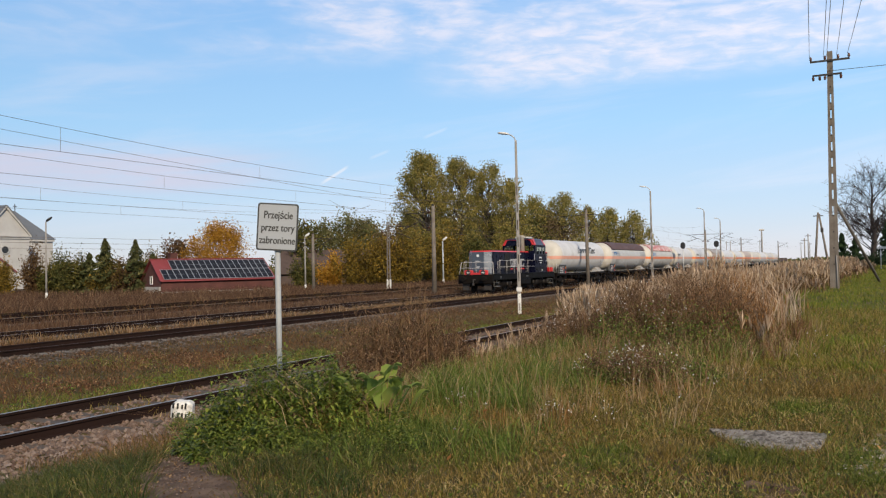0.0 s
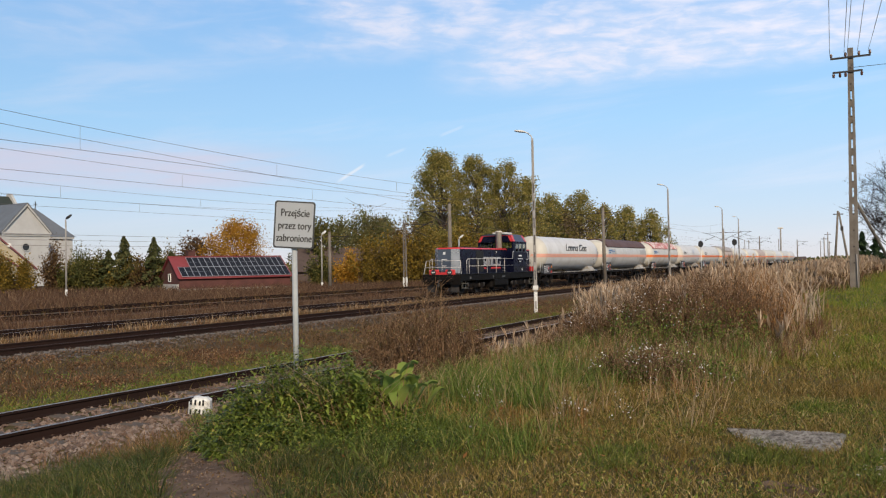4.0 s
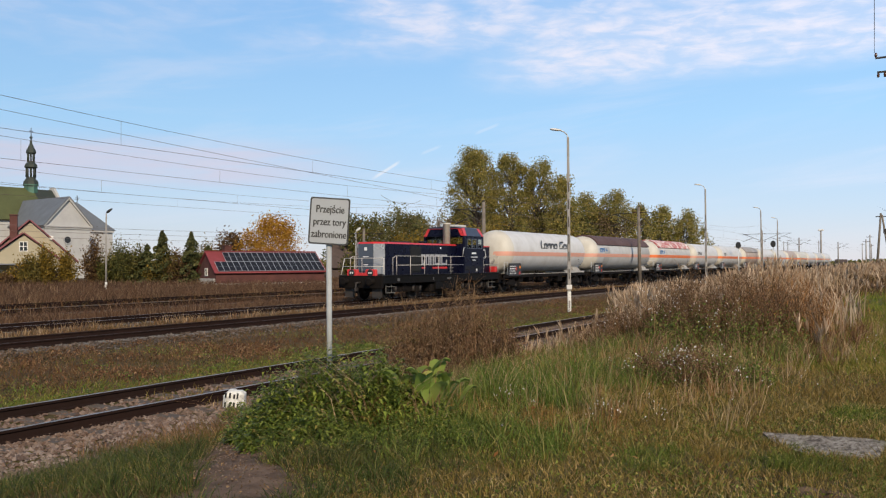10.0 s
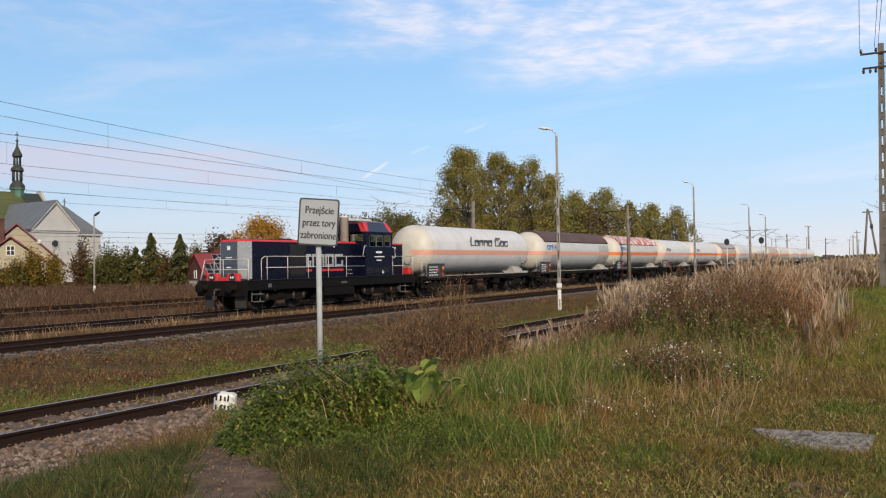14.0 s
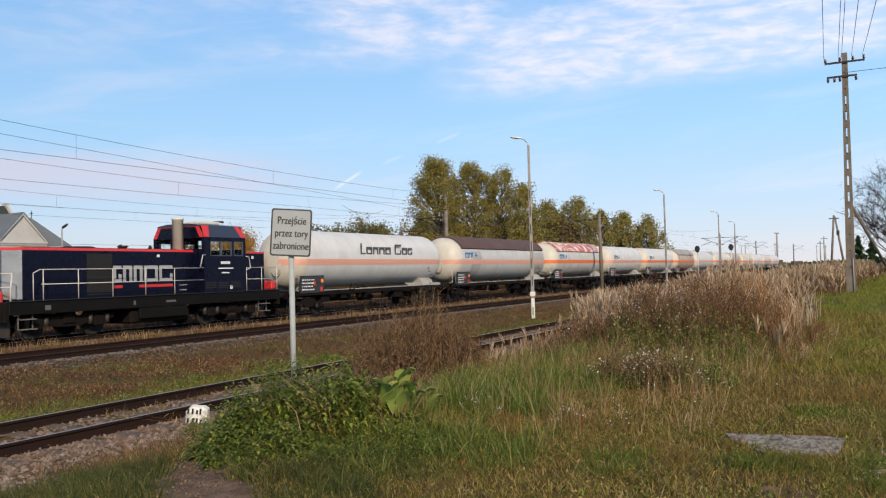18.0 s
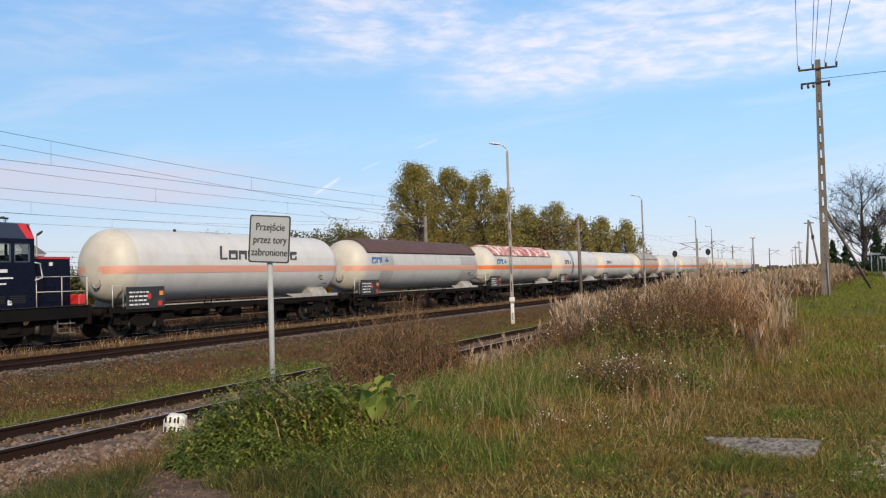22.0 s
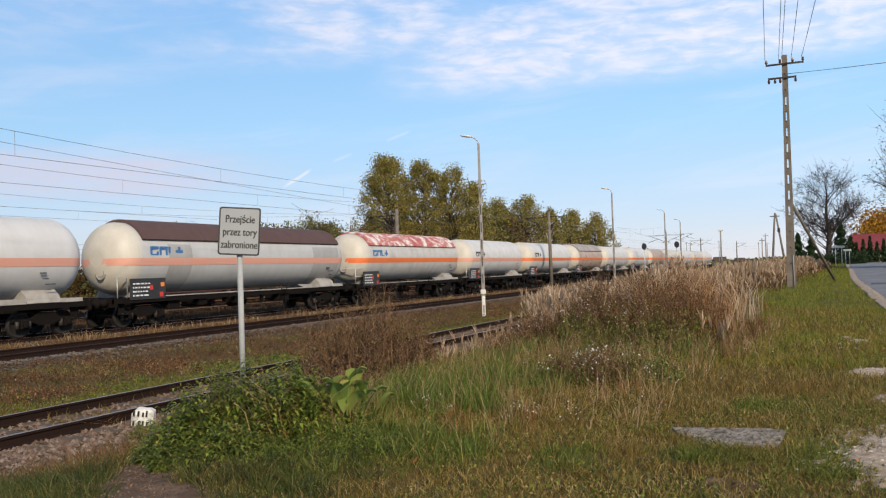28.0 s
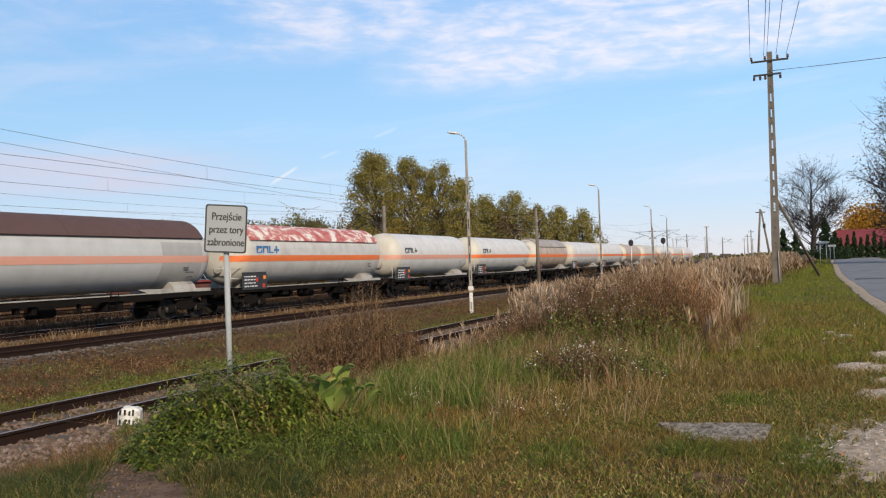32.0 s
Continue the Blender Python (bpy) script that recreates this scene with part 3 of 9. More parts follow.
def gravel_sheet():
    """Worn gravel that breaks through the turf with ragged edges."""
    xs, ys = np.arange(-0.6, 2.6, 0.05), np.arange(3.6, 18.4, 0.06)
    gx, gy = np.meshgrid(xs, ys, indexing="ij")
    rs = np.random.RandomState(5)
    z = lie(gx, gy) + 0.03 - 0.055 * np.clip(gravelled(gx, gy) - 0.62, 0, 1.6) + rs.uniform(-0.006, 0.006, gx.shape)
    nx, ny = gx.shape
    i, j = np.meshgrid(np.arange(nx - 1), np.arange(ny - 1), indexing="ij")
    k = (i * ny + j).ravel()
    me = raw_mesh("gravel_shoulder", np.stack([gx, gy, z], -1).reshape(-1, 3), np.stack([k, k + ny, k + ny + 1, k + 1], 1), smooth=True)
    me.materials.append(M["shoulder"])
    tagged(new("gravel_shoulder", me), "worn pale gravel beside the road", "road shoulder", kind="structure")


gravel_sheet()
patch_on_ground("bare_patch", -0.66, 6.15, 0.3, 0.3, 0.03, M["bare_soil"], "small bare soil patch in the grass", "soil", 19)


def loose_stones(name, n, spots, size, mat, label, seed):
    rs = np.random.RandomState(seed)
    pick = rs.randint(0, len(spots), n)
    c = np.array(spots)[pick]
    x, y = c[:, 0] + rs.normal(0, 1, n) * c[:, 2], c[:, 1] + rs.normal(0, 1, n) * c[:, 3]
    z = lie(x, y) + 0.03
    s = size * rs.uniform(0.4, 1.3, n)
    base = np.array([[1, 0, 0], [-1, 0, 0], [0, 1, 0], [0, -1, 0], [0, 0, 0.6], [0, 0, -0.6]], float)
    v = (base[None] * rs.uniform(0.6, 1.2, (n, 6, 1)) + rs.uniform(-0.25, 0.25, (n, 6, 3))) * s[:, None, None] + np.stack([x, y, z], -1)[:, None]
    f = np.array([[0, 2, 4], [2, 1, 4], [1, 3, 4], [3, 0, 4], [2, 0, 5], [1, 2, 5], [3, 1, 5], [0, 3, 5]])
    me = raw_mesh(name, v.reshape(-1, 3), (f[None] + 6 * np.arange(n)[:, None, None]).reshape(-1, 3))
    me.materials.append(mat)
    return tagged(new(name, me), label, "gravel", kind="stuff")


loose_stones("shoulder_gravel", 16000, [(c[0], c[1], c[2] * 0.38, c[3] * 0.38) for c in PATCHES[:2] * 4 + PATCHES], 0.014, M["gravel_pale"], "pale loose gravel on the road shoulder", 21)
loose_stones("path_gravel", 900, [(-5.6, 5.45, 0.3, 0.25), (-6.3, 6.1, 0.25, 0.25), (-4.9, 4.85, 0.35, 0.3)], 0.010, M["stones_rust"], "small stones on the bare path", 22)


def slab():
    bm = bmesh.new()
    z = float(lie(-0.8, 7.8))
    pts = [(-1.46, 8.38), (-1.06, 8.40), (-0.58, 8.44), (-0.36, 8.35), (-0.37, 8.0), (-0.40, 7.62), (-0.76, 7.46), (-1.0, 7.55), (-1.3, 7.95)]
    prism(bm, pts, z - 0.14, z + 0.008, "z")
    bmesh.ops.bevel(bm, geom=[e for e in bm.edges if all(v.co.z > z for v in e.verts)], offset=0.015, segments=2, affect="EDGES")
    for v in bm.verts:
        v.co.z += float(lie(v.co.x, v.co.y)) - z + 0.004
    ob = part("concrete_slab", bm, M["slab"], None)
    tagged(ob, "weathered grey concrete slab sunk in the grass", "concrete slab")


def slab_mat():
    k = Mat("pitted_grey_concrete", 0.92, 0, 0.3)
    a, b, c = k.noise(2.5, 6, 0.7, dist=0.6), k.noise(9, 7, 0.8, (2.0, 0.8, 1)), k.noise(60, 3)
    col = k.ramp(b, (0.38, (0.035, 0.026, 0.018)), (0.45, (0.135, 0.108, 0.083)), (0.53, (0.25, 0.215, 0.175)), (0.64, (0.37, 0.33, 0.275)))
    col = k.mix(k.val(a, 0.5, 0.7, 0, 0.5), col, (0.10, 0.10, 0.06))
    k.color(col).bump(b, 0.8, 0.02)
    return k.m


M["slab"] = slab_mat()
slab()

# ---- the train: where the locomotive's headlamps are along the track, in metres, at each time ----
TRAIN_AT = [
    (0, 56.665), (0.5, 55.676), (1, 54.677), (1.5, 53.687), (2, 52.677), (2.5, 51.696),
    (3, 50.725), (3.5, 49.732), (5.5, 45.573), (6, 44.544), (6.5, 43.508), (7, 42.445),
    (7.5, 41.399), (8, 40.351), (8.5, 39.254), (9, 38.174), (9.5, 37.064), (10, 35.941),
    (10.5, 34.865), (11, 33.735), (11.5, 32.632), (12, 31.414), (12.5, 30.204), (13, 28.988),
    (13.5, 27.793), (14, 26.522), (14.5, 25.341), (16.5, 20.549), (17, 19.344), (17.5, 18.178),
    (18, 16.993), (18.5, 15.769), (19, 14.539), (19.5, 13.382), (20, 12.247), (20.5, 11.15),
    (21, 10.055), (21.5, 8.898), (22, 7.698), (22.5, 6.507), (23, 5.32), (23.5, 4.102),
    (24, 2.825), (24.5, 1.6), (25, 0.335), (25.5, -0.925), (27.5, -5.818), (28, -7.124),
    (28.5, -8.416), (29, -9.702), (29.5, -11.008), (30, -12.354), (30.5, -13.664), (31, -14.923),
    (31.5, -16.189), (32, -17.455)]
TRAIN_CARS = []


def tank_mat(name, base, dirt, streak, amount):
    """Painted tank shell with grime that runs down from the top and soot low on the sides."""
    k = Mat(name, 0.5, 0, 0.35)
    run = k.noise(1.0, 6, 0.65, (0.6, 2.2, 0.25))
    blot = k.noise(0.9, 5, 0.6)
    c = k.mix(k.val(run, 0.42, 0.75, 0, amount), base, streak)
    c = k.mix(k.val(blot, 0.45, 0.75, 0, amount * 0.8), c, dirt)
    k.color(c).rough(k.val(blot, 0.3, 0.7, 0.45, 0.65))
    return k.m


TANKS = {
    "white": tank_mat("white_tank_paint", (0.52, 0.52, 0.525), (0.30, 0.285, 0.265), (0.42, 0.41, 0.395), 0.42),
    "cream": tank_mat("aged_cream_tank_paint", (0.50, 0.48, 0.43), (0.34, 0.29, 0.23), (0.42, 0.385, 0.33), 0.7),
    "grey": tank_mat("greyed_tank_paint", (0.47, 0.465, 0.455), (0.30, 0.27, 0.25), (0.36, 0.345, 0.33), 0.7),
    "pale": tank_mat("pale_grey_tank_paint", (0.44, 0.445, 0.45), (0.27, 0.26, 0.25), (0.35, 0.345, 0.335), 0.45),
    "dull": tank_mat("dull_grey_tank_paint", (0.33, 0.33, 0.325), (0.24, 0.23, 0.22), (0.28, 0.27, 0.26), 0.6),
    "rusty": tank_mat("rust_stained_tank_paint", (0.40, 0.33, 0.285), (0.25, 0.17, 0.13), (0.30, 0.225, 0.18), 0.8),
}
STRIPE = {"bright": worn("orange_stripe_paint", (0.70, 0.16, 0.04), (0.52, 0.17, 0.07), 0.45, 0, 2, 0.4, 0),
          "faded": worn("faded_orange_stripe_paint", (0.62, 0.29, 0.21), (0.52, 0.33, 0.27), 0.5, 0, 2, 0.5, 0)}
# tank paint tinted cream: warm sunlight on the front ends, put into the colour
M["dome_warm_lit"] = tank_mat("warm_lit_tank_end", (0.49, 0.465, 0.41), (0.33, 0.295, 0.245), (0.41, 0.375, 0.32), 0.7)
M["cover_brown"] = worn("brown_roof_sheet", (0.085, 0.045, 0.04), (0.062, 0.036, 0.032), 0.75, 0, 1.2, 0.4, 0.05)
M["cover_grey"] = worn("grey_roof_sheet", (0.36, 0.33, 0.30), (0.24, 0.19, 0.16), 0.6, 0.2, 1.2, 0.7, 0.1)


def peeled_mat():
    k = Mat("peeling_red_roof_sheet", 0.7)
    f = k.noise(1.6, 7, 0.7, (1.0, 0.8, 1.0), dist=0.8)
    c = k.ramp(f, (0.44, (0.62, 0.58, 0.54)), (0.50, (0.42, 0.16, 0.14)), (0.60, (0.36, 0.075, 0.075)), (0.8, (0.28, 0.06, 0.06)))
    k.color(c)
    return k.m


M["cover_red"] = peeled_mat()
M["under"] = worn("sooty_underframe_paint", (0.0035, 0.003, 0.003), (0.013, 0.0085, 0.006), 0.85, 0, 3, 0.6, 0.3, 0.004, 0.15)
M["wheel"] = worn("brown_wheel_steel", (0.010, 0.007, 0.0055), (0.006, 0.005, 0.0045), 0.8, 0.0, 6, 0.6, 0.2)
M["tyre"] = worn("polished_wheel_tread", (0.10, 0.09, 0.085), (0.06, 0.05, 0.045), 0.45, 0.8, 6, 0.5, 0)
M["letters_dark"] = worn("dark_grey_lettering", (0.045, 0.048, 0.052), (0.09, 0.09, 0.09), 0.5, 0, 4, 0.4, 0)
M["letters_blue"] = worn("blue_lettering", (0.03, 0.13, 0.32), (0.08, 0.17, 0.33), 0.5, 0, 4, 0.4, 0)
M["letters_white"] = worn("white_lettering", (0.7, 0.7, 0.7), (0.45, 0.45, 0.45), 0.5, 0, 6, 0.5, 0)
M["panel_black"] = worn("black_data_panel", (0.018, 0.018, 0.02), (0.04, 0.04, 0.04), 0.5, 0, 5, 0.5, 0)
M["red_plate"] = worn("red_plate_paint", (0.5, 0.035, 0.025), (0.3, 0.04, 0.03), 0.5, 0, 5, 0.5, 0)
M["plate_orange"] = worn("orange_plate_paint", (0.75, 0.22, 0.03), (0.5, 0.18, 0.05), 0.5, 0, 5, 0.4, 0)
M["skirt"] = worn("pale_saddle_paint", (0.36, 0.345, 0.32), (0.17, 0.145, 0.12), 0.6, 0, 2, 0.7, 0.1)
WHEELSETS = []


def wheelset(parent, y, r=0.46):
    """Axle with two wheels; keyed later if it is near enough to be seen turning."""
    ob = new("wheelset")
    ob.parent = parent
    ob.matrix_basis = pose(0, y, r)
    turn = Matrix.Rotation(radians(90), 4, "Y")
    for sx in (-1, 1):
        bm = bmesh.new()
        off = Matrix.Translation((sx * 0.75, 0, 0)) @ turn
        lathe(bm, [(0.10, -0.09), (0.11, -0.05), (0.36, -0.03), (0.38, -0.06), (r, -0.065), (r, 0.06), (0.38, 0.06), (0.36, 0.02), (0.13, 0.05), (0.10, 0.10)], off, 22)
        w = part("wheel", bm, M["wheel"], ob)
        bm = bmesh.new()
        lathe(bm, [(r + 0.003, -0.05), (r + 0.003, 0.05)], off, 22, cap=False)
        part("tread", bm, M["tyre"], w)
    bm = bmesh.new()
    tube(bm, (-1.02, 0, 0), (1.02, 0, 0), 0.075, n=10)
    part("axle", bm, M["wheel"], ob)
    return ob


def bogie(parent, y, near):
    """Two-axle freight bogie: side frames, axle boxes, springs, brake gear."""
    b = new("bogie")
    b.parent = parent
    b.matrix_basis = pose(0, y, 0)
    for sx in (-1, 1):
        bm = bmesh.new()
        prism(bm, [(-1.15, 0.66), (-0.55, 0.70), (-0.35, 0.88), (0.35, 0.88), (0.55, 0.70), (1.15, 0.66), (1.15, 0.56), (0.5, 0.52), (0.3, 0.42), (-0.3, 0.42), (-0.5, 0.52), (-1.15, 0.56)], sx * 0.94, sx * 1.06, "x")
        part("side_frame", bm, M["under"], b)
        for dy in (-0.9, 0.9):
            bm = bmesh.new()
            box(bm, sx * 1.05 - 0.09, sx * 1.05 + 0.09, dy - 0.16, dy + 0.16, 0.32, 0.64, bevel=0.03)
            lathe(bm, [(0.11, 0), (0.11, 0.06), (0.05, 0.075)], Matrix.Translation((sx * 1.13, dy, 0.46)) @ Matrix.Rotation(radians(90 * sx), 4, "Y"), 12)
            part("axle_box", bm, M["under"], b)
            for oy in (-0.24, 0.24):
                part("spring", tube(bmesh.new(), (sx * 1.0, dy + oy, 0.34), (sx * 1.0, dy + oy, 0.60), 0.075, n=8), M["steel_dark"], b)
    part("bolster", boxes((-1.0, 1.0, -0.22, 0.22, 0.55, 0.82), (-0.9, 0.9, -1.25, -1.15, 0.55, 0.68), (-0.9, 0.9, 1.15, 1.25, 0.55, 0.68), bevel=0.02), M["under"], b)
    for dy in (-0.9, 0.9):
        w = wheelset(parent, y + dy)
        if near:
            WHEELSETS.append((w, y + dy, 0.46))
    return b


def buffers(parent, y, out, mat):
    for sx in (-0.875, 0.875):
        bm = bmesh.new()
        turn = Matrix.Translation((sx, y, 1.05)) @ Matrix.Rotation(radians(90 if out < 0 else -90), 4, "X")
        lathe(bm, [(0.14, -0.62), (0.14, -0.3), (0.10, -0.3), (0.10, -0.05), (0.23, -0.04), (0.23, -0.01), (0.12, 0.0)], turn, 16)
        part("buffer", bm, mat, parent)
    bm = bmesh.new()
    tube(bm, (0, y - out * 0.55, 0.98), (0, y - out * 0.1, 0.98), 0.05)
    tube(bm, (0, y - out * 0.1, 0.98), (0, y - out * 0.05, 0.62), 0.04)
    box(bm, -0.06, 0.06, y - 0.1 - out * 0.1, y + 0.1 - out * 0.1, 0.52, 0.72, bevel=0.02)
    part("coupling", bm, M["steel_dark"], parent)


def tank_profile(y0, y1, r, depth=1.0, n=9):
    """(y, radius) along the tank with dished ends."""
    front = [(y0 + depth * (1 - math.cos(a)), r * math.sin(a) ** 0.8) for a in (math.pi / 2 * i / n for i in range(n + 1))]
    mid = [(y0 + depth + (y1 - y0 - 2 * depth) * i / 8, r) for i in range(1, 8)]
    back = [(y1 - depth * (1 - math.cos(a)), r * math.sin(a) ** 0.8) for a in (math.pi / 2 * i / n for i in range(n, -1, -1))]
    return front + mid + back


def tank_band(prof, zc, z0, z1, lift=0.006):
    """A painted stripe that runs level along both sides of the tank and over its ends."""
    bm = bmesh.new()
    for sx in (-1, 1):
        last = None
        for y, r in prof:
            r += lift
            if r < max(abs(z0), abs(z1)) + 0.05:
                continue
            now = [bm.verts.new((sx * math.sqrt(max(r * r - z * z, 0.0)), y, zc + z)) for z in (z0 + (z1 - z0) * i / 3 for i in range(4))]
            if last:
                for i in range(3):
                    bm.faces.new((last[i], now[i], now[i + 1], last[i + 1])).smooth = True
            last = now
    return bm


def letter_bars(x, y0, z0, pattern, h, w, gap, mat, parent, name, label, thick=0.085):
    """A firm's name drawn as plain shapes, one part each: upright bars, frames and angles, (kind, foot, head, width)."""
    y = y0
    for kind, foot, head, wide in pattern:
        a, b, lo, hi, t = y, y + wide * w, z0 + foot * h, z0 + head * h, thick
        sets = {"frame": [(a, a + t, lo, hi), (b - t, b, lo, hi), (a + t, b - t, lo, lo + t), (a + t, b - t, hi - t, hi)],
                "angle": [(a, a + t, lo, hi), (a + t, b, lo, lo + t)],
                "arch": [(a, a + t, lo, hi), (b - t, b, lo, hi), (a + t, b - t, hi - t, hi)],
                "hook": [(a, a + t, lo, hi), (a + t, b, lo, lo + t), (a + t, b, hi - t, hi), (b - t, b, lo + t, (lo + hi) / 2)],
                "cross": [(a, b, (lo + hi) / 2 - t / 2, (lo + hi) / 2 + t / 2), ((a + b) / 2 - t / 2, (a + b) / 2 + t / 2, lo, (lo + hi) / 2 - t / 2), ((a + b) / 2 - t / 2, (a + b) / 2 + t / 2, (lo + hi) / 2 + t / 2, hi)],
                "gap": []}[kind]
        if sets:
            bm = bmesh.new()
            for p, q, r, s in sets:
                box(bm, x - 0.006, x + 0.006, p, q, r, s)
            part(name, bm, mat, parent, label)
        y += wide * w + gap


def wagon(back, length, near, paint="white", stripe="faded", cover=None, mark=None, end_paint=None, rail=False, label=""):
    """A four-axle gas tank wagon; its front buffers at y = 0."""
    ob = thing("tank_wagon", pose(TRAIN, back, 0), label, "tank wagon", "tank wagons of the train")
    R, zc = 1.5, 2.83
    y0, y1 = 0.85, length - 0.6
    prof = tank_profile(y0, y1, R)
    bm = bmesh.new()
    n = 40
    turn = Matrix.Translation((0, 0, zc)) @ Matrix.Rotation(radians(-90), 4, "X")
    lathe(bm, [(r, y) for y, r in prof if r > 0.01], turn, n, cap=True)
    me = mesh_of(bm, "tank")
    me.materials.append(TANKS[paint]), me.materials.append(M["dome_warm_lit"] if end_paint is None else TANKS[end_paint])
    # only the front end gets the colour with painted-in warm light
    for p in me.polygons:
        if p.center.y < y0 + 0.95:
            p.material_index = 1
    part("tank", me, None, ob)
    part("stripe", tank_band(prof, zc, -0.32, -0.02, 0.009), STRIPE[stripe], ob, "orange warning stripe")
    # weld seams and rings
    for i in range(1, 5):
        y = y0 + 1.0 + (y1 - y0 - 2.0) * i / 5
        bm = bmesh.new()
        lathe(bm, [(R + 0.004, -0.012), (R + 0.007, 0.0), (R + 0.004, 0.012)], Matrix.Translation((0, y, 0)) @ turn, n, cap=False)
        part("weld_seam", bm, TANKS[paint], ob)
    if cover:
        a0, ya, yb = 62, y0 + 1.15, y1 - 0.95
        for j in range(4):
            bm = bmesh.new()
            u, v = ya + (yb - ya) * j / 4 + 0.006, ya + (yb - ya) * (j + 1) / 4 - 0.006
            outer = [[bm.verts.new(((R + rr) * math.sin(radians(t)), yy, zc + (R + rr) * math.cos(radians(t)))) for t in range(-a0, a0 + 1, 4)] for rr, yy in ((0.13, u), (0.13, v), (0.02, v), (0.02, u))]
            for a, b in ((0, 1), (1, 2), (2, 3), (3, 0)):
                for i in range(len(outer[0]) - 1):
                    f = bm.faces.new((outer[a][i], outer[a][i + 1], outer[b][i + 1], outer[b][i]))
                    f.smooth = False
            for e in (0, -1):
                bm.faces.new([outer[q][e] for q in range(4)])
            bmesh.ops.recalc_face_normals(bm, faces=bm.faces[:])
            part("sun_shield", bm, M["cover_" + cover], ob)
    else:
        # small safety valve on top
        bm = bmesh.new()
        lathe(bm, [(0.07, zc + R - 0.03), (0.07, zc + R + 0.05), (0.04, zc + R + 0.09)], Matrix.Translation((0.2, length * 0.30, 0)), 12)
        part("safety_valve", bm, M["steel_dark"], ob)
    if cover == "brown":
        # sheets repainted in a duller grey near both ends
        for ya, yb in ((3.35, 4.75), (length - 4.2, length - 1.7)):
            bm = bmesh.new()
            arc = [[bm.verts.new(((R + 0.004) * math.sin(radians(t)), y, zc + (R + 0.004) * math.cos(radians(t)))) for t in range(68, 157, 4)] for y in (ya, yb)]
            for k in range(len(arc[0]) - 1):
                bm.faces.new((arc[0][k], arc[0][k + 1], arc[1][k + 1], arc[1][k])).smooth = True
            bmesh.ops.recalc_face_normals(bm, faces=bm.faces[:])
            part("repainted_sheet", bm, TANKS["dull"], ob, "dull grey repainted tank sheet")
    # round inspection flange on the front end
    bm = bmesh.new()
    lathe(bm, [(0.27, 0), (0.27, 0.05), (0.20, 0.05), (0.20, 0.02)], Matrix.Translation((0.15, y0 + 0.11, zc - 0.62)) @ Matrix.Rotation(radians(90), 4, "X"), 20)
    part("flange", bm, M["skirt"], ob)
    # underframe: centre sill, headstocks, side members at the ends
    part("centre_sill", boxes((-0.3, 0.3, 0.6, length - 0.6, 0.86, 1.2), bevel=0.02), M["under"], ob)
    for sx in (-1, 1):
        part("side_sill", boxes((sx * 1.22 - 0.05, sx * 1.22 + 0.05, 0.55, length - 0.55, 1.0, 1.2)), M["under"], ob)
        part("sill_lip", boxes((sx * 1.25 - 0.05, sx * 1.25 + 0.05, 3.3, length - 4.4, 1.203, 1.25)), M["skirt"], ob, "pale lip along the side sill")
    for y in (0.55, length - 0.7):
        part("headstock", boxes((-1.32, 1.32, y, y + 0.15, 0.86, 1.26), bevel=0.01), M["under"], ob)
    for ya, yb in ((0.7, 2.7), (length - 3.3, length - 0.7)):
        bm = bmesh.new()
        prism(bm, [(-1.3, 1.22), (-1.18, 1.5), (-0.95, 1.68), (0.95, 1.68), (1.18, 1.5), (1.3, 1.22)], ya + 1.3 if ya < 2 else ya, yb if ya < 2 else yb - 1.2)
        part("saddle", bm, M["skirt"], ob)
    # skirt plate that slopes up to the rear saddle
    bm = bmesh.new()
    prism(bm, [(length - 5.4, 1.42), (length - 0.9, 1.34), (length - 0.9, 1.12), (length - 4.4, 1.12)], 1.20, 1.24, "x")
    part("skirt_plate", bm, M["skirt"], ob)
    # data panels low on the front quarter
    part("data_panel", boxes((1.28, 1.31, 1.35, 3.3, 1.12, 1.98), bevel=0.005), M["panel_black"], ob)
    bm = bmesh.new()
    rs = random.Random(int(back * 7))
    for r in range(4):
        y = 1.5
        while y < 2.35:
            w = rs.uniform(0.06, 0.22)
            box(bm, 1.312, 1.318, y, y + w, 1.74 - r * 0.16, 1.80 - r * 0.16)
            y += w + 0.06
    tagged(part("data_lettering", bm, M["letters_white"], ob, "white lettering blocks"), kind="stuff")
    each("hazard_plate", [(1.312, 1.325, 2.95, 3.15, 1.2, 1.4)], M["red_plate"], ob)
    each("hazard_mark", [(1.312, 1.322, 2.4, 2.58, 1.5, 1.7)], M["red_plate"], ob)
    each("warning_plate", [(1.312, 1.322, 3.02, 3.22, 1.62, 1.80)], M["plate_orange"], ob)
    each("side_lettering", [(1.46, 1.478, length - 2.9 + 0.1 * i, length - 2.9 + 0.1 * i + rs.uniform(0.2, 0.55), 2.25 - 0.2 * i, 2.30 - 0.2 * i) for i in range(3)], M["letters_dark"], ob)
    # brake gear, air tank, valves in the middle
    bm = bmesh.new()
    tube(bm, (0.55, length * 0.45, 0.72), (0.55, length * 0.45 + 1.1, 0.72), 0.2, n=14)
    part("air_tank", bm, M["under"], ob)
    each("brake_gear", [(-0.9, 0.9, length * 0.36, length * 0.36 + 0.25, 0.6, 0.95), (0.5, 1.15, length * 0.30, length * 0.30 + 0.5, 0.75, 1.15), (0.95, 1.1, length * 0.55, length * 0.55 + 0.1, 0.6, 1.3)], M["under"], ob)
    each("valve_box", [(0.9, 1.15, length * 0.40, length * 0.40 + 0.16, 0.75, 1.32), (0.9, 1.15, length * 0.435, length * 0.435 + 0.2, 0.7, 1.32)], M["under"], ob, "", 0.01)
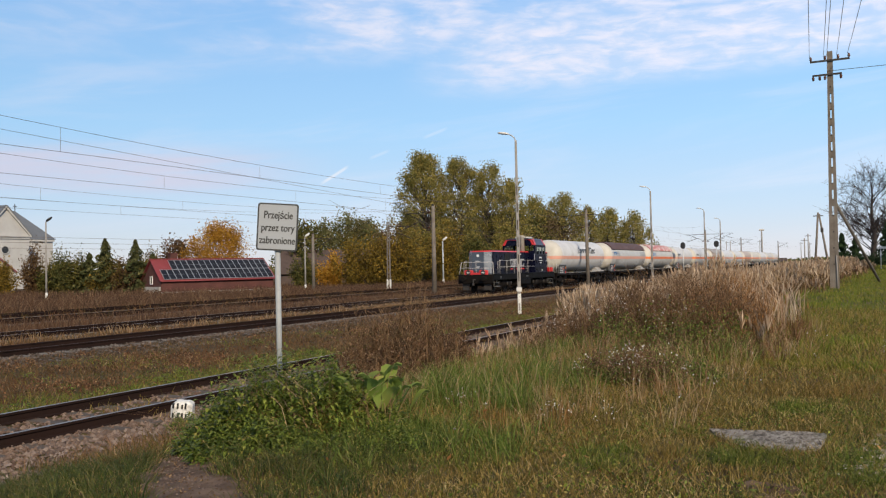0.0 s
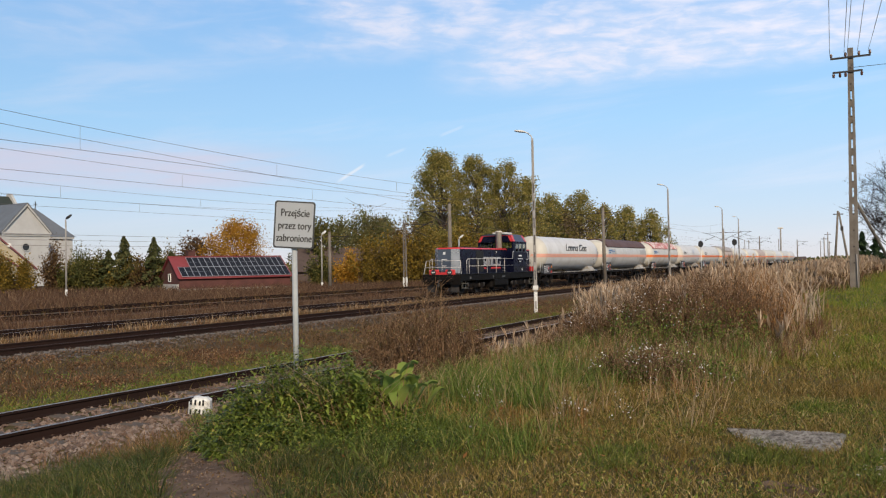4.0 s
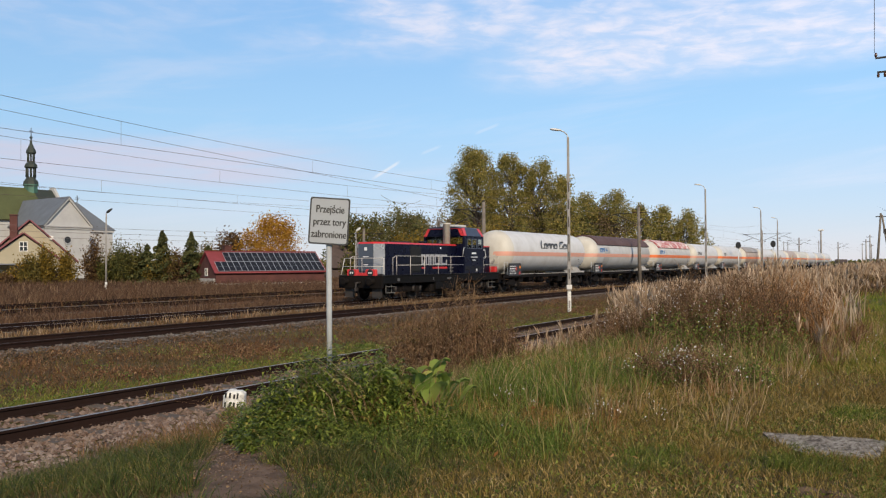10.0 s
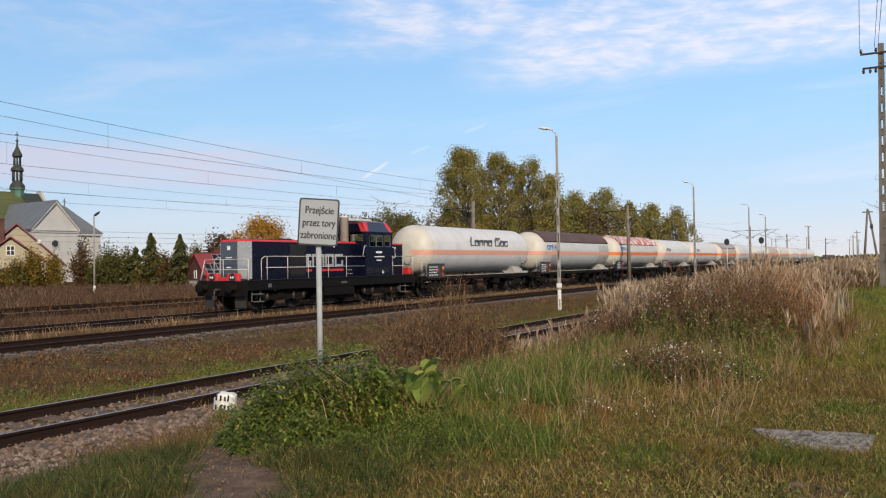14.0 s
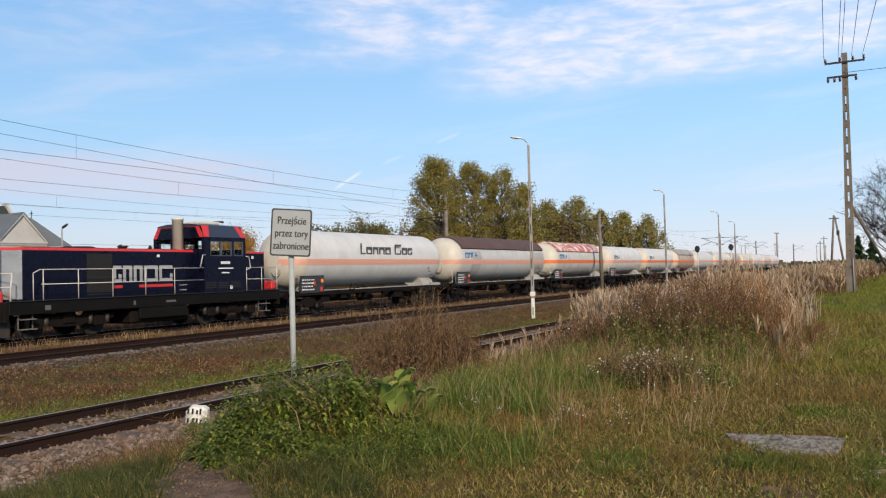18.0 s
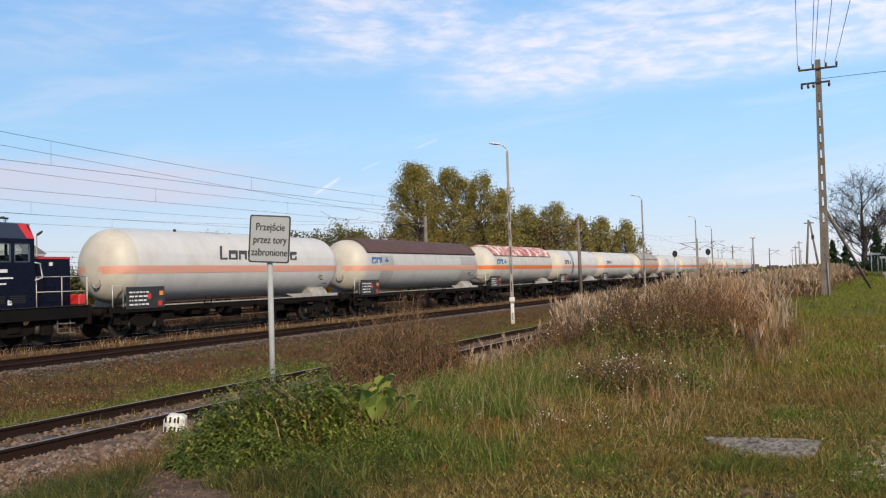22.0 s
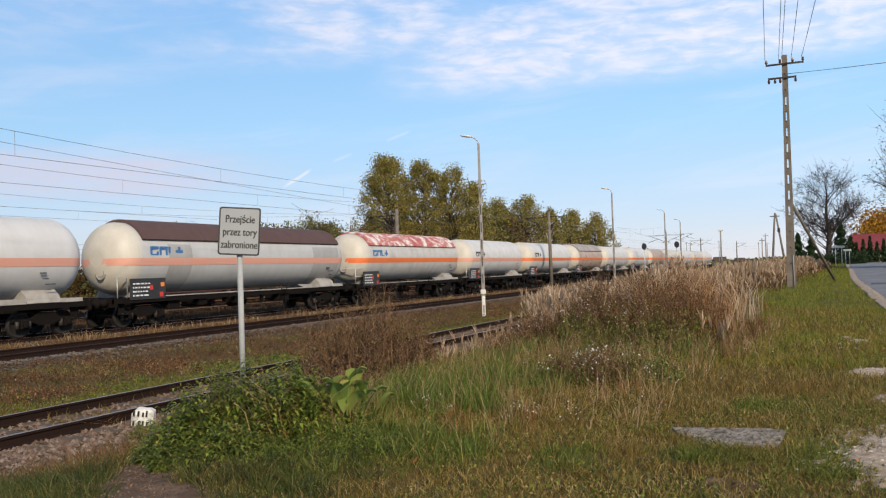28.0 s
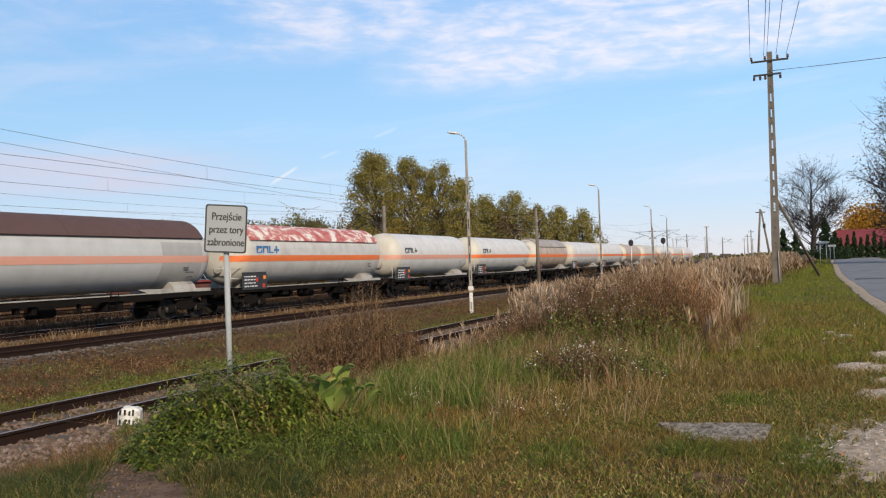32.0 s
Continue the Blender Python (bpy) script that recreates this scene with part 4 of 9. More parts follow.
    for run in ([(0.2, 3.6, 0.62), (0.2, length - 3.6, 0.62)], [(0.9, 4.2, 0.78), (0.9, length * 0.7, 0.78)]):
        part("brake_rod", tubes([run], 0.03, 6), M["under"], ob)
    # dark equipment boxes hung under the tank
    each("equipment_box", [(0.35, 1.1, length * 0.2, length * 0.2 + 0.7, 0.62, 1.1), (0.3, 1.15, length * 0.62, length * 0.62 + 0.9, 0.6, 1.12)], M["under"], ob, "", 0.02)
    # ladder to the walkway
    la = length * 0.33 if not cover else length * 0.62
    part("ladder", tubes([[(1.22, la, 0.7), (1.45, la, 1.5)], [(1.22, la + 0.4, 0.7), (1.45, la + 0.4, 1.5)]] + [[(1.24 + 0.05 * i, la, 0.8 + 0.2 * i), (1.24 + 0.05 * i, la + 0.4, 0.8 + 0.2 * i)] for i in range(4)], 0.018, 6), M["under"], ob)
    # steps and hand rails at the front end
    runs = [[(1.25, 0.75, 1.2), (1.25, 0.75, 2.05), (1.25, 1.25, 2.05), (1.25, 1.25, 1.2)]]
    if rail:
        runs = [[(1.2, 0.6, 1.2), (1.2, 0.6, 2.2), (1.2, 1.6, 2.2), (1.2, 1.6, 1.2)], [(1.2, 0.6, 1.7), (1.2, 1.6, 1.7)], [(-1.2, 0.6, 1.2), (-1.2, 0.6, 2.2), (1.2, 0.6, 2.2)]]
    part("hand_rail", tubes(runs, 0.022, 6), M["galv"], ob)
    for a in (0.95, length - 1.3):
        part("step", boxes((1.0, 1.3, a, a + 0.35, 0.55, 0.58), (1.02, 1.05, a, a + 0.35, 0.58, 1.0)), M["under"], ob)
    buffers(ob, 0.0, -1, M["under"]), buffers(ob, length, 1, M["under"])
    bogie(ob, 2.35, near), bogie(ob, length - 2.35, near)
    if mark == "long":
        letter_bars(1.475, 6.4, 3.03, [("angle", 0, 1, 0.8), ("frame", 0, 0.72, 0.95), ("arch", 0, 0.72, 0.9), ("frame", -0.25, 0.72, 0.95), ("frame", 0, 0.72, 0.95), ("gap", 0, 0, 0.45), ("hook", 0, 1, 1.2), ("frame", 0, 0.72, 0.95), ("hook", 0, 0.72, 0.85)], 0.64, 0.60, 0.085, M["letters_dark"], ob, "firm_name", "firm's name as plain dark grey shapes", 0.125)
    elif mark:
        letter_bars(1.487, 2.3, 2.87, [("hook", 0, 1, 1.1), ("arch", 0, 1, 1.1), ("angle", 0, 1, 0.9), ("cross", 0, 1, 1.0)], 0.42, 0.42, 0.05, M["letters_blue"] if mark == "blue" else M["letters_dark"], ob, "firm_mark", "firm's mark as plain blue shapes", 0.115)
    TRAIN_CARS.append((ob, back))
    return ob


WAGONS = [  # front buffers behind the headlamps, length, paint, stripe, cover, mark, end rail
    (13.45, 16.65, "white", "faded", None, "long", False, "long white gas tank wagon with a faded orange stripe"),
    (30.10, 18.30, "pale", "faded", "brown", "blue", False, "white gas tank wagon under a brown sun shield"),
    (48.40, 16.40, "grey", "bright", "red", "blue", True, "greyish gas tank wagon under a peeling red sun shield"),
    (64.80, 14.60, "white", "faded", None, "dark", False, "white gas tank wagon with a pale stripe"),
    (79.40, 16.10, "white", "bright", None, "dark", False, "white gas tank wagon with graffiti and an orange stripe"),
    (95.50, 14.00, "rusty", "bright", "grey", None, False, "rust-stained tank wagon under a grey sun shield"),
    (109.50, 15.20, "white", "faded", None, None, False, "white gas tank wagon far back in the train"),
    (124.70, 14.60, "white", "bright", None, None, False, "white gas tank wagon far back in the train"),
    (139.30, 15.00, "rusty", "bright", None, None, False, "rust-stained tank wagon far back in the train"),
    (154.30, 16.50, "cream", "bright", None, None, False, "cream tank wagon far back in the train"),
    (170.80, 16.50, "white", "faded", None, None, False, "white gas tank wagon near the end of the train"),
    (187.30, 16.50, "grey", "bright", None, None, False, "grey gas tank wagon near the end of the train"),
    (203.80, 16.50, "white", "faded", None, None, False, "white gas tank wagon at the end of the train"),
]
for i, (b, ln, pt, st, cv, mk, rl, lb) in enumerate(WAGONS):
    wagon(b, ln, i < 4, pt, st, cv, mk, None if pt != "grey" or i > 5 else None, rl, lb)


# ---- the locomotive ----
M["navy"] = worn("navy_blue_locomotive_paint", (0.0032, 0.0040, 0.0150), (0.006, 0.007, 0.015), 0.3, 0, 2, 0.5, 0.0, 0.004, 0.14)
M["loco_black"] = worn("black_frame_paint", (0.0025, 0.0025, 0.0025), (0.009, 0.007, 0.0055), 0.7, 0, 3, 0.6, 0.1, 0.004, 0.15)
M["slate"] = worn("slate_blue_cab_roof_paint", (0.022, 0.028, 0.050), (0.03, 0.034, 0.05), 0.4, 0, 2, 0.5, 0.03)
M["loco_red"] = worn("signal_red_paint", (0.50, 0.028, 0.028), (0.33, 0.024, 0.024), 0.35, 0, 3, 0.4, 0)
M["loco_grey"] = worn("light_grey_locomotive_paint", (0.40, 0.41, 0.425), (0.20, 0.205, 0.215), 0.24, 0.6, 1.3, 0.8, 0)
M["loco_front"] = worn("blue_grey_locomotive_paint", (0.060, 0.075, 0.10), (0.04, 0.052, 0.072), 0.35, 0, 3, 0.4, 0)
M["rail_white"] = worn("whitish_hand_rail_paint", (0.50, 0.48, 0.45), (0.27, 0.23, 0.20), 0.5, 0, 6, 0.6, 0)
M["steel_bright"] = worn("brushed_exhaust_steel", (0.58, 0.55, 0.48), (0.36, 0.31, 0.24), 0.5, 0.1, 3, 0.5, 0.05)
M["grille"] = worn("dark_radiator_grille", (0.006, 0.0065, 0.007), (0.014, 0.013, 0.011), 0.8, 0.0, 8, 0.5, 0.4)
M["step_grey"] = worn("worn_grey_step_steel", (0.14, 0.135, 0.125), (0.05, 0.045, 0.04), 0.7, 0, 5, 0.6, 0)
M["firm_silver"] = worn("dull_silver_lettering", (0.34, 0.34, 0.35), (0.22, 0.22, 0.23), 0.5, 0, 4, 0.4, 0)
M["grey_mark"] = worn("worn_grey_marking", (0.10, 0.10, 0.10), (0.05, 0.05, 0.05), 0.6, 0, 9, 0.6, 0)
M["roof_unit"] = worn("pale_roof_unit_plastic", (0.52, 0.50, 0.46), (0.34, 0.32, 0.29), 0.6, 0, 3, 0.5, 0)


def glass_mat(name, tint, rough=0.02):
    k = Mat(name, rough, 0, 0.5)
    k.b.inputs["Transmission Weight"].default_value = 1.0
    k.b.inputs["IOR"].default_value = 1.1
    k.color(tint)
    return k.m


M["glass"] = glass_mat("clear_cab_glass", (0.86, 0.93, 0.93))


def lamp_mat():
    k = Mat("lit_headlamp_lens", 0.1)
    k.color((0.45, 0.46, 0.44))
    k.b.inputs["Emission Color"].default_value = (1, 0.93, 0.8, 1)
    k.b.inputs["Emission Strength"].default_value = 0.12
    return k.m


M["lens"] = lamp_mat()


def panel_with_hole(bm, x0, x1, outline, holes, along="y"):
    """A wall panel in boxes round rectangular holes. outline: (a0, a1, z0, z1); holes the same, side by side."""
    a0, a1, z0, z1 = outline
    us = sorted({a0, a1, *(v for h in holes for v in h[:2])})
    vs = sorted({z0, z1, *(v for h in holes for v in h[2:])})
    for p, q in zip(us, us[1:]):
        for r, t in zip(vs, vs[1:]):
            if not any(h[0] <= p and q <= h[1] and h[2] <= r and t <= h[3] for h in holes):
                box(bm, *((x0, x1, p, q) if along == "y" else (p, q, x0, x1)), r, t)
    bmesh.ops.remove_doubles(bm, verts=bm.verts[:], dist=0.0005)
    return bm


def build_loco():
    back = -1.0
    ob = thing("diesel_locomotive", pose(TRAIN, back, 0), "navy blue diesel shunting locomotive with red trim", "locomotive")
    D, HT = 1.38, 3.19
    # frame
    bm = bmesh.new()
    box(bm, -1.45, 1.45, 0.62, 13.95, 0.92, 1.36, bevel=0.02)
    part("main_frame", bm, M["loco_black"], ob)
    each("deck_edge", [(1.40, 1.50, 0.62, 13.95, 1.362, 1.39), (-1.50, -1.40, 0.62, 13.95, 1.362, 1.39)], M["grille"], ob, "grey-brown deck edge")
    for y0, y1 in ((0.45, 0.62), (13.95, 14.1)):
        part("buffer_beam", boxes((-1.45, 1.45, y0, y1, 0.68, 1.36), bevel=0.02), M["under"], ob)
    buffers(ob, 0.0, -1, M["under"]), buffers(ob, 14.45, 1, M["under"])
    each("rail_guard", [(-1.2, -0.6, 0.7, 0.8, 0.18, 0.7), (0.6, 1.2, 0.7, 0.8, 0.18, 0.7)], M["steel_dark"], ob)
    # front hood with chamfered nose
    plan = [(-0.95, 9.2), (-0.95, 1.42), (-0.50, 0.98), (0.50, 0.98), (0.95, 1.42), (0.95, 9.2)]
    bm = bmesh.new()
    prism(bm, plan, D, HT - 0.1, "z")
    part("front_hood", bm, M["navy"], ob)
    bm = bmesh.new()
    top = [(x * 1.0, y) for x, y in plan]
    lo = [bm.verts.new((x, y, HT - 0.098)) for x, y in top]
    hi = [bm.verts.new((x * 0.90, y + (0.06 if y < 3 else 0), HT)) for x, y in top]
    bm.faces.new(hi)
    for i in range(len(lo)):
        bm.faces.new((lo[i], lo[(i + 1) % 6], hi[(i + 1) % 6], hi[i]))
    bmesh.ops.recalc_face_normals(bm, faces=bm.faces[:])
    part("hood_top", bm, M["loco_red"], ob, "red hood edge")
    bm = bmesh.new()
    box(bm, -0.80, 0.80, 1.6, 8.4, HT - 0.02, HT + 0.02)
    part("roof_sheet", bm, M["grille"], ob)
    # nose panels
    part("nose_panel", boxes((-0.49, 0.49, 0.965, 0.98, D + 0.02, HT - 0.1)), M["loco_front"], ob, "blue-grey nose panel")
    for sx in (-1, 1):
        bm = bmesh.new()
        q = [(sx * 0.50, 0.98), (sx * 0.95, 1.42), (sx * 0.962, 1.41), (sx * 0.512, 0.97)]
        prism(bm, q, D + 0.05, HT - 0.1, "z")
        part("corner_panel", bm, M["loco_grey"], ob, "light grey corner panel")
    each("nose_badge", [(-0.09, 0.09, 0.955, 0.966, 2.72, 2.9), (-0.2, 0.2, 0.955, 0.966, 2.36, 2.40), (-0.14, 0.14, 0.955, 0.966, 1.92, 1.97)], M["letters_white"], ob)
    # red lamp carrier over the front platform
    bm = bmesh.new()
    for sx in (-1, 1):
        box(bm, sx * 0.62 - 0.36, sx * 0.62 + 0.36, 0.54, 0.74, 1.27, 1.70, bevel=0.05)
    box(bm, -0.3, 0.3, 0.56, 0.72, 1.27, 1.52)
    part("lamp_carrier", bm, M["loco_red"], ob, "red headlamp carrier")
    for sx in (-1, 1):
        bm = bmesh.new()
        turn = Matrix.Translation((sx * 0.62, 0.54, 1.51)) @ Matrix.Rotation(radians(90), 4, "X")
        lathe(bm, [(0.19, -0.01), (0.19, 0.03), (0.14, 0.035)], turn, 20)
        h = part("headlamp", bm, M["black"], ob)
        bm = bmesh.new()
        for ox in (-0.06, 0.07):
            lathe(bm, [(0.055, 0.0), (0.05, 0.045)], Matrix.Translation((sx * 0.62 + ox, 0.54, 1.51)) @ Matrix.Rotation(radians(90), 4, "X"), 14)
        part("lens", bm, M["lens"], h, "headlamp lens")
    # hood side doors, grille, vents (on both sides)
    for sx in (-1, 1):
        for i, y in enumerate((1.6, 2.35, 3.1, 5.3, 6.0, 6.7, 7.4, 8.1)):
            part("hood_door", boxes((sx * 0.952 - 0.006, sx * 0.952 + 0.006, y, y + 0.62, D + 0.05, HT - 0.22), bevel=0.004), M["navy"], ob)
        part("radiator_grille", boxes((sx * 0.955 - 0.01, sx * 0.955 + 0.01, 3.95, 5.05, D + 0.1, HT - 0.2)), M["grille"], ob)
        bm = bmesh.new()
        for i in range(16):
            z = D + 0.16 + i * 0.092
            box(bm, sx * 0.968 - 0.012, sx * 0.968 + 0.012, 4.0, 5.0, z, z + 0.035)
        part("grille_slat", bm, M["grille"], ob)
        each("hood_step", [(sx * 0.97 - 0.03, sx * 0.97 + 0.03, 8.35, 8.75, 1.72, 1.74), (sx * 0.97 - 0.03, sx * 0.97 + 0.03, 8.35, 8.75, 1.52, 1.54)], M["rail_white"], ob)
        part("hood_lamp", boxes((sx * 0.965 - 0.015, sx * 0.965 + 0.015, 7.2, 7.33, 2.87, 2.98), bevel=0.01), M["letters_white"], ob)
    # firm name drawn as blocks, red underline
    letter_bars(0.978, 5.08, 1.90, [("hook", 0, 1, 0.55), ("arch", 0, 1, 0.62), ("arch", 0, 1, 0.62), ("frame", 0, 1, 1.0), ("hook", 0, 1, 1.0)], 0.64, 0.68, 0.08, M["firm_silver"], ob, "firm_name", "firm's name as plain silver shapes", 0.13)
    each("underline", [(0.968, 0.978, 5.1, 5.5, 1.69, 1.80), (0.968, 0.978, 6.3, 8.0, 1.69, 1.80)], M["loco_red"], ob, "red underline")
    # hood top: fan cover, exhaust
    bm = bmesh.new()
    lathe(bm, [(0.62, HT), (0.62, HT + 0.06), (0.5, HT + 0.09)], Matrix.Translation((0, 4.3, 0)), 24)
    part("fan_cover", bm, M["grille"], ob)
    bm = bmesh.new()
    lathe(bm, [(0.16, HT), (0.16, HT + 0.07), (0.22, HT + 0.09), (0.2, HT + 0.14)], Matrix.Translation((0.3, 6.1, 0)), 16)
    part("vent_cap", bm, M["grille"], ob)
    bm = bmesh.new()
    lathe(bm, [(0.23, HT - 0.02), (0.23, HT + 1.24), (0.26, HT + 1.25), (0.26, HT + 1.33), (0.2, HT + 1.33), (0.2, HT + 1.1)], Matrix.Translation((0.5, 8.75, 0)), 20)
    part("exhaust_pipe", bm, M["steel_bright"], ob, "brushed steel exhaust stack")
    # cab
    c0, c1, W = 9.25, 11.75, 1.47
    zs, zr = 3.72, 4.22
    cab = part("cab_floor", boxes((-W, W, c0, c1, D, D + 0.06)), M["steel_dark"], ob)
    for sx in (-1, 1):
        bm = bmesh.new()
        panel_with_hole(bm, sx * W - 0.025, sx * W + 0.025, (c0, c1, D, zs), [(9.6, 10.88, 2.92, 3.55), (11.0, 11.58, 2.92, 3.55)])
        part("cab_side", bm, M["navy"], ob)
        for a, b in ((9.6, 10.24), (10.24, 10.88), (11.0, 11.58)):
            g = part("cab_window", boxes((sx * W - 0.004, sx * W + 0.004, a + 0.03, b - 0.03, 2.95, 3.52)), M["glass"], ob)
            g.visible_shadow = False
            f = bmesh.new()
            for u in (a, b - 0.035):
                box(f, sx * W - 0.03, sx * W + 0.03, u, u + 0.035, 2.92, 3.55)
            box(f, sx * W - 0.03, sx * W + 0.03, a, b, 2.92, 2.955), box(f, sx * W - 0.03, sx * W + 0.03, a, b, 3.515, 3.55)
            part("window_frame", f, M["loco_front"], g)
        # slanted roof side with red corner flashes
        bm = bmesh.new()
        prism(bm, [(sx * W, zs), (sx * (W + 0.03), zs), (sx * 1.18, zr + 0.02), (sx * 1.15, zr)], c0 + 0.28, c1 - 0.28)
        part("roof_side", bm, M["slate"], ob)
        for u, v, w in ((c0, c0 + 0.28, c0 + 0.55), (c1, c1 - 0.28, c1 - 0.4)):
            bm = bmesh.new()
            pts = [(sx * W, u, zs), (sx * W, v, zs), (sx * 1.16, w, zr), (sx * 1.16, (u * 3 + w) / 4, zr)]
            vs = [bm.verts.new(p) for p in pts] + [bm.verts.new((p[0] + sx * 0.03, p[1], p[2] + 0.01)) for p in pts]
            for f in ((0, 1, 2, 3), (7, 6, 5, 4), (0, 4, 5, 1), (1, 5, 6, 2), (2, 6, 7, 3), (3, 7, 4, 0)):
                bm.faces.new([vs[i] for i in f])
            bmesh.ops.recalc_face_normals(bm, faces=bm.faces[:])
            part("roof_corner", bm, M["loco_red"], ob, "red roof corner")
        part("cab_lettering", boxes((sx * (W + 0.03) - 0.004, sx * (W + 0.03) + 0.004, 10.2, 10.75, 2.58, 2.69), (sx * (W + 0.03) - 0.004, sx * (W + 0.03) + 0.004, 10.05, 10.95, 2.37, 2.42), (sx * (W + 0.03) - 0.004, sx * (W + 0.03) + 0.004, 10.25, 10.7, 2.18, 2.23)), M["letters_white"], ob)
        part("vent_louvre", boxes(*[(sx * (W + 0.03) - 0.006, sx * (W + 0.03) + 0.006, a, a + 0.6, 1.56 + 0.07 * k, 1.60 + 0.07 * k) for a in (9.3, 10.05, 10.8) for k in range(4)]), M["grille"], ob)
        part("fuel_plate", boxes((sx * (W + 0.03) - 0.006, sx * (W + 0.03) + 0.006, 10.75, 10.9, 1.5, 1.67)), M["letters_white"], ob)
        part("door_grip", tubes([[(sx * 1.5, 9.0, 2.45), (sx * 1.5, 9.15, 2.95), (sx * 1.5, 9.3, 2.97)], [(sx * 1.5, 11.75, 2.92), (sx * 1.5, 11.95, 2.88), (sx * 1.5, 12.05, 2.4), (sx * 1.5, 11.75, 2.3)]], 0.025, 6), M["galv"], ob)
    for y in (c0, c1):
        bm = bmesh.new()
        panel_with_hole(bm, y - 0.025, y + 0.025, (-W + 0.03, W - 0.03, D, zs), [(-1.36, -0.05, HT + 0.03, zs - 0.02), (0.05, 1.36, HT + 0.03, zs - 0.02)], along="x")
        part("cab_end", bm, M["navy"], ob)
        for a, b in ((-1.36, -0.05), (0.05, 1.36)):
            g = part("end_window", boxes((a, b, y - 0.004, y + 0.004, HT + 0.03, zs - 0.02)), M["glass"], ob)
            g.visible_shadow = False
        bm = bmesh.new()
        prism(bm, [(-W, zs), (W, zs), (1.16, zr), (-1.16, zr)], y - 0.02, y + 0.02)
        part("roof_end", bm, M["navy"], ob)
        for sx in (-1, 1):
            rb = bmesh.new()
            d = -0.03 if y == c0 else 0.03
            prism(rb, [(sx * W, zs), (sx * (W - 0.22), zs), (sx * 1.02, zr - 0.06), (0, zr - 0.06), (0, zr + 0.01), (sx * 1.17, zr + 0.01)], y + min(d, 0) - 0.001, y + max(d, 0) + 0.001)
            part("roof_trim", rb, M["loco_red"], ob, "red roof trim")
    # inner furniture seen through the windows
    part("driver_desk", boxes((-0.9, 0.9, 10.2, 10.7, D + 0.06, 2.3), bevel=0.03), M["loco_front"], ob)
    part("driver_seat", boxes((0.3, 0.8, 9.9, 10.35, 1.75, 1.9), (0.3, 0.8, 9.85, 9.97, 1.9, 2.85), bevel=0.04), M["black"], ob)
    bm = bmesh.new()
    prism(bm, [(-1.2, zr - 0.02), (-1.17, zr + 0.02), (-0.6, zr + 0.10), (0.6, zr + 0.10), (1.17, zr + 0.02), (1.2, zr - 0.02)], c0 - 0.06, c1 + 0.06)
    part("cab_roof", bm, M["slate"], ob)
    part("roof_unit", boxes((-0.55, 0.55, 9.8, 11.2, zr + 0.08, zr + 0.24), bevel=0.05), M["roof_unit"], ob, "pale roof air conditioner")
    for run in ([(0.4, 11.2, zr + 0.05), (0.4, 11.2, zr + 0.25), (0.4, 11.55, zr + 0.25)], [(0.1, 11.2, zr + 0.25), (0.7, 11.2, zr + 0.25)], [(0.2, 9.2, zr - 0.05), (0.2, 8.95, zr - 0.05)]):
        part("horn", tubes([run], 0.04, 8), M["steel_dark"], ob)
    # rear hood
    bm = bmesh.new()
    prism(bm, [(-0.98, 11.75), (-0.98, 13.55), (-0.7, 13.72), (0.7, 13.72), (0.98, 13.55), (0.98, 11.75)], D, 3.06, "z")
    part("rear_hood", bm, M["navy"], ob)
    bm = bmesh.new()
    prism(bm, [(-0.99, 11.78), (-0.99, 13.56), (-0.7, 13.74), (0.7, 13.74), (0.99, 13.56), (0.99, 11.78)], 3.062, 3.14, "z")
    part("rear_hood_top", bm, M["loco_red"], ob, "red rear hood edge")
    part("rear_lamp", boxes((0.975, 0.995, 12.7, 12.83, 2.82, 2.94)), M["letters_white"], ob)
    each("rear_lamp_carrier", [(0.75, 1.38, 13.6, 13.92, 1.395, 1.78), (-1.38, -0.75, 13.6, 13.92, 1.395, 1.78)], M["loco_red"], ob, "red rear lamp box", 0.04)
    # hand rails along both sides and on the ends
    for sx in (-1, 1):
        x, runs = sx * 1.44, []
        a, b, z = 1.48, 9.3, 2.42
        runs.append([(x, a, D), (x, a, z - 0.12), (x, a + 0.25, z), (x, b, z), (x, b, D)])
        runs.append([(x, a + 0.3, 1.92), (x, b, 1.92)])
        part("hand_rail", tubes(runs, 0.018, 6), M["rail_white"], ob)
        for y in (1.85, 3.22, 4.68, 6.2, 7.66):
            part("rail_post", tubes([[(x, y, D), (x, y, z)]], 0.019, 6), M["rail_white"], ob)
        part("rear_rail", tubes([[(x, 11.85, D), (x, 11.85, z), (x, 13.9, z)], [(x, 11.85, 1.9), (x, 13.9, 1.9)], [(x, 12.85, D), (x, 12.85, z)]], 0.018, 6), M["rail_white"], ob)
        part("end_post", tubes([[(x, 0.66, D), (sx * 1.38, 0.72, 1.8), (sx * 1.32, 0.8, 2.3)], [(x, 13.9, D), (x, 13.9, 2.42)]], 0.026, 6), M["rail_white"], ob)
        part("foot_step", boxes(*[(sx * 1.4 - 0.14, sx * 1.4 + 0.14, a2, a2 + 0.55, z2, z2 + 0.03) for a2 in (1.0, 12.75) for z2 in (0.42, 0.75)], *[(sx * 1.30 - 0.02, sx * 1.30 + 0.02, a2, a2 + 0.03, 0.42, 0.9) for a2 in (1.0, 1.52, 12.75, 13.27)]), M["step_grey"], ob)
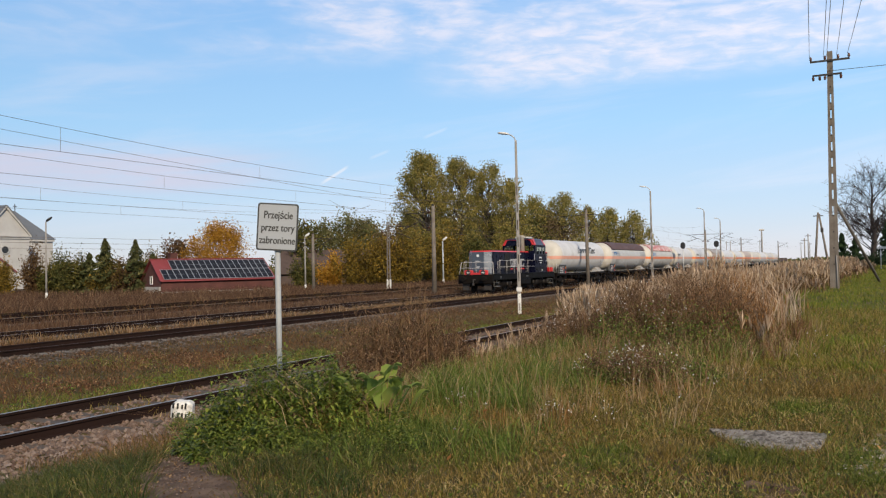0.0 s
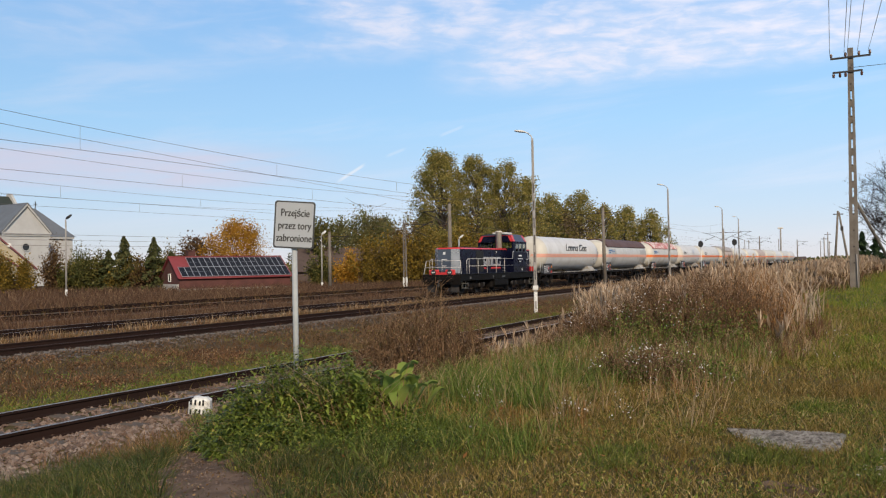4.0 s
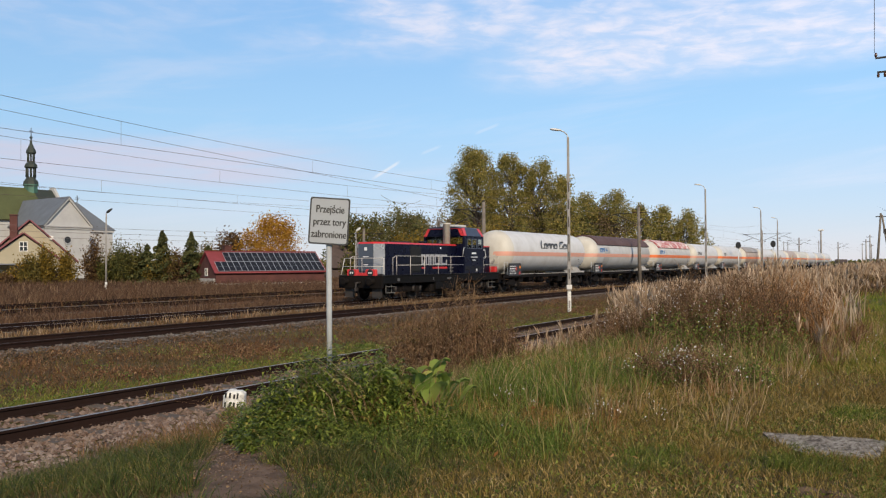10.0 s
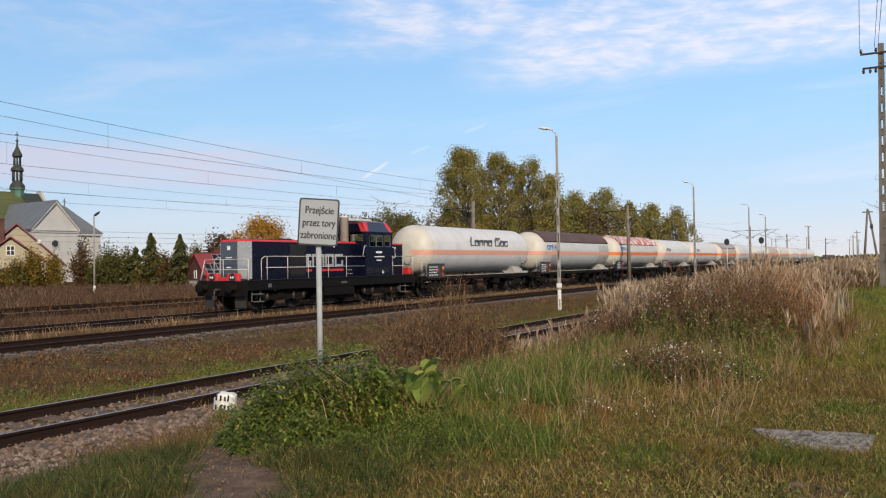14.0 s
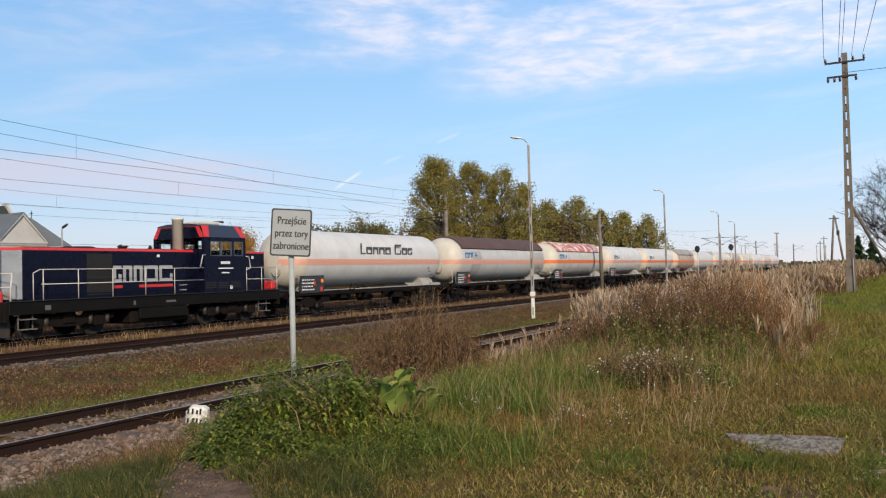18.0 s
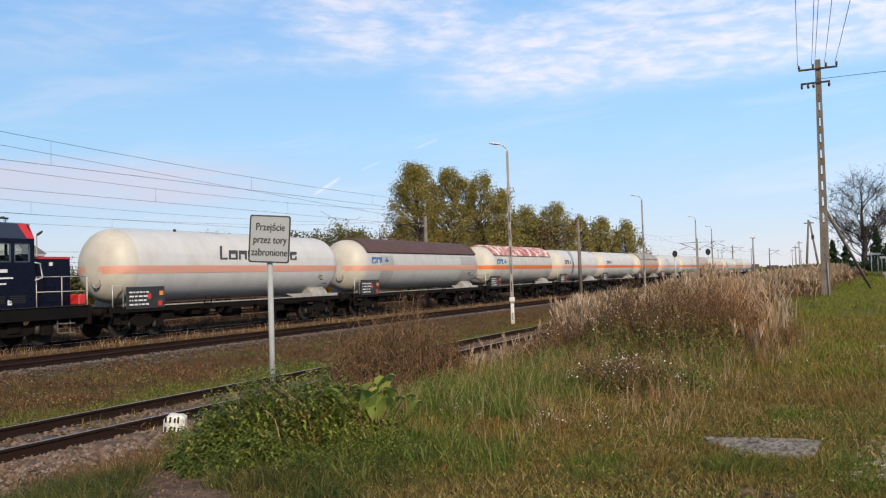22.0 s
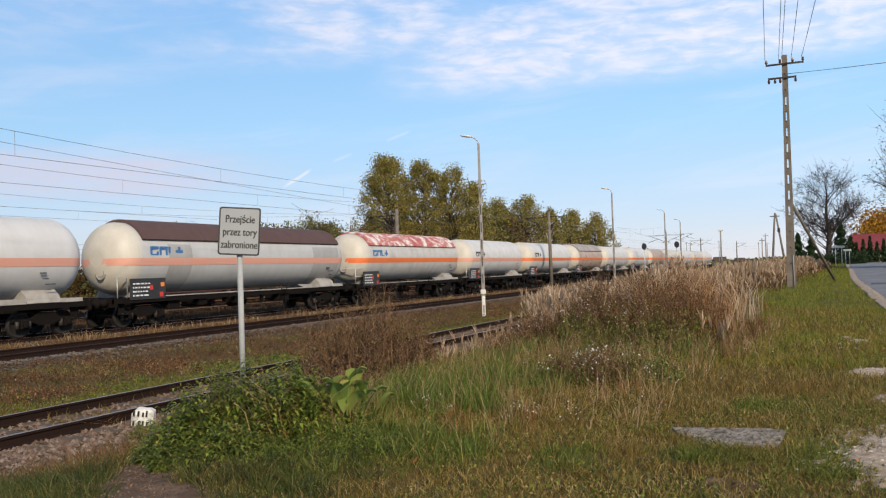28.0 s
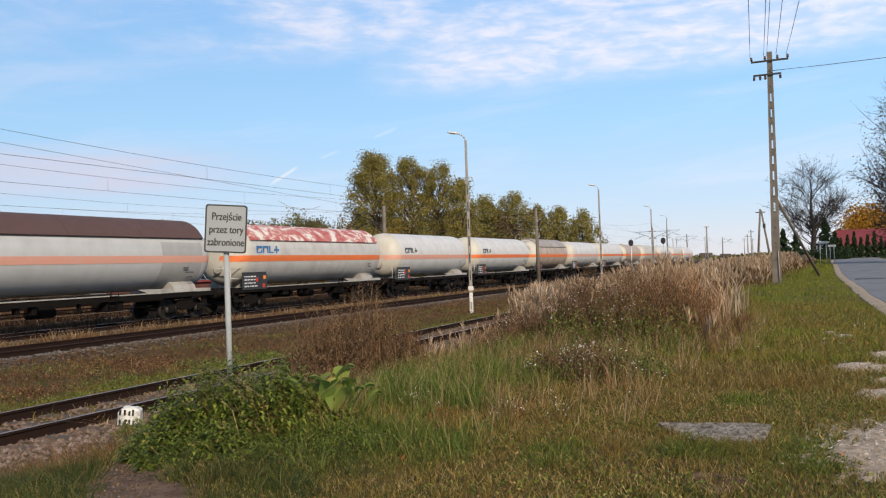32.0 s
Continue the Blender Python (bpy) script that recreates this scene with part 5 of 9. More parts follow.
    part("front_rail", tubes([[(-1.32, 0.8, 2.3), (-0.8, 0.62, 2.3), (0.8, 0.62, 2.3), (1.32, 0.8, 2.3)], [(-1.38, 0.72, 1.85), (-0.5, 0.62, 1.85), (0.5, 0.62, 1.85), (1.38, 0.72, 1.85)], [(0, 0.62, D), (0, 0.62, 2.3)]], 0.018, 6), M["rail_white"], ob)
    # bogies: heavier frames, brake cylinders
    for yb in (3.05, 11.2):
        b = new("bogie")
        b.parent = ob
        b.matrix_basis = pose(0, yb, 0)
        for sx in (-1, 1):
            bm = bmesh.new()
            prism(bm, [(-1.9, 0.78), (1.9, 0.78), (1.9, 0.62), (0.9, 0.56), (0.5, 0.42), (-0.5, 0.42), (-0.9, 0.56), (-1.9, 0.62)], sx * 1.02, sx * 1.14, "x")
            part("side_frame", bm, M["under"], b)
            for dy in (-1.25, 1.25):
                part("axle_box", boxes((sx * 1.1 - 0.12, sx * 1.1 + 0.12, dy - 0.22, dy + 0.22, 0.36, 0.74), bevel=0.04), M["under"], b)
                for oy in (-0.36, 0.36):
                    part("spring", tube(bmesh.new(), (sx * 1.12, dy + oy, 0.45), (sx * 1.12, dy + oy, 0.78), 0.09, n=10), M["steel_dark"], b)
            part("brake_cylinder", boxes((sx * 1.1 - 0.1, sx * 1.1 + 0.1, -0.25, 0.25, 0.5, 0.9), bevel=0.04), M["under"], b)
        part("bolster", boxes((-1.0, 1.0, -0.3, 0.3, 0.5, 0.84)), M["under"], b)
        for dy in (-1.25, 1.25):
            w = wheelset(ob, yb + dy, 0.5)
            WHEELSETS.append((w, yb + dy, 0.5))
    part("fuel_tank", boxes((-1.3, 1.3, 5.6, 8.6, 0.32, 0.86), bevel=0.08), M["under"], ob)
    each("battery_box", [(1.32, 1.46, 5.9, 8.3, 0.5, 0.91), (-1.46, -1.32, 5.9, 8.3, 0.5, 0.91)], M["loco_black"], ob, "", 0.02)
    each("frame_mark", [(1.452, 1.458, 1.9, 2.12, 1.04, 1.2), (1.452, 1.458, 7.2, 7.7, 1.08, 1.16), (1.452, 1.458, 5.6, 5.7, 1.04, 1.2)], M["grey_mark"], ob)
    TRAIN_CARS.append((ob, back))


build_loco()


# ---- warning sign ----
def build_sign():
    ob = thing("warning_sign", pose(-5.79, 7.17, float(lie(-5.79, 7.17)) - 0.02), "grey-white track crossing warning sign on a steel post", "sign")
    z0 = float(lie(-5.79, 7.17)) - 0.02
    bm = bmesh.new()
    tube(bm, (0, 0, 0), (-0.012, 0, 2.62 - z0), 0.031, n=16)
    lathe(bm, [(0.034, 2.62 - z0), (0.03, 2.635 - z0)], Matrix.Translation((-0.012, 0, 0)), 16)
    part("post", bm, M["sign_post"], ob)
    w, h, zc = 0.222, 0.262, 2.515 - z0
    face = Matrix.Translation((0, 0, zc)) @ Matrix.Rotation(radians(33), 4, "Z") @ Matrix.Rotation(radians(3.6), 4, "Y")

    def plate(ww, hh, y0, y1, r=0.03):
        pts = []
        for cx, cz, a0 in ((ww - r, hh - r, 0), (-ww + r, hh - r, 90), (-ww + r, -hh + r, 180), (ww - r, -hh + r, 270)):
            pts += [(cx + r * math.cos(radians(a0 + a)), cz + r * math.sin(radians(a0 + a))) for a in range(0, 91, 18)]
        b = bmesh.new()
        prism(b, pts, y0, y1)
        bmesh.ops.transform(b, matrix=face, verts=b.verts[:])
        return b

    part("board", plate(w, h, -0.052, -0.034), M["black"], ob, "dark rim of the board")
    part("board_face", plate(w - 0.017, h - 0.017, -0.056, -0.051, 0.022), M["sign_face"], ob, "dull white board face")
    for line, z, size in (("Przejście", 0.128, 0.116), ("przez tory", -0.012, 0.116), ("zabronione", -0.150, 0.116)):
        m = face @ Matrix.Translation((0.005, -0.0575, z)) @ Matrix.Rotation(radians(90), 4, "X")
        heavy = bmesh.new()
        for k in (-1, 0, 1):
            heavy.from_mesh(text_mesh(line, size, m @ Matrix.Translation((0.0028 * k, 0.0016 * k, 0.0004 * k)), 0.001, squeeze=0.745))
        part("lettering", heavy, M["black"], ob, "black lettering")
    b = bmesh.new()
    for z in (-0.12, 0.12):
        box(b, -0.05, 0.05, -0.036, 0.036, z - 0.015, z + 0.015)
    bmesh.ops.transform(b, matrix=face, verts=b.verts[:])
    part("clamp", b, M["galv"], ob)


M["sign_post"] = worn("whitish_grey_post_paint", (0.33, 0.345, 0.35), (0.23, 0.235, 0.23), 0.7, 0.0, 5, 0.6, 0.1, 0.002, 0.2)
build_sign()


# ---- white marker stone by the rail ----
def build_stone():
    z = float(lie(-9.35, 9.2))
    ob = thing("marker_stone", pose(-9.34, 9.22, z - 0.03, 5, 6, 32), "white-painted marker stone beside the siding rail", "marker stone")
    bm = bmesh.new()
    box(bm, -0.152, 0.152, -0.13, 0.13, -0.25, 0.29, bevel=0.05)
    bmesh.ops.subdivide_edges(bm, edges=bm.edges[:], cuts=2)
    for v in bm.verts:
        v.co += Vector(noise.noise_vector(v.co * 7)) * 0.024 + Vector(noise.noise_vector(v.co * 19)) * 0.010
        v.co.z += 0.10 * v.co.x * (v.co.z > 0.2)
    part("block", bm, M["white_paint"], ob)
    rs = random.Random(3)
    for row in (0.20, 0.06):
        for i in range(4):
            x = -0.12 + 0.062 * i + rs.uniform(-0.01, 0.01)
            part("marking", boxes((x, x + 0.026, -0.150, -0.125, row, row + rs.uniform(0.06, 0.09))), M["black"], ob, "worn black marking bar")


build_stone()


# ---- lamps along the platform path ----
M["lamp_head"] = worn("pale_lamp_housing", (0.62, 0.60, 0.56), (0.42, 0.40, 0.37), 0.5, 0, 4, 0.4, 0)
M["lamp_pole"] = worn("grey_brown_lamp_pole", (0.27, 0.255, 0.24), (0.16, 0.14, 0.12), 0.8, 0, 3, 0.6, 0.3)


def street_lamp(x, y, h, tall_white, label):
    z = float(lie(x, y)) - 0.03
    ob = thing("street_lamp", pose(x, y, z), label, "street lamp", "lamps along the tracks")
    bm = bmesh.new()
    box(bm, -0.085, 0.085, -0.08, 0.08, 1.0, h, bevel=0.02)
    for v in bm.verts:
        k = 1 - 0.38 * (v.co.z / h)
        v.co.x *= k
        v.co.y *= k
    part("pole", bm, M["lamp_pole"], ob)
    part("pole_foot", boxes((-0.082, 0.082, -0.075, 0.075, 0.0, 1.15), bevel=0.02), M["white_paint"], ob, "white-painted pole foot")
    part("fuse_box", boxes((-0.125, 0.125, -0.115, 0.115, 1.12, 1.32), bevel=0.02), M["lamp_head"], ob, "pale fuse box")
    part("fuse_hatch", boxes((-0.04, 0.04, -0.082, -0.072, 0.25, 0.6)), M["lamp_pole"], ob)
    each("slot", [(-0.022, 0.022, -0.086 + 0.004 * i, -0.078 + 0.004 * i, 1.6 + 0.8 * i, 2.05 + 0.8 * i) for i in range(6)], M["steel_dark"], ob)
    bm = bmesh.new()
    last = Vector((0, 0, h - 0.1))
    for p in ((-0.04, 0, h + 0.10), (-0.18, 0, h + 0.24), (-0.34, 0, h + 0.31)):
        tube(bm, last, p, 0.03, n=8)
        last = Vector(p)
    part("arm", bm, M["galv"], ob)
    bm = bmesh.new()
    lathe(bm, [(0.03, 0), (0.08, 0.06), (0.11, 0.25), (0.09, 0.45), (0.03, 0.54)], Matrix.Translation((-0.30, 0, h + 0.315)) @ Matrix.Rotation(radians(-82), 4, "Y") @ Matrix.Diagonal((0.55, 1, 1, 1)), 14)
    part("lamp_head", bm, M["lamp_head"], ob)
    ob.matrix_basis = pose(x, y, z, 0, -0.2, 22)
    return ob


street_lamp(-14.38, 35.2, 8.15, True, "tall grey street lamp with a white-painted foot")
street_lamp(-15.22, 65.2, 8.1, True, "tall grey street lamp standing in dry weeds")
street_lamp(-16.4, 96.0, 8.1, True, "distant grey street lamp beside the siding")
street_lamp(-18.0, 117.7, 8.0, True, "far grey street lamp near the signals")


# ---- concrete power pole with wires ----
def build_power_pole():
    x, y = -1.35, 40.4
    z = float(lie(x, y)) - 0.1
    ob = thing("power_pole", pose(x, y, z, 0, 0.3, 0), "tall weathered concrete power pole with crossarms", "utility pole")
    h = 11.35 - z
    bm = bmesh.new()
    # two chords with bridges between them leave the slots open
    def width(k):
        return 0.195 - 0.085 * k / h
    slots = [3.4 + 0.72 * i for i in range(8)]
    for a, b in [(0, slots[0])] + [(s + 0.42, s + 0.72) for s in slots[:-1]] + [(slots[-1] + 0.42, h)]:
        box(bm, -1, 1, -0.13, 0.13, a, b)
    for sx in (-1, 1):
        box(bm, min(sx * 0.24, sx * 1.0), max(sx * 0.24, sx * 1.0), -0.14, 0.14, 0, h)
    for v in bm.verts:
        v.co.x *= width(v.co.z)
    part("pole", bm, M["concrete_pole"], ob)
    bm = bmesh.new()
    lathe(bm, [(0.035, -0.002), (0.035, 0.004)], Matrix.Rotation(radians(90), 4, "X"), 8)
    hole = mesh_of(bm, "bolt_hole")
    hole.materials.append(M["steel_dark"])
    for k in range(13):
        part("bolt_hole", hole, None, ob).matrix_basis = pose(0, -0.143, 1.22 + 0.72 * k)
    for zz, a, b, dz in ((h - 0.42, -0.80, 0.80, 0.05), (h - 1.05, -0.72, 0.48, 0.05)):
        part("crossarm", boxes((a, b, -0.2, -0.14, zz - 0.04, zz + 0.04)), M["steel_dark"], ob)
        for xx in ((-0.77, -0.19, 0.34, 0.77) if zz > h - 0.8 else (-0.68, -0.42, -0.2, 0.44)):
            bm = bmesh.new()
            s = 1 if zz > h - 0.8 else -1
            lathe(bm, [(0.02, 0), (0.05, 0.05), (0.065, 0.09), (0.045, 0.11), (0.06, 0.15), (0.03, 0.2)], Matrix.Translation((xx, -0.17, zz + 0.03 * s)) @ Matrix.Diagonal((1, 1, s, 1)), 10)
            part("insulator", bm, M["insulator"], ob)
    bm = bmesh.new()
    tube(bm, (2.0, 11.0, -0.1), (0.12, 0.1, 3.9), 0.075, 0.07, n=8)
    part("stay_strut", bm, M["concrete_pole"], ob)
    part("cable_pipe", tubes([[(0.12, -0.16, 0.0), (0.1, -0.16, 1.6)]], 0.025), M["lamp_pole"], ob)


build_power_pole()


def sag_wire(name, a, b, sag, r, label, n=12, mat=None):
    """One hanging wire."""
    bm = bmesh.new()
    a, b = Vector(a), Vector(b)
    pts = [a.lerp(b, i / n) - Vector((0, 0, sag * 4 * (i / n) * (1 - i / n))) for i in range(n + 1)]
    pipe(bm, pts, r, 5)
    ob = part(name, bm, mat or M["wire"], None)
    return tagged(ob, label, "wire", "overhead wires")


for dx, far_x in ((-0.77, 0.4), (-0.19, 0.9), (-0.06, 1.05), (0.34, 1.5), (0.77, 2.55)):
    sag_wire("power_line", (-1.35 + dx, 40.2, 11.15), (far_x, -6.0, 11.6), 0.55, 0.011, "thin overhead power line to the concrete pole")
sag_wire("power_line", (-1.2, 40.2, 10.45), (26, 36, 11.2), 0.5, 0.014, "thin service cable running off across the road")


# ---- overhead line for the trains ----
def wire_run(x, zc, zm_pole, zm_mid, y0, y1, span, phase):
    """Contact wire, sagging messenger and droppers over one track."""
    def mess(y):
        k = ((y - phase) / span) % 1.0
        return zm_mid + (zm_pole - zm_mid) * (2 * k - 1) ** 2
    ob = thing("catenary", pose(x, 0, 0), "overhead line with contact wire, messenger and droppers", "overhead line", "overhead wires")
    part("contact_wire", tubes([[(0, y, zc) for y in range(y0, y1 + 1, 30)]], 0.0075, 5), M["wire"], ob)
    ys = [y0 + 3.0 * i for i in range(int((y1 - y0) / 3) + 1)]
    part("messenger_wire", tubes([[(0, y, mess(y)) for y in ys]], 0.007, 5), M["wire"], ob)
    y = y0 + 4.3
    while y < min(y1, 150):
        part("dropper", tubes([[(0, y, zc), (0, y, mess(y))]], 0.0045, 5), M["wire"], ob)
        y += 9.0
    return ob


wire_run(MAIN, 5.68, 7.3, 6.15, -60, 330, 62, 0.0)
wire_run(TRAIN, 5.56, 7.2, 6.10, -60, 330, 62, -2.0)
wire_run(FAR1, 5.5, 7.1, 6.0, -60, 330, 62, 3.0)
wire_run(FAR2, 5.5, 7.1, 6.0, -60, 330, 62, 1.0)
sag_wire("feeder_wire", (TRAIN, -20, 8.8), (TRAIN, 57, 5.62), 0.15, 0.008, "overhead wire that slopes down across the tracks")
sag_wire("bridle_wire", (TRAIN, 37.3, 5.86), (TRAIN, 41.5, 5.80), 0.36, 0.009, "short hanging loop between overhead wires")
for i in range(3):
    sag_wire("power_line", (-125, 10, 8.6 - 0.9 * i), (-85, 170, 7.6 - 0.7 * i), 0.8, 0.022, "distant overhead line behind the gardens")


def mast(x, y, h, arm, label, name="catenary_mast", mat=None, double=False, lean=0.0, arms=None):
    z = float(lie(x, y)) - 0.03
    ob = thing(name, pose(x, y, z, 0, lean, 0), label, "catenary mast", "masts along the tracks")
    if double:
        for sx in (-1, 1):
            bm = bmesh.new()
            box(bm, sx * 0.16 - 0.05, sx * 0.16 + 0.05, -0.07, 0.07, 0, h)
            for v in bm.verts:
                v.co.x *= 1 - 0.35 * v.co.z / h
            part("leg", bm, mat or M["concrete_pole"], ob)
        each("lacing_bar", [(-0.14, 0.14, -0.04, 0.04, 0.5 + 0.62 * i, 0.62 + 0.62 * i) for i in range(int(h / 0.65))], mat or M["concrete_pole"], ob)
        for sx in (-1, 1):
            part("foot_band", boxes((sx * 0.16 - 0.06, sx * 0.16 + 0.06, -0.08, 0.08, 0.0, 1.2)), M["white_paint"], ob, "white-painted foot")
    else:
        bm = bmesh.new()
        tube(bm, (0, 0, 0), (0, 0, h), 0.20, 0.13, n=12)
        part("shaft", bm, mat or M["concrete_pole"], ob)
        part("cap", tubes([[(0, 0, h), (0, 0, h + 0.12)]], 0.1, 8), M["steel_dark"], ob)
    for a in arms or ([arm] if arm else []):
        part("cantilever", tubes([[(0, 0, h - 0.5), (a, 0, h - 0.55)], [(0, 0, h - 1.7), (a * 0.9, 0, h - 0.55)], [(a * 0.45, 0, h - 1.15), (a, 0, h - 1.75)]], 0.035, 6), M["steel_dark"], ob)
        for zz in (h - 0.5, h - 1.7):
            part("insulator", tube(bmesh.new(), (a * 0.10, 0, zz), (a * 0.2, 0, zz), 0.06, n=8), M["insulator"], ob)
    return ob


mast(-24.0, 76.3, 7.6, -2.6, "brown concrete catenary mast beside the train", lean=-0.6, arms=(-2.6, 1.2))
mast(-30.5, 57.0, 7.2, -2.6, "brown concrete catenary mast behind the train")
mast(-39.6 - 2.4, 69.0, 6.9, 2.6, "twin-legged catenary mast with white feet", double=True)
mast(-51.9, 70.0, 6.2, 2.4, "brown concrete mast with bracket arms", arms=(2.6, -2.4))
mast(-24.0, 141, 7.4, 2.6, "distant catenary mast with two brackets", arms=(3.0, -3.0))
mast(-30.5, 199, 9.4, 2.6, "distant thin catenary mast", arms=(3.0,))
mast(-30.0, 230, 8.5, 2.6, "distant thin catenary mast", arms=(3.0, -3.0))
mast(-24.0, 15.0 - 50, 7.4, -2.6, "brown concrete catenary mast behind the viewpoint", arms=(-2.6, 2.2))
mast(-24.0, 265, 8.0, 2.6, "distant thin catenary mast", arms=(3.0,))


def garden_lamp(x, y, h, head, label, col):
    z = float(lie(x, y)) - 0.03
    ob = thing("street_lamp", pose(x, y, z, 0, 0, 40), label, "street lamp", "lamps behind the tracks")
    bm = bmesh.new()
    tube(bm, (0, 0, 0), (0, 0, h), 0.11, 0.07, n=10)
    part("pole", bm, col, ob)
    part("pole_foot", tubes([[(0, 0, 0), (0, 0, 0.8)]], 0.125, 10), M["white_paint"], ob)
    bm = bmesh.new()
    lathe(bm, [(0.05, 0), (0.17, 0.1), (0.2, 0.45), (0.12, 0.7), (0.03, 0.75)], Matrix.Translation((0, 0, h + 0.05)) @ Matrix.Rotation(radians(52), 4, "Y") @ Matrix.Diagonal((0.7, 1, 1, 1)), 12)
    part("lamp_head", bm, head, ob)


garden_lamp(-74.2, 55.0, 8.0, M["black"], "grey lamp post with a dark head before the hedge", M["lamp_pole"])
garden_lamp(-61.2, 80.9, 6.6, M["lamp_head"], "lamp post with a pale head behind the tracks", M["lamp_pole"])
garden_lamp(-48.5, 93.1, 5.7, M["lamp_head"], "white lamp post before autumn trees", M["galv"])


# ---- signals ----
def signal(x, y, zc, label):
    z = float(lie(x, y)) - 0.03
    ob = thing("railway_signal", pose(x, y, z), label, "railway signal", "railway signals")
    c = zc - z
    bm = bmesh.new()
    tube(bm, (0, 0, 0), (0, 0, c), 0.07, n=10)
    part("post", bm, M["galv"], ob)
    bm = bmesh.new()
    pts = [(0.36 * math.cos(t), 0.48 * math.sin(t) + c) for t in (2 * math.pi * i / 18 for i in range(18))]
    prism(bm, pts, -0.16, -0.08)
    part("head", bm, M["black"], ob)
    for dz in (-0.22, 0.0, 0.22):
        bm = bmesh.new()
        tube(bm, (0, -0.2, c + dz), (0, -0.16, c + dz), 0.08, n=12)
        part("lens", bm, M["steel_dark"], ob)


signal(-23.75, 121.0, 4.4, "railway signal with a black oval head")
signal(-19.72, 124.9, 4.6, "railway signal with a black oval head")


# ---- far poles at the road side ----
def wooden_frame_pole():
    x, y = -5.7, 117.9
    z = float(lie(x, y)) - 0.1
    ob = thing("utility_pole", pose(x, y, z), "leaning A-frame utility pole far along the weeds", "utility pole")
    h = 8.2 - z
    bm = bmesh.new()
    tube(bm, (-0.55, 0, 0), (0, 0, h), 0.17, 0.12)
    part("leg", bm, M["concrete_pole"], ob)
    bm = bmesh.new()
    tube(bm, (1.2, 0, 0), (0.12, 0, h - 0.2), 0.16, 0.11)
    part("leg", bm, M["concrete_pole"], ob)
    part("crossarm", boxes((-0.6, 0.6, -0.08, 0.08, h - 0.5, h - 0.38)), M["steel_dark"], ob)
    part("transformer", boxes((0.25, 0.6, -0.2, 0.2, h - 2.6, h - 2.0), bevel=0.03), M["steel_dark"], ob)


wooden_frame_pole()
for px, py, ph in ((-10.7, 181.0, 7.3), (-11.4, 181.0, 6.4), (-15, 260, 7), (-20, 300, 8), (-33, 300, 9), (-37, 260, 8), (-44, 300, 9)):
    z = float(lie(px, py)) - 0.05
    ob = thing("far_pole", pose(px, py, z), "distant thin pole near the horizon", "pole", "distant poles")
    bm = bmesh.new()
    tube(bm, (0, 0, 0), (0, 0, ph - z), 0.14, 0.1, n=8)
    part("shaft", bm, M["lamp_pole"], ob)
    part("crossarm", boxes((-0.6, 0.6, -0.06, 0.06, ph - z - 0.5, ph - z - 0.4)), M["steel_dark"], ob)
z = float(lie(-26.5 - 6, 245))
ob = thing("light_tower", pose(-27.8, 258, z), "distant floodlight tower with a ring of lamps", "light tower")
bm = bmesh.new()
tube(bm, (0, 0, 0), (0, 0, 11.6), 0.28, 0.2)
part("shaft", bm, M["lamp_pole"], ob)
part("lamp_ring", boxes((-0.75, 0.75, -0.4, 0.4, 11.1, 11.6), bevel=0.1), M["lamp_head"], ob)


def road_signs():
    x, y = 1.35, 88.2
    z = float(lie(x, y)) - 0.05
    for dx, h, w in ((0.0, 2.35, 1.1), (0.8, 2.0, 0.7)):
        ob = thing("direction_sign", pose(x + dx, y + dx, z), "small grey direction sign seen from behind", "road sign", "direction signs")
        part("post", tubes([[(-w * 0.25, 0, 0), (-w * 0.25, 0, h)]], 0.035), M["galv"], ob)
        part("post", tubes([[(w * 0.25, 0, 0), (w * 0.25, 0, h)]], 0.035), M["galv"], ob)
        part("board", boxes((-w / 2, w / 2, -0.06, -0.035, h - 0.2, h), bevel=0.01), M["white_paint"], ob)


road_signs()


# ---- buildings ----
M["plaster_white"] = worn("off_white_plaster", (0.41, 0.405, 0.395), (0.31, 0.30, 0.29), 0.85, 0, 0.5, 0.6, 0.1)
M["plaster_yellow"] = worn("pale_yellow_plaster", (0.33, 0.29, 0.205), (0.24, 0.21, 0.145), 0.85, 0, 0.6, 0.5, 0.1)
M["sheet_grey"] = worn("blue_grey_roof_sheet", (0.13, 0.14, 0.155), (0.10, 0.108, 0.118), 0.6, 0.1, 0.6, 0.6, 0.1)
M["copper_green"] = worn("verdigris_copper", (0.07, 0.17, 0.12), (0.022, 0.04, 0.03), 0.6, 0.2, 0.5, 0.9, 0.1)
M["copper_dark"] = worn("dark_copper_sheet", (0.022, 0.027, 0.022), (0.035, 0.045, 0.035), 0.7, 0.1, 0.7, 0.7, 0.1)
M["roof_moss"] = worn("mossy_green_roof", (0.078, 0.088, 0.028), (0.045, 0.048, 0.018), 0.9, 0, 0.4, 0.7, 0.2)
M["brick_red"] = worn("dark_red_brickwork", (0.088, 0.027, 0.021), (0.045, 0.019, 0.016), 0.85, 0, 1.0, 0.6, 0.3, 0.01)
M["roof_red"] = worn("red_roof_sheet", (0.20, 0.032, 0.034), (0.13, 0.026, 0.027), 0.6, 0, 0.8, 0.5, 0.1)
M["roof_maroon"] = worn("maroon_roof_sheet", (0.17, 0.035, 0.045), (0.10, 0.03, 0.035), 0.6, 0, 0.8, 0.5, 0.1)
M["dark_void"] = worn("dark_window_pane", (0.02, 0.022, 0.025), (0.04, 0.045, 0.05), 0.12, 0, 1, 0.3, 0)
M["shed_brown"] = worn("dark_brown_barn_boards", (0.075, 0.05, 0.042), (0.045, 0.032, 0.028), 0.9, 0, 1.0, 0.6, 0.3)
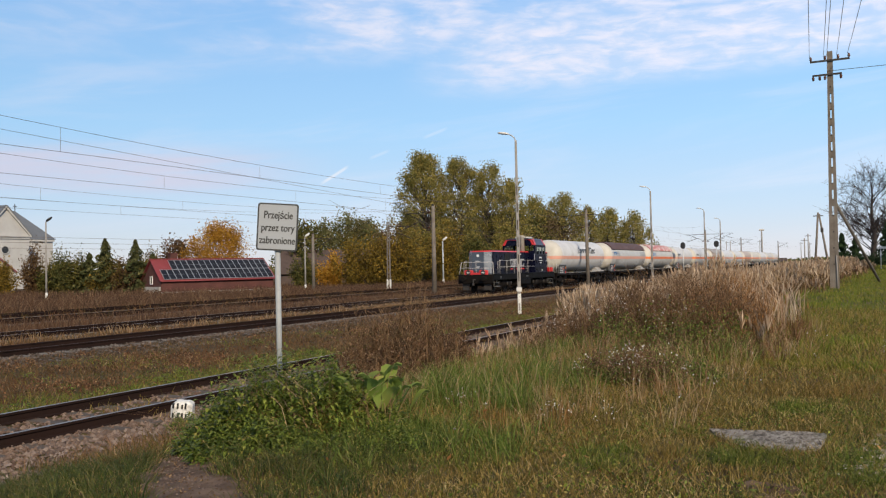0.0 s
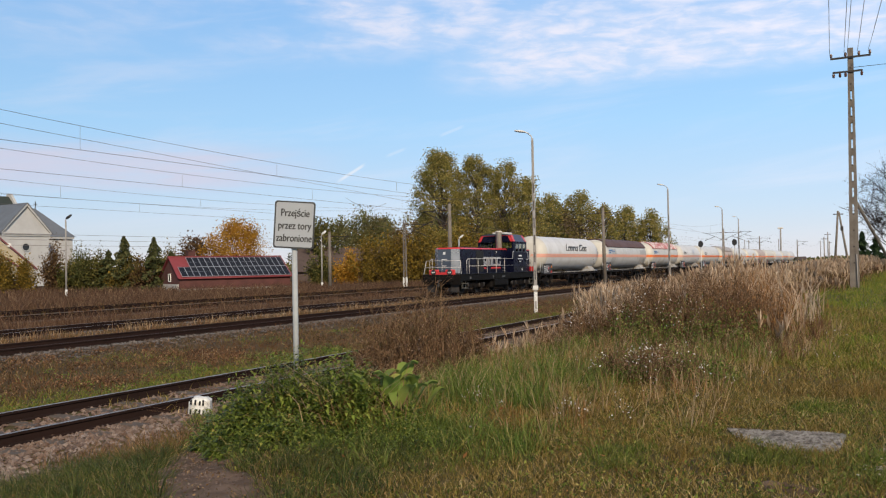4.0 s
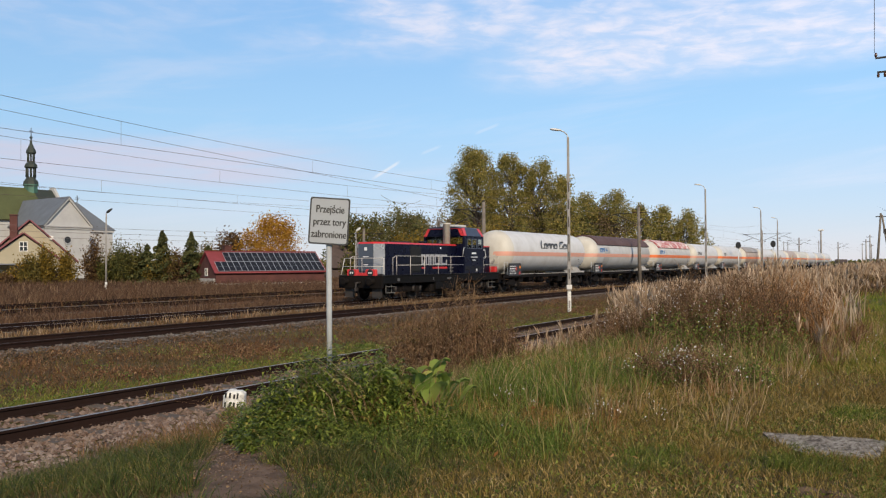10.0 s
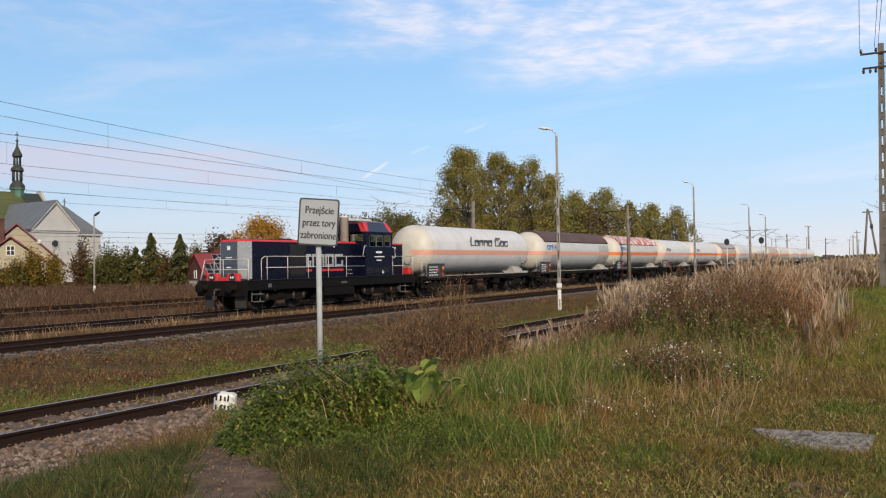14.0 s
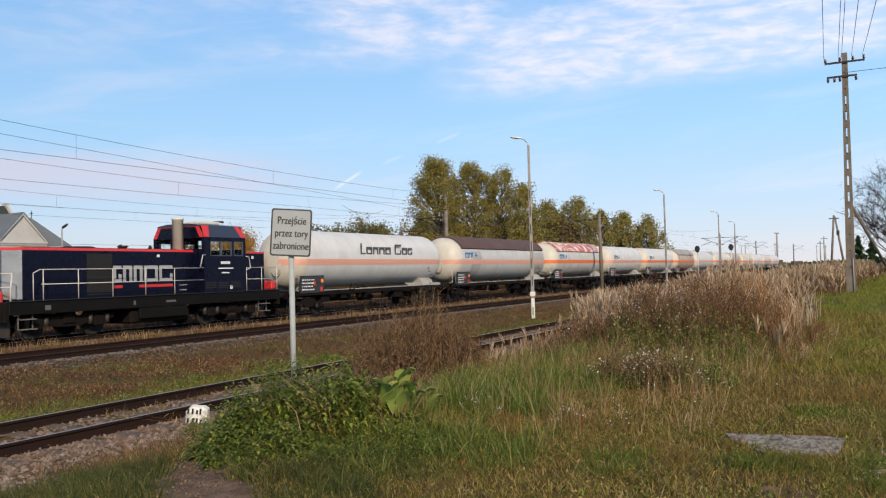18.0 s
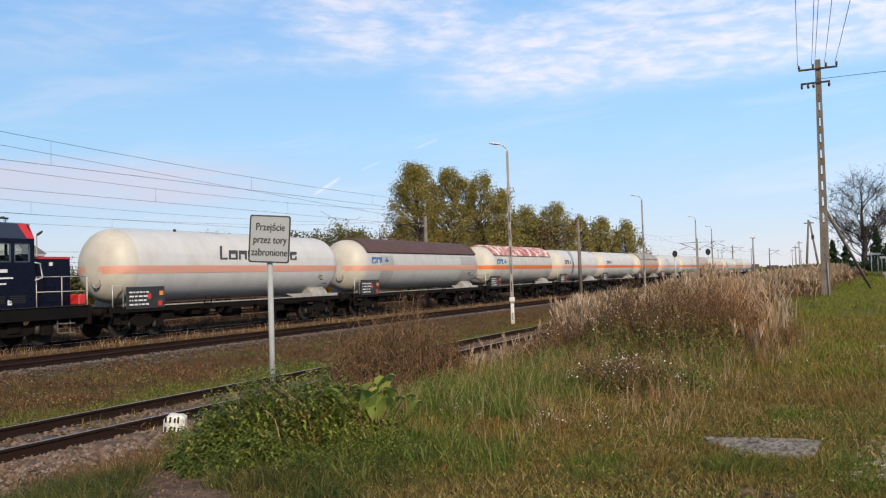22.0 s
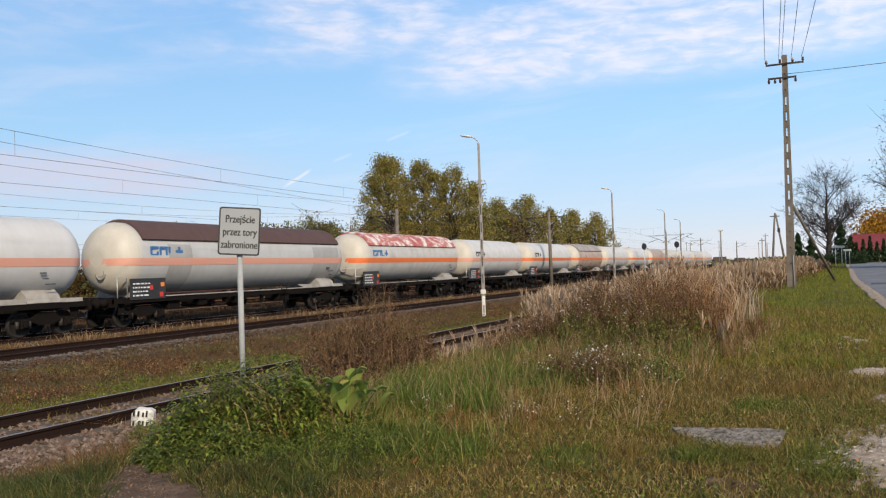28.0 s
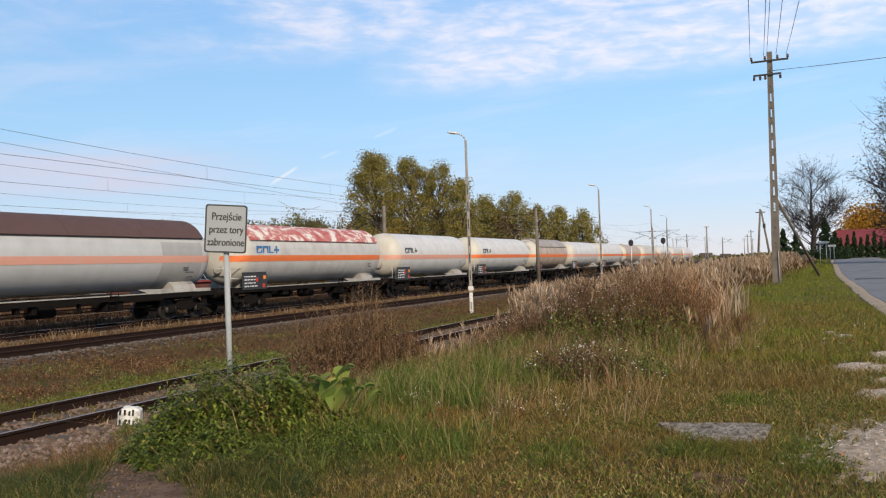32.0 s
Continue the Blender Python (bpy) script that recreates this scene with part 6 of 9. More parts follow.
M["solar"] = worn("dark_blue_solar_cell", (0.008, 0.009, 0.013), (0.013, 0.014, 0.018), 0.4, 0.0, 1.5, 0.4, 0, 0.004, 0.2)
M["solar_rim"] = worn("aluminium_module_rim", (0.36, 0.37, 0.39), (0.26, 0.27, 0.29), 0.5, 0.3, 3, 0.3, 0)


def gable(bm, x0, x1, y0, y1, z0, ze, zr, along="y"):
    """Walls with gable ends; the ridge runs along the given axis."""
    if along == "y":
        prism(bm, [(x0, z0), (x1, z0), (x1, ze), ((x0 + x1) / 2, zr), (x0, ze)], y0, y1, "y")
    else:
        prism(bm, [(y0, z0), (y1, z0), (y1, ze), ((y0 + y1) / 2, zr), (y0, ze)], x0, x1, "x")
    return bm


def roof_slab(bm, pts, t):
    """A thick sheet through four corners, thickened upwards."""
    vs = [bm.verts.new(p) for p in pts]
    n = (Vector(pts[1]) - Vector(pts[0])).cross(Vector(pts[2]) - Vector(pts[0])).normalized()
    if n.z < 0:
        n = -n
    ws = [bm.verts.new(Vector(p) + n * t) for p in pts]
    k = len(pts)
    bm.faces.new(vs), bm.faces.new(ws)
    for i in range(k):
        bm.faces.new((vs[i], vs[(i + 1) % k], ws[(i + 1) % k], ws[i]))
    bmesh.ops.recalc_face_normals(bm, faces=bm.faces[:])
    return bm


def window(parent, m, w, h, cross=True, frame=None):
    """Framed window; m places its middle, its face towards local -y."""
    ob = part("window", boxes((-w / 2, w / 2, -0.02, 0.02, -h / 2, h / 2)), M["dark_void"], parent)
    ob.matrix_basis = m
    fr = boxes((-w / 2 - 0.1, -w / 2, -0.07, 0.03, -h / 2 - 0.1, h / 2 + 0.1), (w / 2, w / 2 + 0.1, -0.07, 0.03, -h / 2 - 0.1, h / 2 + 0.1),
               (-w / 2, w / 2, -0.07, 0.03, h / 2, h / 2 + 0.1), (-w / 2, w / 2, -0.07, 0.03, -h / 2 - 0.1, -h / 2))
    if cross:
        box(fr, -0.05, 0.05, -0.06, 0.0, -h / 2, h / 2), box(fr, -w / 2, w / 2, -0.058, 0.0, -0.05, 0.05)
    part("window_frame", fr, frame or M["white_paint"], ob)
    return ob


FACE = 56.0  # the way from the viewpoint to the church, degrees left of +y


def build_church():
    ob = thing("church", pose(-136.4, 93.0, -0.9, 0, 0, FACE + 28), "white plastered church with grey roof and copper turret", "church")
    z0 = 0.0
    # transept with its gable towards the tracks
    bm = bmesh.new()
    gable(bm, -4.3, 4.3, 0, 16, z0, 10.0, 15.1)
    part("transept_wall", bm, M["plaster_white"], ob)
    for sx in (-1, 1):
        bm = bmesh.new()
        roof_slab(bm, [(sx * 4.75, -0.5, 9.75), (sx * 4.75, 17, 9.75), (0, 17, 15.2), (0, -0.5, 15.2)], 0.18)
        part("transept_roof", bm, M["sheet_grey"], ob, "blue-grey sheet roof")
        # raking trim on the gable
        bm = bmesh.new()
        prism(bm, [(sx * 4.6, 9.6), (sx * 4.6, 9.95), (0, 15.2), (0, 14.75)], -0.42, -0.02)
        part("gable_trim", bm, M["plaster_white"], ob)
    part("cornice", boxes((-4.6, 4.6, -0.35, 0.0, 9.6, 9.95), (-4.45, 4.45, -0.2, 0.0, 9.3, 9.6)), M["plaster_white"], ob)
    bm = bmesh.new()
    lathe(bm, [(0.62, 0), (0.62, 0.08)], Matrix.Translation((-0.1, -0.03, 7.3)) @ Matrix.Rotation(radians(90), 4, "X"), 24)
    w = part("oculus", bm, M["dark_void"], ob, "round dark window")
    bm = bmesh.new()
    lathe(bm, [(0.62, 0), (0.62, 0.14), (0.8, 0.14), (0.8, 0)], Matrix.Translation((-0.1, -0.02, 7.3)) @ Matrix.Rotation(radians(90), 4, "X"), 24, cap=False)
    part("oculus_rim", bm, M["plaster_white"], w)
    # side wing with a hipped roof
    bm = bmesh.new()
    box(bm, 4.32, 12.0, 5.2, 15, z0, 9.6)
    part("wing_wall", bm, M["plaster_white"], ob)
    bm = bmesh.new()
    v = [bm.verts.new(p) for p in ((4.4, 4.8, 9.5), (12.5, 4.8, 9.5), (12.5, 15.4, 9.5), (4.4, 15.4, 9.5), (3.4, 9.5, 15.1), (6.9, 9.5, 15.1), (6.9, 11, 15.1), (3.4, 11, 15.1))]
    for f in ((0, 1, 5, 4), (1, 2, 6, 5), (2, 3, 7, 6), (4, 5, 6, 7), (0, 3, 2, 1), (0, 4, 7, 3)):
        bm.faces.new([v[i] for i in f])
    bmesh.ops.recalc_face_normals(bm, faces=bm.faces[:])
    part("wing_roof", bm, M["sheet_grey"], ob, "hipped blue-grey roof")
    window(ob, pose(6.0, 5.16, 7.2), 0.8, 1.0, False)
    part("wing_cornice", boxes((4.4, 12.2, 4.9, 5.2, 9.1, 9.48)), M["plaster_white"], ob)
    # nave behind with a mossy roof, darker over the choir
    bm = bmesh.new()
    gable(bm, -34, 7.2, 13, 27, z0, 11.4, 17.9, "x")
    part("nave_wall", bm, M["plaster_white"], ob)
    for a, b in ((12.5, 20), (27.5, 20)):
        bm = bmesh.new()
        roof_slab(bm, [(-35, a, 11.2), (3.2, a, 11.2), (3.2, b, 18.0), (-35, b, 18.0)], 0.2)
        part("nave_roof", bm, M["roof_moss"], ob, "mossy green nave roof")
        bm = bmesh.new()
        roof_slab(bm, [(3.22, a, 11.2), (7.2, a, 11.2), (7.2, b, 17.9), (3.22, b, 17.9)], 0.2)
        part("choir_roof", bm, M["copper_dark"], ob, "dark sheet choir roof")
    bm = bmesh.new()
    prism(bm, [(12.6, 11.3), (19.0, 18.2), (19.4, 18.6), (20.6, 18.6), (21.0, 18.2), (27.4, 11.3)], 7.22, 7.7, "x")
    part("end_gable", bm, M["plaster_white"], ob)
    # turret with lantern and onion caps
    tx, ty = 3.0, 20.0
    LOW = 1.05
    T = Matrix.Translation((tx, ty, -LOW))

    def ring(name, prof, mat, n=8, lab=""):
        b = bmesh.new()
        lathe(b, prof, T, n)
        for f in b.faces:
            f.smooth = False
        return part(name, b, mat, ob, lab)
    ring("turret_drum", [(1.3, 15.5), (1.3, 19.6), (1.5, 19.75), (1.5, 20.0)], M["copper_green"], lab="green copper turret drum")
    ring("lower_cap", [(1.5, 20.0), (1.4, 20.6), (1.0, 21.1), (0.9, 21.5)], M["copper_dark"])
    for i in range(8):
        a = radians(22.5 + 45 * i)
        b = bmesh.new()
        tube(b, (tx + 0.82 * math.cos(a), ty + 0.82 * math.sin(a), 21.4 - LOW), (tx + 0.82 * math.cos(a), ty + 0.82 * math.sin(a), 23.3 - LOW), 0.17, n=6)
        part("lantern_post", b, M["copper_dark"], ob)
        b = bmesh.new()
        tube(b, (tx + 0.6 * math.cos(a), ty + 0.6 * math.sin(a), 24.6 - LOW), (tx + 0.6 * math.cos(a), ty + 0.6 * math.sin(a), 26.2 - LOW), 0.14, n=6)
        part("lantern_post", b, M["copper_dark"], ob)
    ring("middle_cap", [(0.95, 23.3), (1.28, 23.45), (1.2, 23.95), (0.8, 24.4), (0.68, 24.7)], M["copper_dark"])
    ring("upper_cap", [(0.7, 26.2), (1.0, 26.35), (0.92, 26.9), (0.5, 27.7), (0.25, 28.3), (0.12, 29.2), (0.08, 30.3)], M["copper_dark"])
    b = bmesh.new()
    lathe(b, [(0.05, 29.2), (0.3, 29.4), (0.3, 29.6), (0.05, 29.8)], T, 10)
    part("finial_ball", b, M["copper_dark"], ob)
    part("cross", boxes((tx - 0.05, tx + 0.05, ty - 0.05, ty + 0.05, 29.8 - LOW, 31.4 - LOW), (tx - 0.4, tx + 0.4, ty - 0.05, ty + 0.05, 30.7 - LOW, 30.82 - LOW)), M["steel_dark"], ob)
    part("gable_cross", boxes((7.0, 7.12, 9.6, 9.7, 15.1, 16.5), (6.7, 7.42, 9.6, 9.7, 15.9, 16.0)), M["steel_dark"], ob)


build_church()


def build_yellow_house():
    ob = thing("yellow_house", pose(-108.9, 69.2, -0.7, 0, 0, FACE), "pale yellow house with maroon gable roofs", "house")
    for nm, x0, x1, y0, y1, ze, zr in (("rear", -7.4, 5.6, 6, 16, 3.2, 9.2), ("front", -6.9, 3.9, 0, 6, 3.0, 7.1)):
        bm = bmesh.new()
        gable(bm, x0 + 0.4, x1 - 0.4, y0, y1, 0, ze, zr - 0.3)
        part("wall", bm, M["plaster_yellow"], ob)
        xm = (x0 + x1) / 2
        for sx, xe in ((-1, x0), (1, x1)):
            bm = bmesh.new()
            roof_slab(bm, [(xe, y0 - 0.5, ze - 0.25), (xe, y1, ze - 0.25), (xm, y1, zr - 0.05), (xm, y0 - 0.5, zr - 0.05)], 0.2)
            part("roof", bm, M["roof_maroon"], ob, "maroon sheet roof")
    ch = part("chimney", boxes((-3.5, -2.5, 5.0, 6.0, 4.6, 9.8), bevel=0.05), M["brick_red"], ob, "brick chimney")
    part("chimney_cap", boxes((-3.6, -2.4, 4.9, 6.1, 9.8, 9.95)), M["brick_red"], ch)
    window(ob, pose(-1.5, -0.03, 5.2), 0.9, 1.2)
    for x in (-4.9, -2.7, 0.9, 2.3):
        window(ob, pose(x, -0.03, 1.9), 0.9, 1.1)
    part("porch_roof", boxes((-6.0, 0.0, -2.4, -0.1, 2.6, 2.8), bevel=0.03), M["sheet_grey"], ob)
    for x in (-5.8, -0.3):
        part("porch_post", boxes((x, x + 0.25, -2.2, -1.95, 0, 2.6)), M["plaster_yellow"], ob)
    bm = bmesh.new()
    lathe(bm, [(0.32, 0), (0.24, 0.09), (0.01, 0.12)], Matrix.Translation((2.0, 5.6, 6.6)) @ Matrix.Rotation(radians(80), 4, "X"), 16, cap=False)
    part("satellite_dish", bm, M["lamp_head"], ob)


build_yellow_house()


def build_solar_house():
    # seen a little from its gable end; the near roof side carries the modules
    ob = thing("brick_barn", pose(-75.6, 71.35, -0.75, 0, 0, 68), "low red brick barn with solar panels on its roof", "barn")
    L, Wd, ze, zr = 15.6, 6.6, 1.75, 4.25
    ym = Wd / 2
    bm = bmesh.new()
    gable(bm, 0.25, L - 0.25, 0.25, Wd - 0.25, 0, ze - 0.02, zr - 0.15, "x")
    part("wall", bm, M["brick_red"], ob)
    for a in (0.0, Wd):
        bm = bmesh.new()
        roof_slab(bm, [(0, a, ze - 0.2), (L, a, ze - 0.2), (L, ym, zr - 0.05), (0, ym, zr - 0.05)], 0.12)
        part("roof", bm, M["roof_red"], ob, "red sheet roof")
    part("ridge_cap", boxes((0, L, ym - 0.18, ym + 0.18, zr + 0.05, zr + 0.14)), M["roof_red"], ob)
    part("gutter", tubes([[(0.1, -0.06, ze - 0.16), (L - 0.1, -0.06, ze - 0.16)]], 0.07, 6), M["roof_red"], ob)
    ch = part("chimney", boxes((2.6, 3.5, ym - 0.1, ym + 0.8, zr - 0.3, zr + 0.75), bevel=0.03), M["brick_red"], ob, "brick chimney")
    part("chimney_cap", boxes((2.5, 3.6, ym - 0.2, ym + 0.9, zr + 0.75, zr + 0.85)), M["brick_red"], ch)
    # two rows of modules in upright format; the lower one starts nearer the gable
    run = Vector((0, ym, zr - ze + 0.15))
    tilt, ln = math.atan2(run.z, run.y), run.length
    mw, mh = 0.78, (ln - 0.5) / 2
    cell = bmesh.new()
    box(cell, 0.035, mw - 0.045, 0.035, mh - 0.04, 0.0, 0.045)
    cell_me = mesh_of(cell, "module")
    cell_me.materials.append(M["solar"])
    rim = boxes((0, 0.035, 0, mh, -0.01, 0.05), (mw - 0.045, mw - 0.01, 0, mh, -0.01, 0.05), (0.035, mw - 0.045, 0, 0.035, -0.01, 0.05), (0.035, mw - 0.045, mh - 0.04, mh, -0.01, 0.05), (0.035, mw - 0.045, mh / 2 - 0.012, mh / 2 + 0.012, 0.0, 0.048))
    rim_me = mesh_of(rim, "module_rim")
    rim_me.materials.append(M["solar_rim"])
    for row, count in ((0, 19), (1, 17)):
        for i in range(count):
            m = Matrix.Translation((L - 0.25 - mw * (i + 1), 0, ze - 0.2)) @ Matrix.Rotation(tilt, 4, "X") @ Matrix.Translation((0, 0.16 + row * (mh + 0.02), 0.2))
            a = part("solar_module", cell_me, None, ob)
            a.matrix_basis = m
            part("module_rim", rim_me, None, a)
    window(ob, pose(0.22, 3.3, 1.7, 0, 0, -90), 0.55, 0.8, False)
    part("plinth", boxes((0.2, L - 0.2, 0.17, 0.25, 0, 0.3)), M["concrete"], ob)
    wl = thing("garden_wall", pose(-75.9, 71.6, -0.8, 0, 0, 158), "low pale garden wall beside the barn", "wall")
    part("wall", boxes((0, 9.0, -0.12, 0.12, 0, 0.95), bevel=0.02), M["concrete"], wl)


build_solar_house()


def build_barn(x, y, rz, L, Wd, ze, zr, wall, roof, label, name="barn"):
    ob = thing(name, pose(x, y, float(lie(x, y)) - 0.05, 0, 0, rz), label, "barn")
    bm = bmesh.new()
    gable(bm, 0, L, 0, Wd, 0, ze, zr - 0.15, "x")
    part("wall", bm, wall, ob)
    for a in (-0.4, Wd + 0.4):
        bm = bmesh.new()
        roof_slab(bm, [(-0.3, a, ze - 0.3), (L + 0.3, a, ze - 0.3), (L + 0.3, Wd / 2, zr - 0.05), (-0.3, Wd / 2, zr - 0.05)], 0.15)
        part("roof", bm, roof, ob)
    part("door", boxes((L * 0.4, L * 0.4 + 2.0, -0.05, 0.02, 0, ze * 0.8)), M["shed_brown"], ob)
    return ob


build_barn(-80.5, 99.5, 27, 22, 9, 2.2, 5.6, M["shed_brown"], M["shed_brown"], "long dark brown barn behind the brick one")
build_barn(3.7, 133.5, -6, 15, 8, 2.0, 4.25, M["plaster_yellow"], M["roof_red"], "house with a red roof behind a hedge", "red_roofed_house")
build_barn(-52, 449, 10, 6, 6, 2.4, 4.4, M["plaster_yellow"], M["shed_brown"], "distant yellowish house past the end of the train", "distant_house")
build_barn(-42, 453, 10, 5, 6, 2.0, 3.4, M["plaster_yellow"], M["shed_brown"], "distant low house past the end of the train", "distant_house")


# ---- trees ----
M["bark"] = worn("grey_brown_bark", (0.085, 0.065, 0.05), (0.04, 0.03, 0.025), 0.95, 0, 4, 0.7, 0.6, 0.02)
M["bark_dark"] = worn("dark_wet_bark", (0.035, 0.026, 0.023), (0.02, 0.016, 0.015), 0.95, 0, 4, 0.7, 0.6, 0.02)
LEAF = {
    "poplar": plant("yellowing_poplar_leaves", [(0.0, (0.095, 0.10, 0.03)), (0.45, (0.245, 0.22, 0.06)), (0.8, (0.385, 0.305, 0.088)), (1.0, (0.50, 0.36, 0.105))], 0.42, 0.6, 0.25, (0.14, 0.13, 0.045), 0.25),
    "orange": plant("orange_autumn_leaves", [(0.0, (0.20, 0.09, 0.012)), (0.5, (0.40, 0.19, 0.02)), (1.0, (0.55, 0.33, 0.05))], 0.3, 0.6, 0.3, (0.20, 0.10, 0.02), 0.3),
    "gold": plant("golden_autumn_leaves", [(0.0, (0.07, 0.052, 0.012)), (0.5, (0.17, 0.115, 0.018)), (0.85, (0.27, 0.17, 0.025)), (1.0, (0.36, 0.22, 0.035))], 0.3, 0.6, 0.55, (0.10, 0.072, 0.024), 0.25),
    "green": plant("dull_green_leaves", [(0.0, (0.025, 0.034, 0.010)), (0.5, (0.075, 0.082, 0.024)), (0.85, (0.14, 0.125, 0.034)), (1.0, (0.22, 0.17, 0.045))], 0.3, 0.6, 0.45, (0.13, 0.095, 0.025), 0.3),
    "olive": plant("olive_autumn_leaves", [(0.0, (0.045, 0.044, 0.012)), (0.6, (0.125, 0.105, 0.027)), (1.0, (0.24, 0.17, 0.042))], 0.3, 0.6, 0.5, (0.13, 0.075, 0.028), 0.4),
    "spruce": plant("grey_green_spruce_needles", [(0.0, (0.028, 0.038, 0.014)), (0.7, (0.08, 0.088, 0.033)), (1.0, (0.15, 0.135, 0.05))], 0.15, 0.7, 0.4, (0.07, 0.055, 0.022), 0.5),
    "wood": plant("distant_woodland_leaves", [(0.0, (0.07, 0.085, 0.03)), (0.6, (0.15, 0.15, 0.055)), (1.0, (0.23, 0.18, 0.07))], 0.25, 0.7, 0.5, (0.14, 0.10, 0.055), 0.12),
    "olive_wood": plant("olive_woodland_leaves", [(0.0, (0.055, 0.058, 0.022)), (0.6, (0.125, 0.115, 0.045)), (1.0, (0.21, 0.165, 0.06))], 0.25, 0.7, 0.4, (0.12, 0.085, 0.045), 0.12),
    "brown_wood": plant("brownish_woodland_leaves", [(0.0, (0.07, 0.05, 0.03)), (0.6, (0.15, 0.11, 0.06)), (1.0, (0.22, 0.16, 0.085))], 0.25, 0.7, 0.4, (0.13, 0.09, 0.05), 0.12),
    "fir": plant("dark_conifer_needles", [(0.0, (0.010, 0.022, 0.010)), (0.7, (0.028, 0.05, 0.02)), (1.0, (0.05, 0.075, 0.03))], 0.1, 0.7, 0.2, (0.02, 0.03, 0.015), 0.5),
    "brown": plant("withered_brown_leaves", [(0.0, (0.045, 0.025, 0.015)), (0.6, (0.11, 0.065, 0.03)), (1.0, (0.18, 0.115, 0.05))], 0.2, 0.8, 0.3, (0.08, 0.04, 0.03), 0.3),
}


def cards(rs, c, size, flat=0.0):
    """Leaf cards: two-triangle quads with random turns round the centres c."""
    n = len(c)
    u = rs.normal(size=(n, 3))
    u /= np.linalg.norm(u, axis=1)[:, None]
    w = rs.normal(size=(n, 3))
    v = np.cross(u, w)
    v /= np.linalg.norm(v, axis=1)[:, None] + 1e-9
    s = size * rs.uniform(0.6, 1.3, n)[:, None]
    p = np.stack([c - u * s, c + v * s * 0.55, c + u * s, c - v * s * 0.55], 1)
    return p.reshape(-1, 3), np.arange(4 * n).reshape(n, 4)


def tree(x, y, h, r, mat, label, seed, base=0.22, clusters=46, leaves=9000, size=0.2, name="tree", bark="bark", spread=0.15, top=1.0, bare=False, thick=1.0):
    """Tapered trunk, limbs to every clump, and a crown of small leaves with gaps."""
    rs = np.random.RandomState(seed)
    z = float(lie(x, y)) - 0.1
    ob = thing(name, pose(x, y, z), label, "tree")
    lean = Vector((rs.uniform(-0.03, 0.03) * h, rs.uniform(-0.03, 0.03) * h, 0))
    path = [Vector((0, 0, 0)) + lean * (k / 6) ** 1.5 + Vector((rs.uniform(-1, 1), rs.uniform(-1, 1), 0)) * 0.012 * h * (k > 0) + Vector((0, 0, h * 0.9 * k / 6)) for k in range(7)]
    r0 = (0.018 * h + 0.05) * thick
    bm = bmesh.new()
    for k in range(6):
        tube(bm, path[k], path[k + 1], r0 * (1 - k / 6.4), r0 * (1 - (k + 1) / 6.4), n=8, caps=False)
    part("trunk", bm, M[bark], ob)
    # clumps in an uneven, tall crown
    cs = []
    while len(cs) < clusters:
        k = rs.uniform(0, 1)
        hz = h * (base + (top - base) * k)
        prof = math.sin(math.pi * min(1, 0.12 + 0.86 * k) ** 0.9) ** 0.6
        a, q = rs.uniform(0, 2 * math.pi), rs.uniform(0.25, 1.0) ** 0.6
        rad = r * prof * q * (1 + 0.25 * math.sin(3 * a + seed))
        cs.append(Vector((rad * math.cos(a), rad * math.sin(a), hz)) + lean * k)
    bm = bmesh.new()
    for c in cs:
        t = max(0.08, min(0.95, (c.z / h - 0.16 - 0.25 * c.xy.length / h)))
        i = min(5, int(t / 0.9 * 6))
        s = path[i].lerp(path[i + 1], min(1.0, t / 0.9 * 6 - i))
        mid = s.lerp(c, 0.5) + Vector((rs.uniform(-1, 1), rs.uniform(-1, 1), rs.uniform(-0.6, 0.3))) * 0.04 * h
        rr = r0 / thick ** 0.8 * 0.36 * (1 - 0.6 * c.z / h)
        tube(bm, s, mid, rr, rr * 0.65, n=5, caps=False), tube(bm, mid, c, rr * 0.65, rr * 0.2, n=5, caps=False)
        if bare:
            for _ in range(14):
                e = c + Vector(rs.normal(size=3)) * 0.075 * h + Vector((0, 0, 0.03 * h))
                f = mid.lerp(c, rs.uniform(0.3, 1))
                g = f.lerp(e, 0.5) + Vector(rs.normal(size=3)) * 0.012 * h
                tube(bm, f, g, rr * 0.40, rr * 0.3, n=4, caps=False), tube(bm, g, e, rr * 0.3, rr * 0.15, n=4, caps=False)
                for _ in range(3):
                    e2 = g + (e - g) * rs.uniform(0.3, 1) + Vector(rs.normal(size=3)) * 0.035 * h
                    tube(bm, g.lerp(e, rs.uniform(0.1, 0.8)), e2, rr * 0.20, rr * 0.11, n=3, caps=False)
    tagged(part("branchwork", bm, M[bark], ob), kind="stuff")
    if leaves:
        cc = np.array([tuple(c) for c in cs])
        w = rs.uniform(0.5, 1.5, clusters)
        pick = rs.choice(clusters, leaves, p=w / w.sum())
        off = np.clip(rs.normal(size=(leaves, 3)), -1.9, 1.9) * spread * r * np.array([1, 1, 1.35]) * rs.uniform(0.7, 1.5, clusters)[pick][:, None]
        p, f = cards(rs, cc[pick] + off, size)
        me = raw_mesh("crown", p, f)
        me.materials.append(LEAF[mat])
        tagged(part("crown", me, None, ob), kind="stuff")
    return ob


